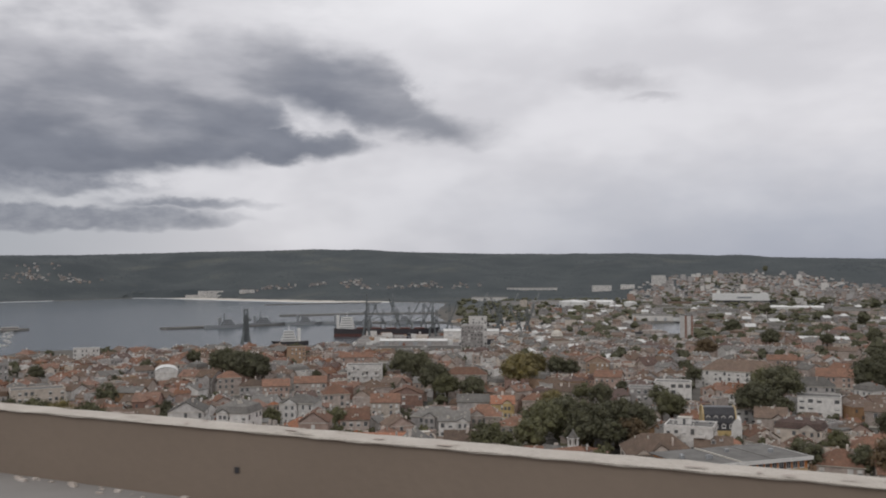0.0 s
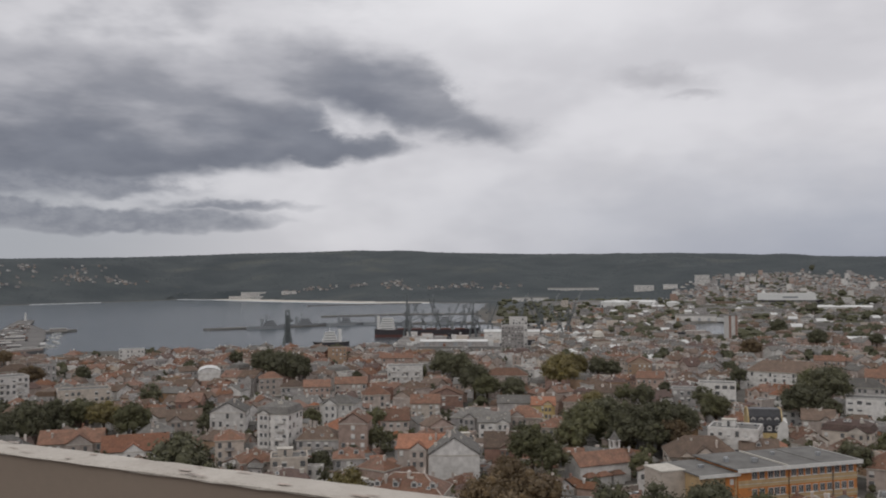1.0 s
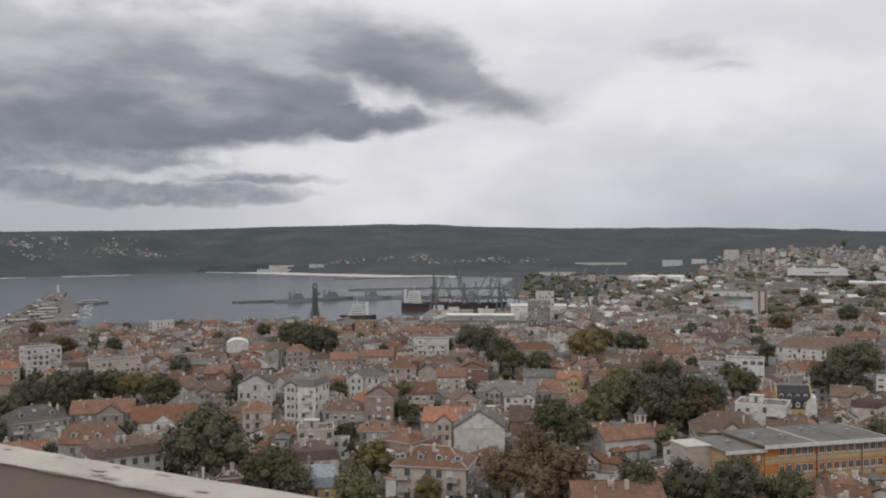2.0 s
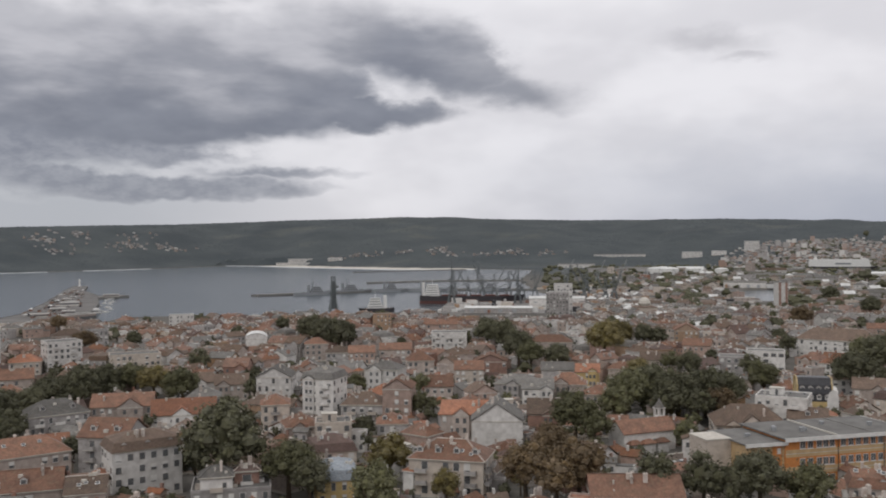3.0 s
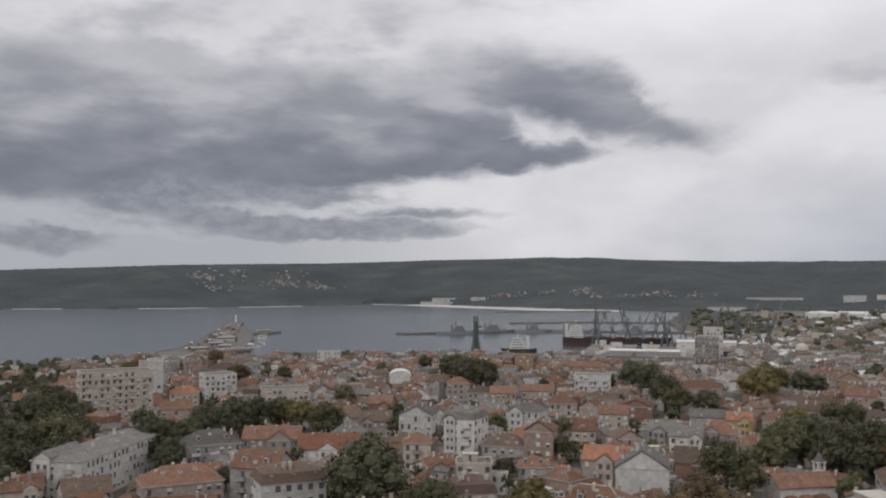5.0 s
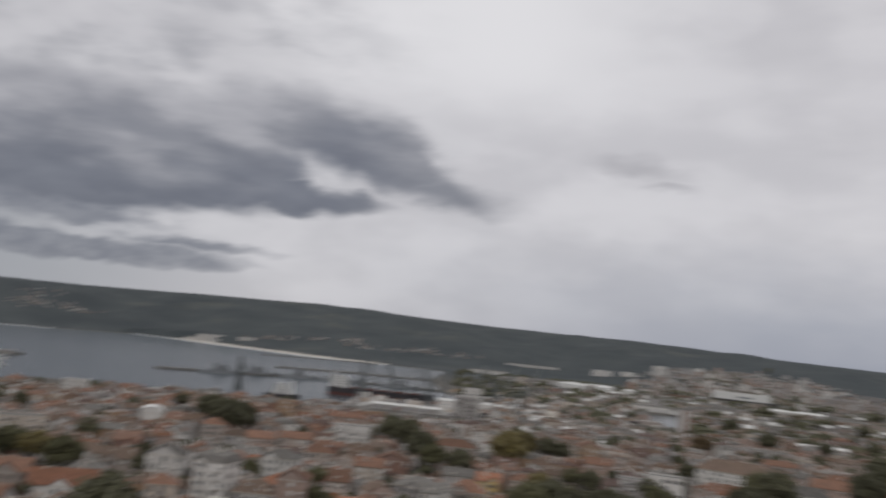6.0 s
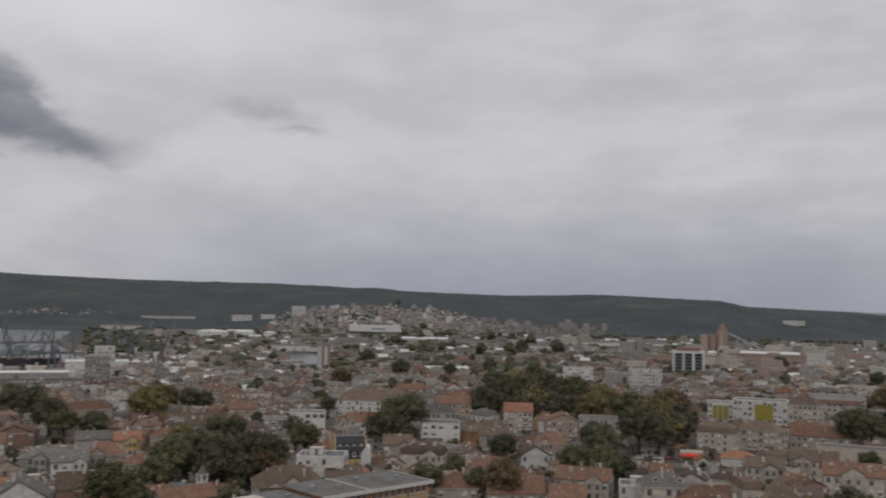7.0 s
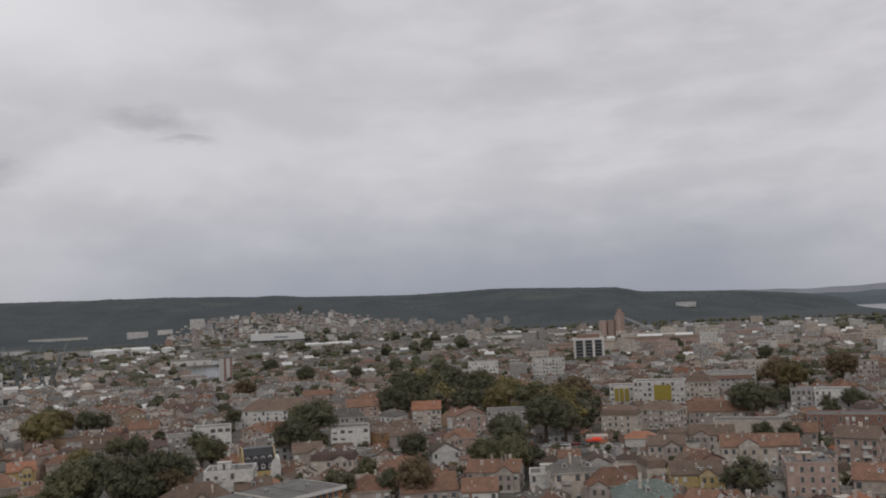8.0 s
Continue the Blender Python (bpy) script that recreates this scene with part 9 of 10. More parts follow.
def low_sheds():
    """Long low stores, goods yards and works halls of the plain, too far off to tell apart."""
    global far_geo
    far_geo = Geo()
    rnd = random.Random(77)
    for _ in range(150):
        az, r = rnd.uniform(13, 46), rnd.uniform(1050, 2250)
        x, y = r * math.sin(radians(az)), r * math.cos(radians(az))
        z = ground_height(x, y)
        if z > 1.2:
            far_house(x, y, z, -az + rnd.choice([-4, 0, 3, 6]), rnd.uniform(22, 60), rnd.uniform(9, 16), rnd.choice([1, 1, 2]), rnd.choice(["gable", "flat", "flat"]), rnd.choice(["grey", "white", "beige", "grey"]), rnd.choice(["grey", "white", "felt", "felt", "brown"]))
    tagged(new("plain_sheds", far_geo.mesh("plain_sheds", FAR_MATS)), "long low stores and works halls on the plain", "sheds", kind="stuff")


low_sheds()


def port_clutter():
    """Stacked containers, lorries and bulk heaps on the quays and goods yards."""
    rnd = random.Random(5)
    g = Geo()
    pal = [WALLS["white"], WALLS["grey"], WALLS["brick"], WALLS["cream"], WALLS["beige"], WALLS["dark"], ROOFS["white"], WALLS["ochre"]]
    for _ in range(900):
        if rnd.random() < 0.5:
            x, y = rnd.uniform(-88, 200), rnd.uniform(868, 1340)
        else:
            az, r = radians(rnd.uniform(4, 20)), rnd.uniform(1000, 2000)
            x, y = r * math.sin(az), r * math.cos(az)
        z = ground_height(x, y)
        on_quay = -92 < x < 62 and 866 < y < 1032
        if z < 1.6 and not on_quay:
            continue
        z = 2.9 if on_quay else z
        b = Geo()
        l, w, h = rnd.choice([6, 12, 12]), 2.4, rnd.choice([2.6, 2.6, 5.2])
        b.box(-l / 2, l / 2, -w / 2, w / 2, -0.5, h, rnd.randrange(len(pal)))
        g.add(b, pose(x, y, z, 0, 0, rnd.choice([0, 4, 90, -12])))
    tagged(new("port_goods", g.mesh("port_goods", pal)), "stacked containers and goods across the port yards", "containers", kind="stuff")


port_clutter()


def tank(az, r, rad, h):
    a = math.radians(az)
    x, y = r * math.sin(a), r * math.cos(a)
    root = thing("storage_tank", pose(x, y, ground_height(x, y)), "white round storage tank with a shallow domed roof", "storage tank", "white storage tanks")
    g = Geo()
    g.tube(0, 0, [(-1, rad), (h, rad), (h + 0.2, rad + 0.2), (h + 0.5, rad + 0.2)], 28)
    part("shell", g, SHIP_WHITE, root)
    g = Geo()
    g.tube(0, 0, [(h + 0.5, rad), (h + rad * 0.16, rad * 0.6), (h + rad * 0.22, rad * 0.1)], 28)
    part("lid", g, ROOFS["white"], root)
    g = Geo()
    g.beam((rad * 0.7, -rad * 0.75, 0), (rad * 0.2, -rad * 1.02, h), 0.8)
    part("stair", g, METAL, root)


for az_, r_, rad_ in ((7.95, 2010, 19), (8.75, 1990, 20), (10.3, 2010, 21), (11.85, 1980, 14), (8.35, 2090, 15)):
    tank(az_, r_, rad_, 11)
for row in ((5.0, 2080, 90, 20, 9, 0), (6.6, 2150, 70, 20, 9, 0), (10.0, 2180, 60, 18, 9, 0), (15.5, 1720, 110, 24, 8, 4), (13.2, 1400, 60, 18, 8, 0), (16.8, 1500, 70, 20, 8, 0),
            (21.5, 1800, 100, 26, 9, 0), (24.0, 1650, 90, 22, 9, 6), (28.2, 1400, 80, 20, 8, 4), (30.2, 1550, 110, 24, 9, 0), (34.0, 1750, 160, 26, 11, 2), (46.0, 1560, 90, 20, 10, 0),
            (26.4, 1150, 60, 20, 8, 0), (20.2, 1020, 46, 18, 7, -6), (22.8, 930, 52, 18, 7, 6), (3.0, 2500, 100, 22, 9, 0), (5.7, 2960, 165, 16, 6, 0), (50.5, 1650, 90, 24, 9, 0)):
    shed(*row, roof=TOWN.choice(["white", "grey", "grey", "felt"]), walls=TOWN.choice(["white", "grey", "beige"]))
shed(37.6, 1180, 86, 20, 13, 0, "pink", "brown", "long tan warehouse beside the grain silo")
shed(43.2, 1260, 120, 22, 14, 0, "pink", "brown", "long tan brick works hall beside the grain silo")
shed(-1.9, 886, 66, 14, 4.6, -4, "grey", "white", "long low white shed on the cargo quay")
shed(1.8, 985, 60, 18, 8, 0, "white", "white", "white-walled shed on the cargo quay")
shed(42.8, 1380, 80, 24, 13, 0, "white", "white", "long bright white factory hall")


def hill_block(az, r, w, d, floors, walls, label):
    a = math.radians(az)
    x, y = r * math.sin(a), r * math.cos(a)
    house(x, y, -az, w, d, floors, "flat", walls, "felt", label=label)


hill_block(13.6, 2900, 44, 18, 10, "white", "large white tower block on the far hillside")
hill_block(10.1, 2920, 62, 18, 6, "white", "stepped white block at the hill's foot")
hill_block(11.7, 2880, 44, 16, 4, "white", "white block at the hill's foot")
hill_block(-14.9, 3120, 132, 20, 5, "white", "long white hotel behind the far beach")
hill_block(-14.6, 3150, 84, 20, 8, "white", "stepped upper wing of the white beach hotel")
hill_block(-12.4, 3080, 50, 18, 3, "white", "low white annex of the beach hotel")
hill_block(44.2, 3350, 70, 20, 5, "white", "white block alone on the distant ridge foot")
hill_block(45.5, 1450, 44, 16, 7, "cream", "cream block with upright white piers")


BUILT = [(13.5, 24.5, 2350, 3750), (22, 33.5, 2500, 3000), (-31, -22, 3120, 3600), (-14, 3, 2950, 3200)]


def woods():
    """Loose tree crowns that break up the wooded slopes."""
    rnd = np.random.default_rng(9)
    v, f, m = [], [], []
    n = 30000
    az = np.radians(rnd.uniform(-50, 60, n))
    rr = rnd.uniform(2350, 4850, n)
    x, y = rr * np.sin(az), rr * np.cos(az)
    z = lie(x, y)
    for px, py, pz, k in zip(x, y, z, rnd.uniform(0.6, 1.3, n)):
        if pz < 4:
            continue
        q_, w_ = math.degrees(math.atan2(px, py)), math.hypot(px, py)
        if any(a0 < q_ < a1 and r0 < w_ < r1 for a0, a1, r0, r1 in BUILT) and k < 0.8:
            continue
        b = len(v)
        for i in range(5):
            v.append((px + 8 * k * math.cos(i * 1.2566 + k * 9), py + 8 * k * math.sin(i * 1.2566 + k * 9), pz - 3))
        v.append((px, py, pz + 2.2 * k))
        for i in range(5):
            f.append((b + i, b + (i + 1) % 5, b + 5))
    me = bpy.data.meshes.new("hill_woods")
    me.from_pydata(v, [], f)
    me.polygons.foreach_set("use_smooth", [True] * len(f))
    # crown colours are greyed and blued to paint in distance haze
    me.materials.append(material("hazy_woodland_crowns", (0.091, 0.102, 0.102), (0.054, 0.064, 0.069), 0.9, 0.0028, 0.02, 0.0, spread=0.5, spec=0.1))
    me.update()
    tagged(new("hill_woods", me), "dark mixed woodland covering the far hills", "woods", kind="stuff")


def scrub():
    """Dark tree clumps between the works and far houses of the plain."""
    rnd = random.Random(31)
    g = Geo()
    base = Geo()
    for c in range(7):
        a = c * 2.4
        m = Geo()
        m.tube(0, 0, [(-0.5, 0.5), (0.2, 1.0), (0.9, 0.35)], 5)
        base.add(m, Matrix.Translation((math.cos(a) * 0.2 * math.sqrt(c), math.sin(a) * 0.2 * math.sqrt(c), 0.5 + 0.3 * math.sin(c * 5.0))) @ Matrix.Scale(0.55, 4))
    for k in range(2150):
        az, r = (rnd.uniform(1, 60), rnd.uniform(900, 2600)) if k < 1800 else (rnd.uniform(14, 27), rnd.uniform(2350, 3300))
        if k >= 1800 and r > min(2480 + 150 * (az - 12.6), 3250 - 150 * max(0, az - 18)):
            continue
        if az < 9 and r < 1250 or (11.4 < az < 15.6 and 900 < r < 1380):
            continue
        x, y = r * math.sin(math.radians(az)), r * math.cos(math.radians(az))
        z = ground_height(x, y)
        if z < 1.3:
            continue
        s = rnd.uniform(4, 9)
        g.add(base, Matrix.Translation((x, y, z)) @ Matrix.Rotation(rnd.uniform(0, 6), 4, "Z") @ Matrix.Diagonal((s * rnd.uniform(1, 2.2), s, s * 0.9, 1)))
    tagged(new("plain_trees", g.mesh("plain_trees", [LEAVES["dark"]])), "dark tree clumps across the industrial plain", "trees", kind="stuff")


woods()
scrub()


def far_ridge():
    """Hills beyond the lake, at the edge of sight; distance haze is painted into their colours."""
    g = Geo()
    pts = []
    for i in range(121):
        az = 36 + 34 * i / 120
        h = 70 + 4950 * math.tan(radians(0.27 + 0.05 * math.sin(az * 0.7) + 0.02 * math.sin(az * 2.3))) * min(1, (az - 36) / 5)
        a = radians(az)
        pts.append([(r_ * math.sin(a), r_ * math.cos(a), z_) for r_, z_ in ((4780, -3), (4850, h * 0.55), (4930, h), (4985, h * 0.9))])
    for p, q in zip(pts, pts[1:]):
        for k in range(3):
            g.face([p[k], p[k + 1], q[k + 1], q[k]])
    near_pts = []
    for i in range(61):
        az = 47.5 + 22 * i / 60
        a, h = radians(az), (66 + 5 * math.sin(az * 0.8) + 2 * math.sin(az * 2.9)) * min(1, (az - 47.5) / 3)
        near_pts.append([(r_ * math.sin(a), r_ * math.cos(a), z_) for r_, z_ in ((4660, -3), (4690, h * 0.6), (4740, h), (4775, h * 0.9))])
    lower = Geo()
    for p, q in zip(near_pts, near_pts[1:]):
        for k in range(3):
            lower.face([p[k], p[k + 1], q[k + 1], q[k]])
    lm = material("hazy_shore_hills", (0.135, 0.155, 0.175), (0.105, 0.122, 0.14), 0.95, 0.004, 0.03, 0.0, spec=0.05)
    tagged(new("backdrop", lower.mesh("backdrop", [lm], True)), "wooded shore behind the lake, blue-grey with painted haze", "hills", kind="structure")
    m = material("hazy_far_hills", (0.27, 0.285, 0.31), (0.22, 0.235, 0.26), 0.95, 0.004, 0.03, 0.0, spec=0.05)
    tagged(new("backdrop", g.mesh("backdrop", [m], True)), "hills beyond the lake in painted pale blue haze", "hills", kind="structure")


far_ridge()


def road(name, pts, width, label):
    """An asphalt street laid on the ground with a kerb and pavement on both sides."""
    g = Geo()
    fine = []
    for (ax, ay), (bx, by) in zip(pts, pts[1:]):
        n = max(2, int(math.hypot(bx - ax, by - ay) / 8))
        fine += [(ax + (bx - ax) * i / n, ay + (by - ay) * i / n) for i in range(n)]
    fine.append(pts[-1])
    for (ax, ay), (bx, by) in zip(fine, fine[1:]):
        l = math.hypot(bx - ax, by - ay)
        nx, ny = -(by - ay) / l, (bx - ax) / l
        za, zb = ground_height(ax, ay) + 0.3, ground_height(bx, by) + 0.3
        for o0, o1, up, mi in ((-width / 2, width / 2, 0, 0), (-width / 2 - 2, -width / 2, 0.14, 1), (width / 2, width / 2 + 2, 0.14, 1)):
            g.face([(ax + nx * o0, ay + ny * o0, za + up), (ax + nx * o1, ay + ny * o1, za + up), (bx + nx * o1, by + ny * o1, zb + up), (bx + nx * o0, by + ny * o0, zb + up)][::-1], mi)
        for o in (-width / 2, width / 2):
            g.face([(ax + nx * o, ay + ny * o, za), (bx + nx * o, by + ny * o, zb), (bx + nx * o, by + ny * o, zb + 0.14), (ax + nx * o, ay + ny * o, za + 0.14)], 1)
    asphalt = material("asphalt", (0.075, 0.073, 0.07), (0.045, 0.044, 0.043), 0.9, 0.2, 4.0, 0.2)
    tagged(new(name, g.mesh(name, [asphalt, CONCRETE])), label, "road", kind="structure")


road("road_1", [(30, 255), (44, 267), (68, 281)], 8, "grey asphalt street beside the church")
road("road_2", [(202, 362), (238, 342), (263, 333)], 8, "grey asphalt street below the park")
PARKED = [((30, 255), (44, 267), 6), ((44, 267), (68, 281), 7), ((202, 362), (238, 342), 9), ((238, 342), (263, 333), 6)]


def car_meshes():
    out = {}
    for key, col in (("white", (0.75, 0.75, 0.74)), ("silver", (0.42, 0.43, 0.44)), ("dark", (0.03, 0.032, 0.036)), ("red", (0.35, 0.03, 0.025))):
        paint = material("car_paint_" + key, col, tuple(v * 0.85 for v in col), 0.25, 0.5, 3.0, 0.0, spec=0.5)
        b = Geo()
        b.hull8([(-2.1, -0.85, 0.3), (2.1, -0.85, 0.3), (2.1, 0.85, 0.3), (-2.1, 0.85, 0.3), (-2.05, -0.82, 0.85), (2.05, -0.8, 0.75), (2.05, 0.8, 0.75), (-2.05, 0.82, 0.85)])
        c = Geo()
        c.hull8([(-1.7, -0.75, 0.82), (0.95, -0.75, 0.8), (0.95, 0.75, 0.8), (-1.7, 0.75, 0.82), (-1.2, -0.62, 1.4), (0.25, -0.62, 1.4), (0.25, 0.62, 1.4), (-1.2, 0.62, 1.4)])
        t = Geo()
        t.box(-1.2, 0.25, -0.63, 0.63, 1.4, 1.44)
        out[key] = (b.mesh("body", [paint]), c.mesh("window_band", [GLASS]), t.mesh("roof", [paint]))
    w = Geo()
    w.tube(0, 0, [(-0.1, 0.3), (0.1, 0.3)], 12)
    return out, w.mesh("wheel", [WALLS["dark"]])


def boundary_wall(ax, ay, bx, by, h):
    l = math.hypot(bx - ax, by - ay)
    root = thing("boundary_wall", pose(ax, ay, ground_height(ax, ay), 0, 0, math.degrees(math.atan2(by - ay, bx - ax))), "pale rendered boundary wall with stone coping along the street", "wall")
    g = Geo()
    g.box(0, l, -0.2, 0.2, -1, h)
    part("wall", g, WALLS["beige"], root)
    g = Geo()
    g.box(-0.1, l + 0.1, -0.3, 0.3, h, h + 0.16)
    part("coping", g, TRIM, root)
    for i in range(int(l / 5) + 1):
        p = Geo()
        p.box(i * 5 - 0.3, i * 5 + 0.3, -0.32, 0.32, -1, h + 0.4)
        part("pier", p, WALLS["beige"], root)


boundary_wall(36, 268, 66, 287, 2.2)

CARS, WHEEL = car_meshes()


def car(x, y, turn, key):
    words = {"white": "small white hatchback", "silver": "silver saloon", "dark": "dark saloon", "red": "dark red hatchback"}
    root = thing("car", pose(x, y, ground_height(x, y) + 0.32, 0, 0, turn), words[key] + " parked along the street", "car", "cars parked in the street")
    for name_, me_ in zip(("body", "window_band", "roof"), CARS[key]):
        part(name_, me_, None, root)
    for sx in (-1.3, 1.3):
        for sy in (-0.8, 0.8):
            part("wheel", WHEEL, None, root, at=Matrix.Translation((sx, sy, 0.3)) @ Matrix.Rotation(math.pi / 2, 4, "X"))


CR2 = random.Random(12)
for (ax_, ay_), (bx_, by_), n_ in PARKED:
    turn_ = math.degrees(math.atan2(by_ - ay_, bx_ - ax_))
    for i_ in range(n_):
        if CR2.random() < 0.75:
            k_ = (i_ + 0.5) / n_
            car(ax_ + (bx_ - ax_) * k_, ay_ + (by_ - ay_) * k_, turn_ + CR2.choice([0, 180]), CR2.choice(["white", "silver", "dark", "white", "red"]))

# ---------------------------------------------------------------- the port: cranes and ships


def lattice(g, a, b, wa, wb, n, t):
    """A four-sided trussed boom from a to b."""
    a, b = Vector(a), Vector(b)
    d = (b - a).normalized()
    s = d.cross(Vector((0, 1, 0)))
    s = s.normalized() if s.length > 0.05 else Vector((1, 0, 0))
    u = s.cross(d).normalized()
    prev = None
    for i in range(n + 1):
        k = i / n
        c, w = a.lerp(b, k), wa + (wb - wa) * k
        ring = [c + s * w / 2 * p + u * w / 2 * q for p, q in ((-1, -1), (1, -1), (1, 1), (-1, 1))]
        if prev:
            for j in range(4):
                g.beam(prev[j], ring[j], t)
                g.beam(prev[j], ring[(j + 1) % 4], t * 0.7)
        prev = ring


def crane(x, y, turn, swing, h=22, jib=30, lift=55, pale=False, label="", heavy=1.0):
    mat = STEEL_PALE if pale else STEEL
    root = thing("harbour_crane", pose(x, y, max(ground_height(x, y), 2.0) if ground_height(x, y) > 0 else 2.4, 0, 0, turn), label or "dark steel portal crane with a lattice jib on the quay", "harbour crane", "cranes of the port")
    for sx in (-4, 4):
        for sy in (-4, 4):
            g = Geo()
            g.beam((sx, sy, -0.5), (sx * 0.55, sy * 0.55, 11), 1.0 * heavy)
            part("portal_leg", g, mat, root)
    g = Geo()
    g.box(-3, 3, -3, 3, 10.6, 11.8)
    part("portal_deck", g, mat, root)
    g = Geo()
    lattice(g, (0, 0, 11.8), (0, 0, 11.8 + h), 3.2 * heavy, 2.0 * heavy, 6, 0.45 * heavy)
    if heavy > 1:
        g.box(-1.5, 1.5, -1.5, 1.5, 2.0, 11.8 + h * 0.75)
    mast = part("mast", g, mat, root)
    c, s = math.cos(radians(swing)), math.sin(radians(swing))
    g = Geo()
    g.box(-1.6, 1.6, -1.6, 1.6, 12.2, 15.0)
    g.box(-1.3, 1.3, -1.66, -1.6, 13.2, 14.6, 1)
    part("cabin", g, [mat, GLASS], root)
    g = Geo()
    e = radians(lift)
    tip = (jib * math.cos(e) * c, jib * math.cos(e) * s, 15 + jib * math.sin(e))
    lattice(g, (1.5 * c, 1.5 * s, 15), tip, 1.8, 0.7, 8, 0.35)
    jb = part("jib", g, mat, root)
    g = Geo()
    g.beam((0, 0, 11.8 + h), tip, 0.22)
    g.beam(tip, (tip[0], tip[1], 6), 0.12)
    part("cable", g, mat, jb)
    g = Geo()
    g.box(-4.5 * c - 1.2, -4.5 * c + 1.2, -4.5 * s - 1.2, -4.5 * s + 1.2, 11.8 + h * 0.5, 11.8 + h * 0.5 + 2)
    g.beam((0, 0, 11.8 + h * 0.62), (-4.5 * c, -4.5 * s, 11.8 + h * 0.62), 0.8)
    part("counterweight", g, mat, root)


CR = random.Random(8)
crane(-200, 905, 20, 150, 24, 20, 84, heavy=1.6)
for x_, y_, sw_, lf_ in ((-92, 1096, 20, 62), (-74, 1096, 160, 58), (-56, 1096, 200, 66), (-42, 1096, 10, 60), (-24, 1096, 30, 64), (-8, 1096, 170, 52), (8, 1096, 20, 66), (-86, 1000, 100, 82), (-12, 1010, 90, 80), (40, 985, 60, 66), (62, 1010, 200, 60), (84, 990, 150, 58), (98, 1040, 20, 64), (74, 1150, 200, 60), (-95, 1700, 90, 50)):
    crane(x_, y_, CR.uniform(-10, 10), sw_, CR.uniform(15, 24), CR.uniform(22, 34), lf_)
for x_, y_, sw_ in ((112, 1480, 30), (150, 1490, 40), (64, 1560, 20)):
    crane(x_, y_, 0, sw_, 14, 30, 58, True, "pale steel dockside crane leaning over the sheds")


def hull_geo(length, beam, depth, draught, bow=0.22, stern=0.1):
    """A ship's hull along x, bow at +x, split at the waterline paint."""
    g = Geo()
    n = 22
    rows = []
    for i in range(n + 1):
        k = i / n
        half = beam / 2 * min(1, (k / stern) ** 0.5 * 0.35 + 0.65 if k < stern else 1) * (1 if k < 1 - bow else max(0.03, 1 - ((k - 1 + bow) / bow) ** 1.8))
        sheer = depth + (depth * 0.18 * ((k - 0.8) / 0.2) ** 2 if k > 0.8 else 0) + (depth * 0.06 if k < 0.1 else 0)
        x = -length / 2 + length * k
        flare = 1.0 if k < 1 - bow else 0.7
        rows.append([(x, half * flare, -draught), (x, half * (flare + 1) / 2, depth * 0.38), (x + (2.5 * k if k > 0.8 else 0), half, sheer)])
    for a, b in zip(rows, rows[1:]):
        for s in (1, -1):
            for j in (0, 1):
                p = [(q[0], q[1] * s, q[2]) for q in (a[j], b[j], b[j + 1], a[j + 1])]
                g.face(p[::-1] if s > 0 else p, j)
        g.face([(a[2][0], -a[2][1], a[2][2] - 0.4), (b[2][0], -b[2][1], b[2][2] - 0.4), (b[2][0], b[2][1], b[2][2] - 0.4), (a[2][0], a[2][1], a[2][2] - 0.4)], 2)
    a = rows[0]
    g.face([(a[0][0], a[0][1], a[0][2]), (a[1][0], a[1][1], a[1][2]), (a[2][0], a[2][1], a[2][2]), (a[2][0], -a[2][1], a[2][2]), (a[1][0], -a[1][1], a[1][2]), (a[0][0], -a[0][1], a[0][2])], 1)
    return g


def superstructure(root, x, w, l, z, decks, mat=None, funnel=None, taper=0.93):
    mat = mat or SHIP_WHITE
    g = Geo()
    for k in range(decks):
        s = taper ** k
        g.box(x - l / 2 * s, x + l / 2 * s, -w / 2 * s, w / 2 * s, z + k * 2.7, z + k * 2.7 + 2.6)
    house_ = part("deckhouse", g, mat, root)
    for k in range(decks):
        s = taper ** k
        b = Geo()
        b.box(x - l / 2 * s - 0.06, x + l / 2 * s + 0.06, -w / 2 * s * 0.9, w / 2 * s * 0.9, z + k * 2.7 + 1.2, z + k * 2.7 + 1.9)
        b.box(x - l / 2 * s * 0.85, x + l / 2 * s * 0.85, -w / 2 * s - 0.06, w / 2 * s + 0.06, z + k * 2.7 + 1.2, z + k * 2.7 + 1.9)
        part("window_band", b, GLASS, house_)
    if funnel:
        f = Geo()
        f.box(x - l / 2 - 4, x - l / 2 - 0.8, -1.8, 1.8, z, z + decks * 2.7 + 2.5)
        part("funnel", f, funnel, root)
    m = Geo()
    m.tube(x, 0, [(z + decks * 2.7, 0.3), (z + decks * 2.7 + 7, 0.12)], 6)
    m.beam((x, -2, z + decks * 2.7 + 4), (x, 2, z + decks * 2.7 + 4), 0.2)
    part("mast", m, mat, house_)


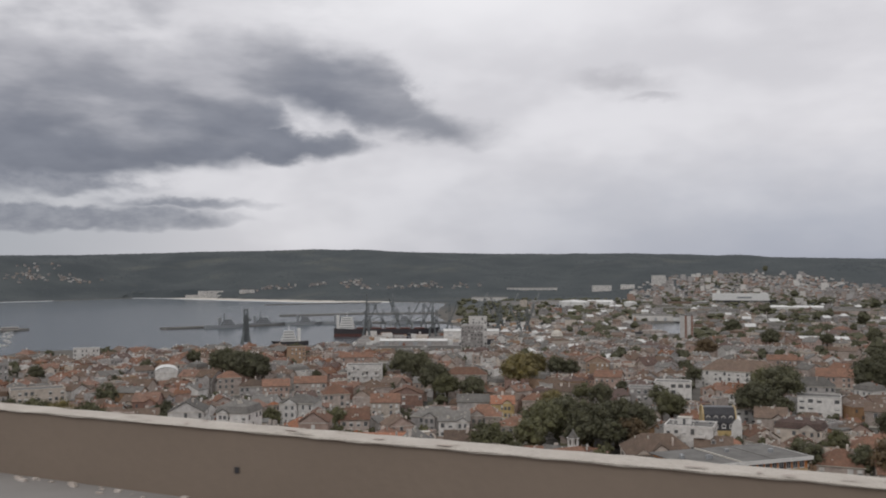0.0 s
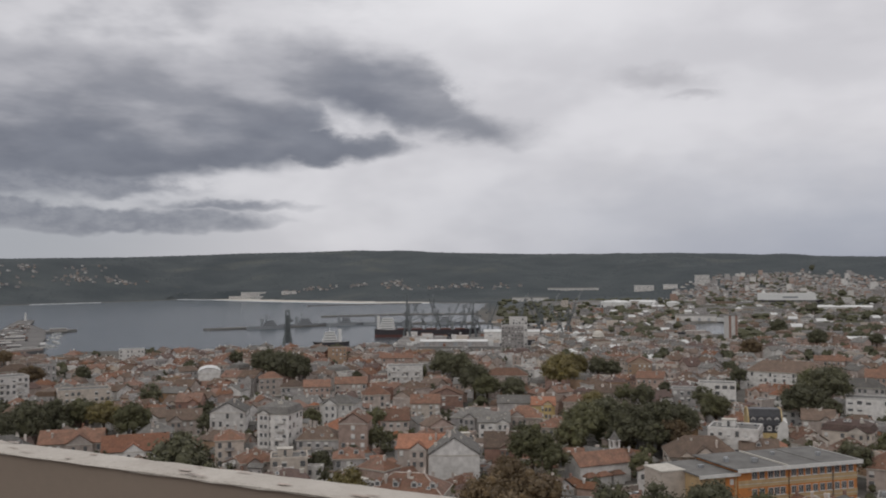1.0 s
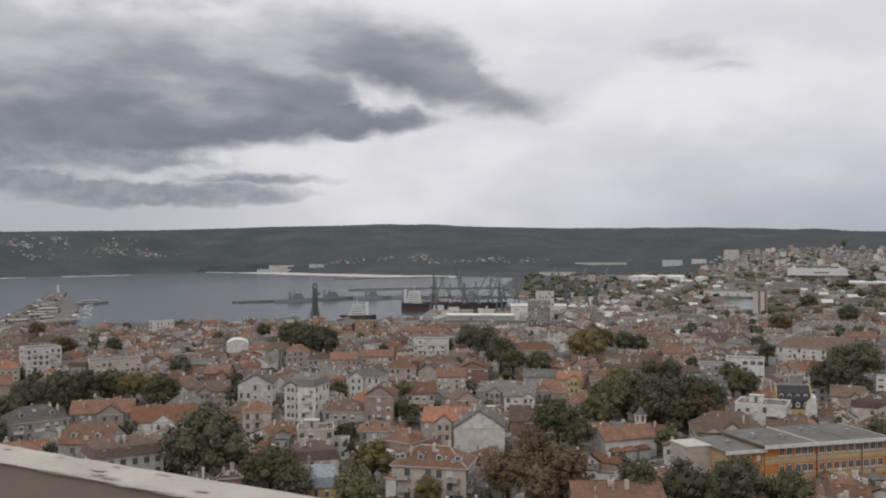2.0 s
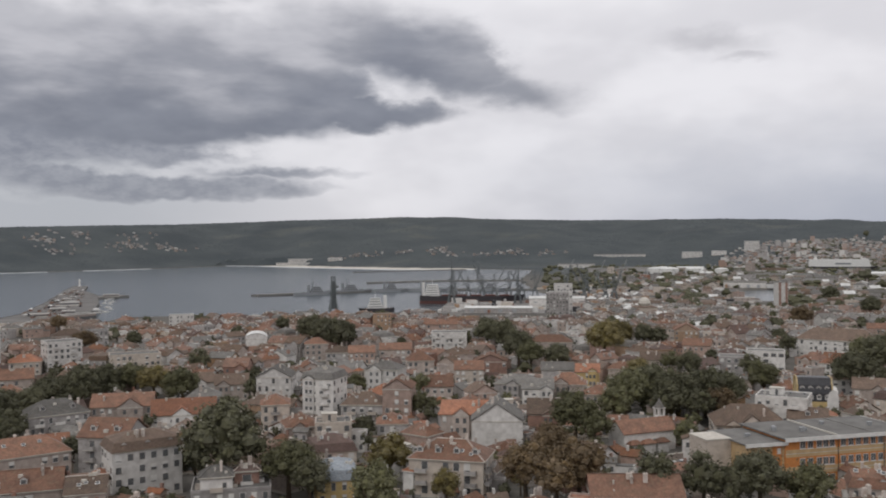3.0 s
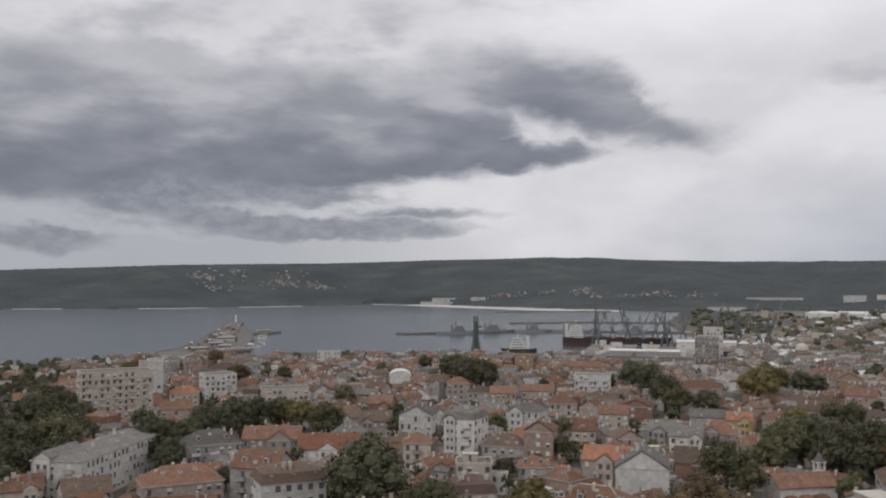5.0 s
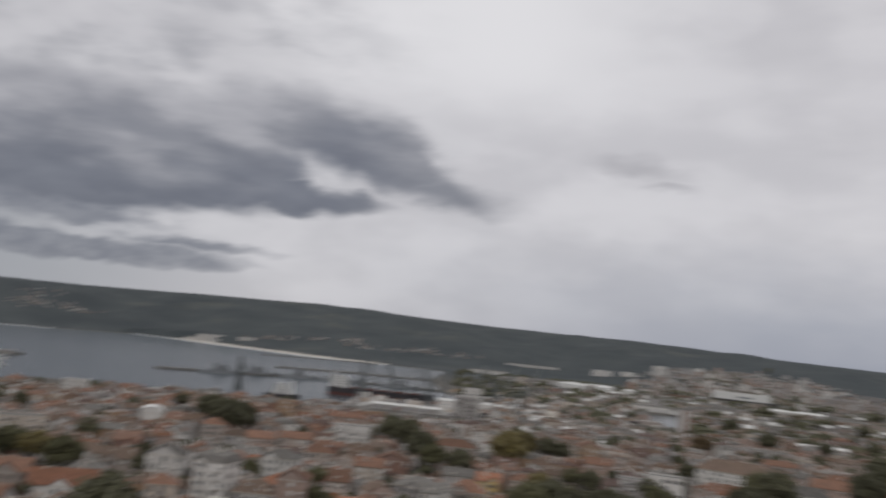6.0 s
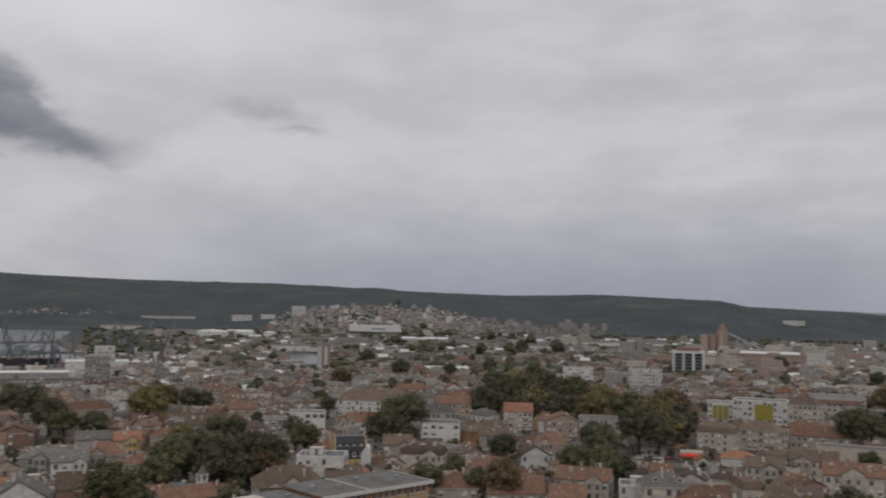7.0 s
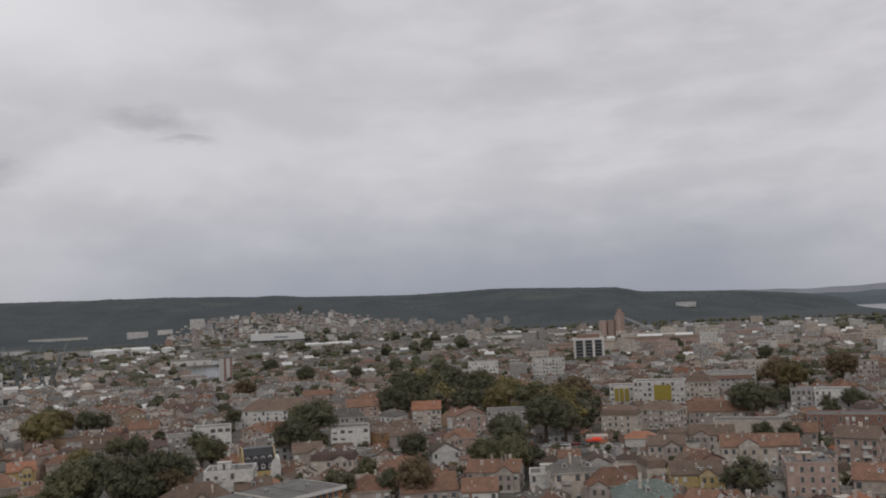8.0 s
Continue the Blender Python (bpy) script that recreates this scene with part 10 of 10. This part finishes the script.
def bulk_carrier():
    root = thing("cargo_ship", pose(-68, 1059, 0, 0, 0, 0), "long red-brown cargo ship with white stern house alongside the quay", "ship")
    part("hull", hull_geo(122, 17, 9.0, 3), [HULL_RED, HULL_DARK, HULL_RED], root)
    superstructure(root, -46, 15, 17, 9.0, 5, funnel=SHIP_WHITE)
    for i in range(5):
        g = Geo()
        x = -28 + i * 17
        g.box(x - 6, x + 6, -5.5, 5.5, 8.6, 10.4)
        part("hatch_cover", g, HULL_RED, root)
    for i in range(3):
        g = Geo()
        x = -19.5 + i * 25.5
        g.tube(x, 0, [(8.6, 0.9), (18, 0.7)], 8)
        g.beam((x, 0, 18), (x + 11, 0, 23), 0.9)
        part("deck_crane", g, STEEL_PALE, root)


def coaster():
    root = thing("white_ship", pose(-158, 925, 0, 0, 0, 195), "white service ship with a dark hull moored at the quay", "ship")
    part("hull", hull_geo(36, 9, 4.0, 2), [HULL_DARK, HULL_DARK, WALLS["grey"]], root)
    superstructure(root, 2, 7.5, 16, 4.0, 4, taper=0.86, funnel=SHIP_WHITE)


def naval(x, y, turn, length=62):
    root = thing("naval_ship", pose(x, y, 0, 0, 0, turn), "grey naval vessel moored by the breakwater", "ship", "naval ships")
    part("hull", hull_geo(length, 9, 4.2, 2), [NAVY, NAVY, NAVY], root)
    superstructure(root, 2, 6.5, length * 0.3, 4.0, 3, NAVY, NAVY, 0.78)
    g = Geo()
    lattice(g, (-3, 0, 11), (-3, 0, 21), 1.8, 0.6, 5, 0.2)
    part("radar_mast", g, NAVY, root)
    g = Geo()
    g.box(length * 0.28 - 2, length * 0.28 + 2, -1.5, 1.5, 4, 6)
    g.beam((length * 0.28 + 2, 0, 5.3), (length * 0.28 + 6, 0, 6), 0.3)
    part("gun_turret", g, NAVY, root)


def car_carrier():
    a, r = radians(18.6), 2316
    root = thing("vehicle_carrier", pose(r * math.sin(a), r * math.cos(a), 0.5, 0, 0, -19), "huge white slab-sided vehicle carrier with dark hull", "ship")
    part("hull", hull_geo(150, 26, 10, 3, 0.1, 0.05), [HULL_DARK, HULL_DARK, SHIP_WHITE], root)
    g = Geo()
    g.hull8([(-72, -12.8, 9.6), (62, -12.8, 9.6), (62, 12.8, 9.6), (-72, 12.8, 9.6), (-72, -12.4, 27), (58, -12.4, 27), (58, 12.4, 27), (-72, 12.4, 27)])
    ho = part("garage_house", g, SHIP_WHITE, root)
    g = Geo()
    g.box(-14, 20, -12.95, -12.6, 15, 19)
    part("name_bar", g, NAVY, ho)
    g = Geo()
    g.box(40, 52, -11, 11, 27, 30)
    part("bridge", g, SHIP_WHITE, ho)
    g = Geo()
    g.box(-62, -54, -4, 4, 27, 33)
    part("funnel", g, SHIP_WHITE, ho)


def yacht(x, y, turn, s=1.0):
    root = thing("yacht", pose(x, y, 0, 0, 0, turn), "small white motor yacht moored at the pier", "boat", "boats at the pier")
    part("hull", hull_geo(13 * s, 3.8 * s, 1.6 * s, 0.6, 0.4), [SHIP_WHITE, SHIP_WHITE, TRIM], root)
    g = Geo()
    g.hull8([(-3 * s, -1.3 * s, 1.4 * s), (2.5 * s, -1.2 * s, 1.4 * s), (2.5 * s, 1.2 * s, 1.4 * s), (-3 * s, 1.3 * s, 1.4 * s), (-2.6 * s, -1.1 * s, 3 * s), (1 * s, -1 * s, 3 * s), (1 * s, 1 * s, 3 * s), (-2.6 * s, 1.1 * s, 3 * s)])
    part("cabin", g, SHIP_WHITE, root)
    g = Geo()
    g.tube(-0.5 * s, 0, [(3 * s, 0.1), (8 * s, 0.05)], 6)
    part("mast", g, METAL, root)


bulk_carrier()
coaster()
naval(-300, 1235, 36)
naval(-262, 1290, 34, 70)
naval(-205, 1310, 20, 54)
naval(-150, 1325, 2, 66)
naval(-60, 1330, 0, 50)
naval(-100, 1180, 0, 36)
car_carrier()


def pier_shed(x, y, turn, w, d, h, roof="white", walls="white"):
    root = thing("pier_building", pose(x, y, 2.6, 0, 0, turn), "low white terminal building on the passenger pier", "terminal building", "buildings on the pier")
    g = wall_geo("flat", w, d, h, 1, -0.4)
    part("wall", g, [WALLS[walls], TRIM], root)
    b = Geo()
    b.box(-w / 2 - 0.05, w / 2 + 0.05, -d / 2 - 0.05, d / 2 + 0.05, h * 0.4, h * 0.75)
    part("window_band", b, GLASS, root)
    rg, _ = roof_geo("flat", w, d, h, 1)
    part("roof", rg, [ROOFS[roof], WALLS["white"]], root)


PR = random.Random(17)
for row_ in ((-528, 985, 34, 20, 9, 4.5, "white", "white"), (-498, 905, 36, 15, 7, 3.2, "grey", "white"), (-466, 868, 24, 12, 7, 3.0, "white", "grey"), (-474, 828, 36, 17, 7, 3.0, "felt", "beige"),
             (-585, 1085, 40, 10, 6, 2.6, "white", "white"), (-448, 890, 115, 26, 5, 3.0, "white", "white"), (-566, 1165, 40, 20, 6, 3.0, "brown", "beige"), (-400, 760, 66, 30, 14, 8, "grey", "beige")):
    pier_shed(*row_)
for i_ in range(9):
    k_ = 0.3 + 0.7 * i_ / 8
    q_ = PR.uniform(0.2, 0.85)
    pier_shed((-497 - 215 * k_) * (1 - q_) + (-415 - 265 * k_) * q_, 790 + 530 * k_ + PR.uniform(-8, 8), 66 + PR.choice([0, -32, 90]), PR.uniform(3.5, 8), PR.uniform(3, 5), PR.uniform(1.8, 2.6), PR.choice(["white", "grey", "felt", "brown", "grey"]), PR.choice(["white", "beige", "grey", "beige"]))


def kiosk(x, y, turn, w, d, h, wall, roof):
    root = thing("pier_kiosk", pose(x, y, 2.6, 0, 0, turn), "small low hut among boats on the pier", "hut", "huts on the pier")
    g = Geo()
    g.box(-w / 2, w / 2, -d / 2, d / 2, 0, h)
    part("wall", g, WALLS[wall], root)
    g = Geo()
    g.hull8([(-w / 2 - 0.3, -d / 2 - 0.3, h), (w / 2 + 0.3, -d / 2 - 0.3, h), (w / 2 + 0.3, d / 2 + 0.3, h), (-w / 2 - 0.3, d / 2 + 0.3, h), (-w / 2, -0.3, h + 0.8), (w / 2, -0.3, h + 0.8), (w / 2, 0.3, h + 0.8), (-w / 2, 0.3, h + 0.8)])
    part("roof", g, ROOFS[roof], root)


for i_ in range(64):
    k_ = 0.06 + 0.94 * i_ / 63
    q_ = PR.uniform(0.22, 0.95)
    kiosk((-497 - 215 * k_) * (1 - q_) + (-415 - 265 * k_) * q_, 790 + 530 * k_ + PR.uniform(-6, 6), PR.choice([115, 118, 112]), PR.uniform(4, 14), PR.uniform(2.2, 4.2), PR.uniform(1.2, 2.4), PR.choice(["grey", "brick", "grey", "dark", "beige"]), PR.choice(["white", "brown", "grey", "felt", "dark", "brown"]))
YR = random.Random(3)
for i_ in range(14):
    k_ = i_ / 13
    yacht(-448 - 122 * k_ + YR.uniform(-8, 12), 905 + 250 * k_ + YR.uniform(-4, 4), YR.uniform(0, 360), YR.uniform(0.4, 0.62))


def lighthouse():
    root = thing("lighthouse", pose(-773, 1474, 2.6), "small white lighthouse at the end of the pier", "lighthouse")
    g = Geo()
    g.tube(0, 0, [(-0.5, 2.2), (1, 1.9), (10, 1.2), (10.2, 1.8), (10.8, 1.8)], 14)
    part("tower", g, SHIP_WHITE, root)
    g = Geo()
    g.tube(0, 0, [(10.8, 0.9), (12.4, 0.9), (12.5, 1.2), (13.4, 0.1)], 12)
    part("lantern", g, SHIP_WHITE, root)


lighthouse()
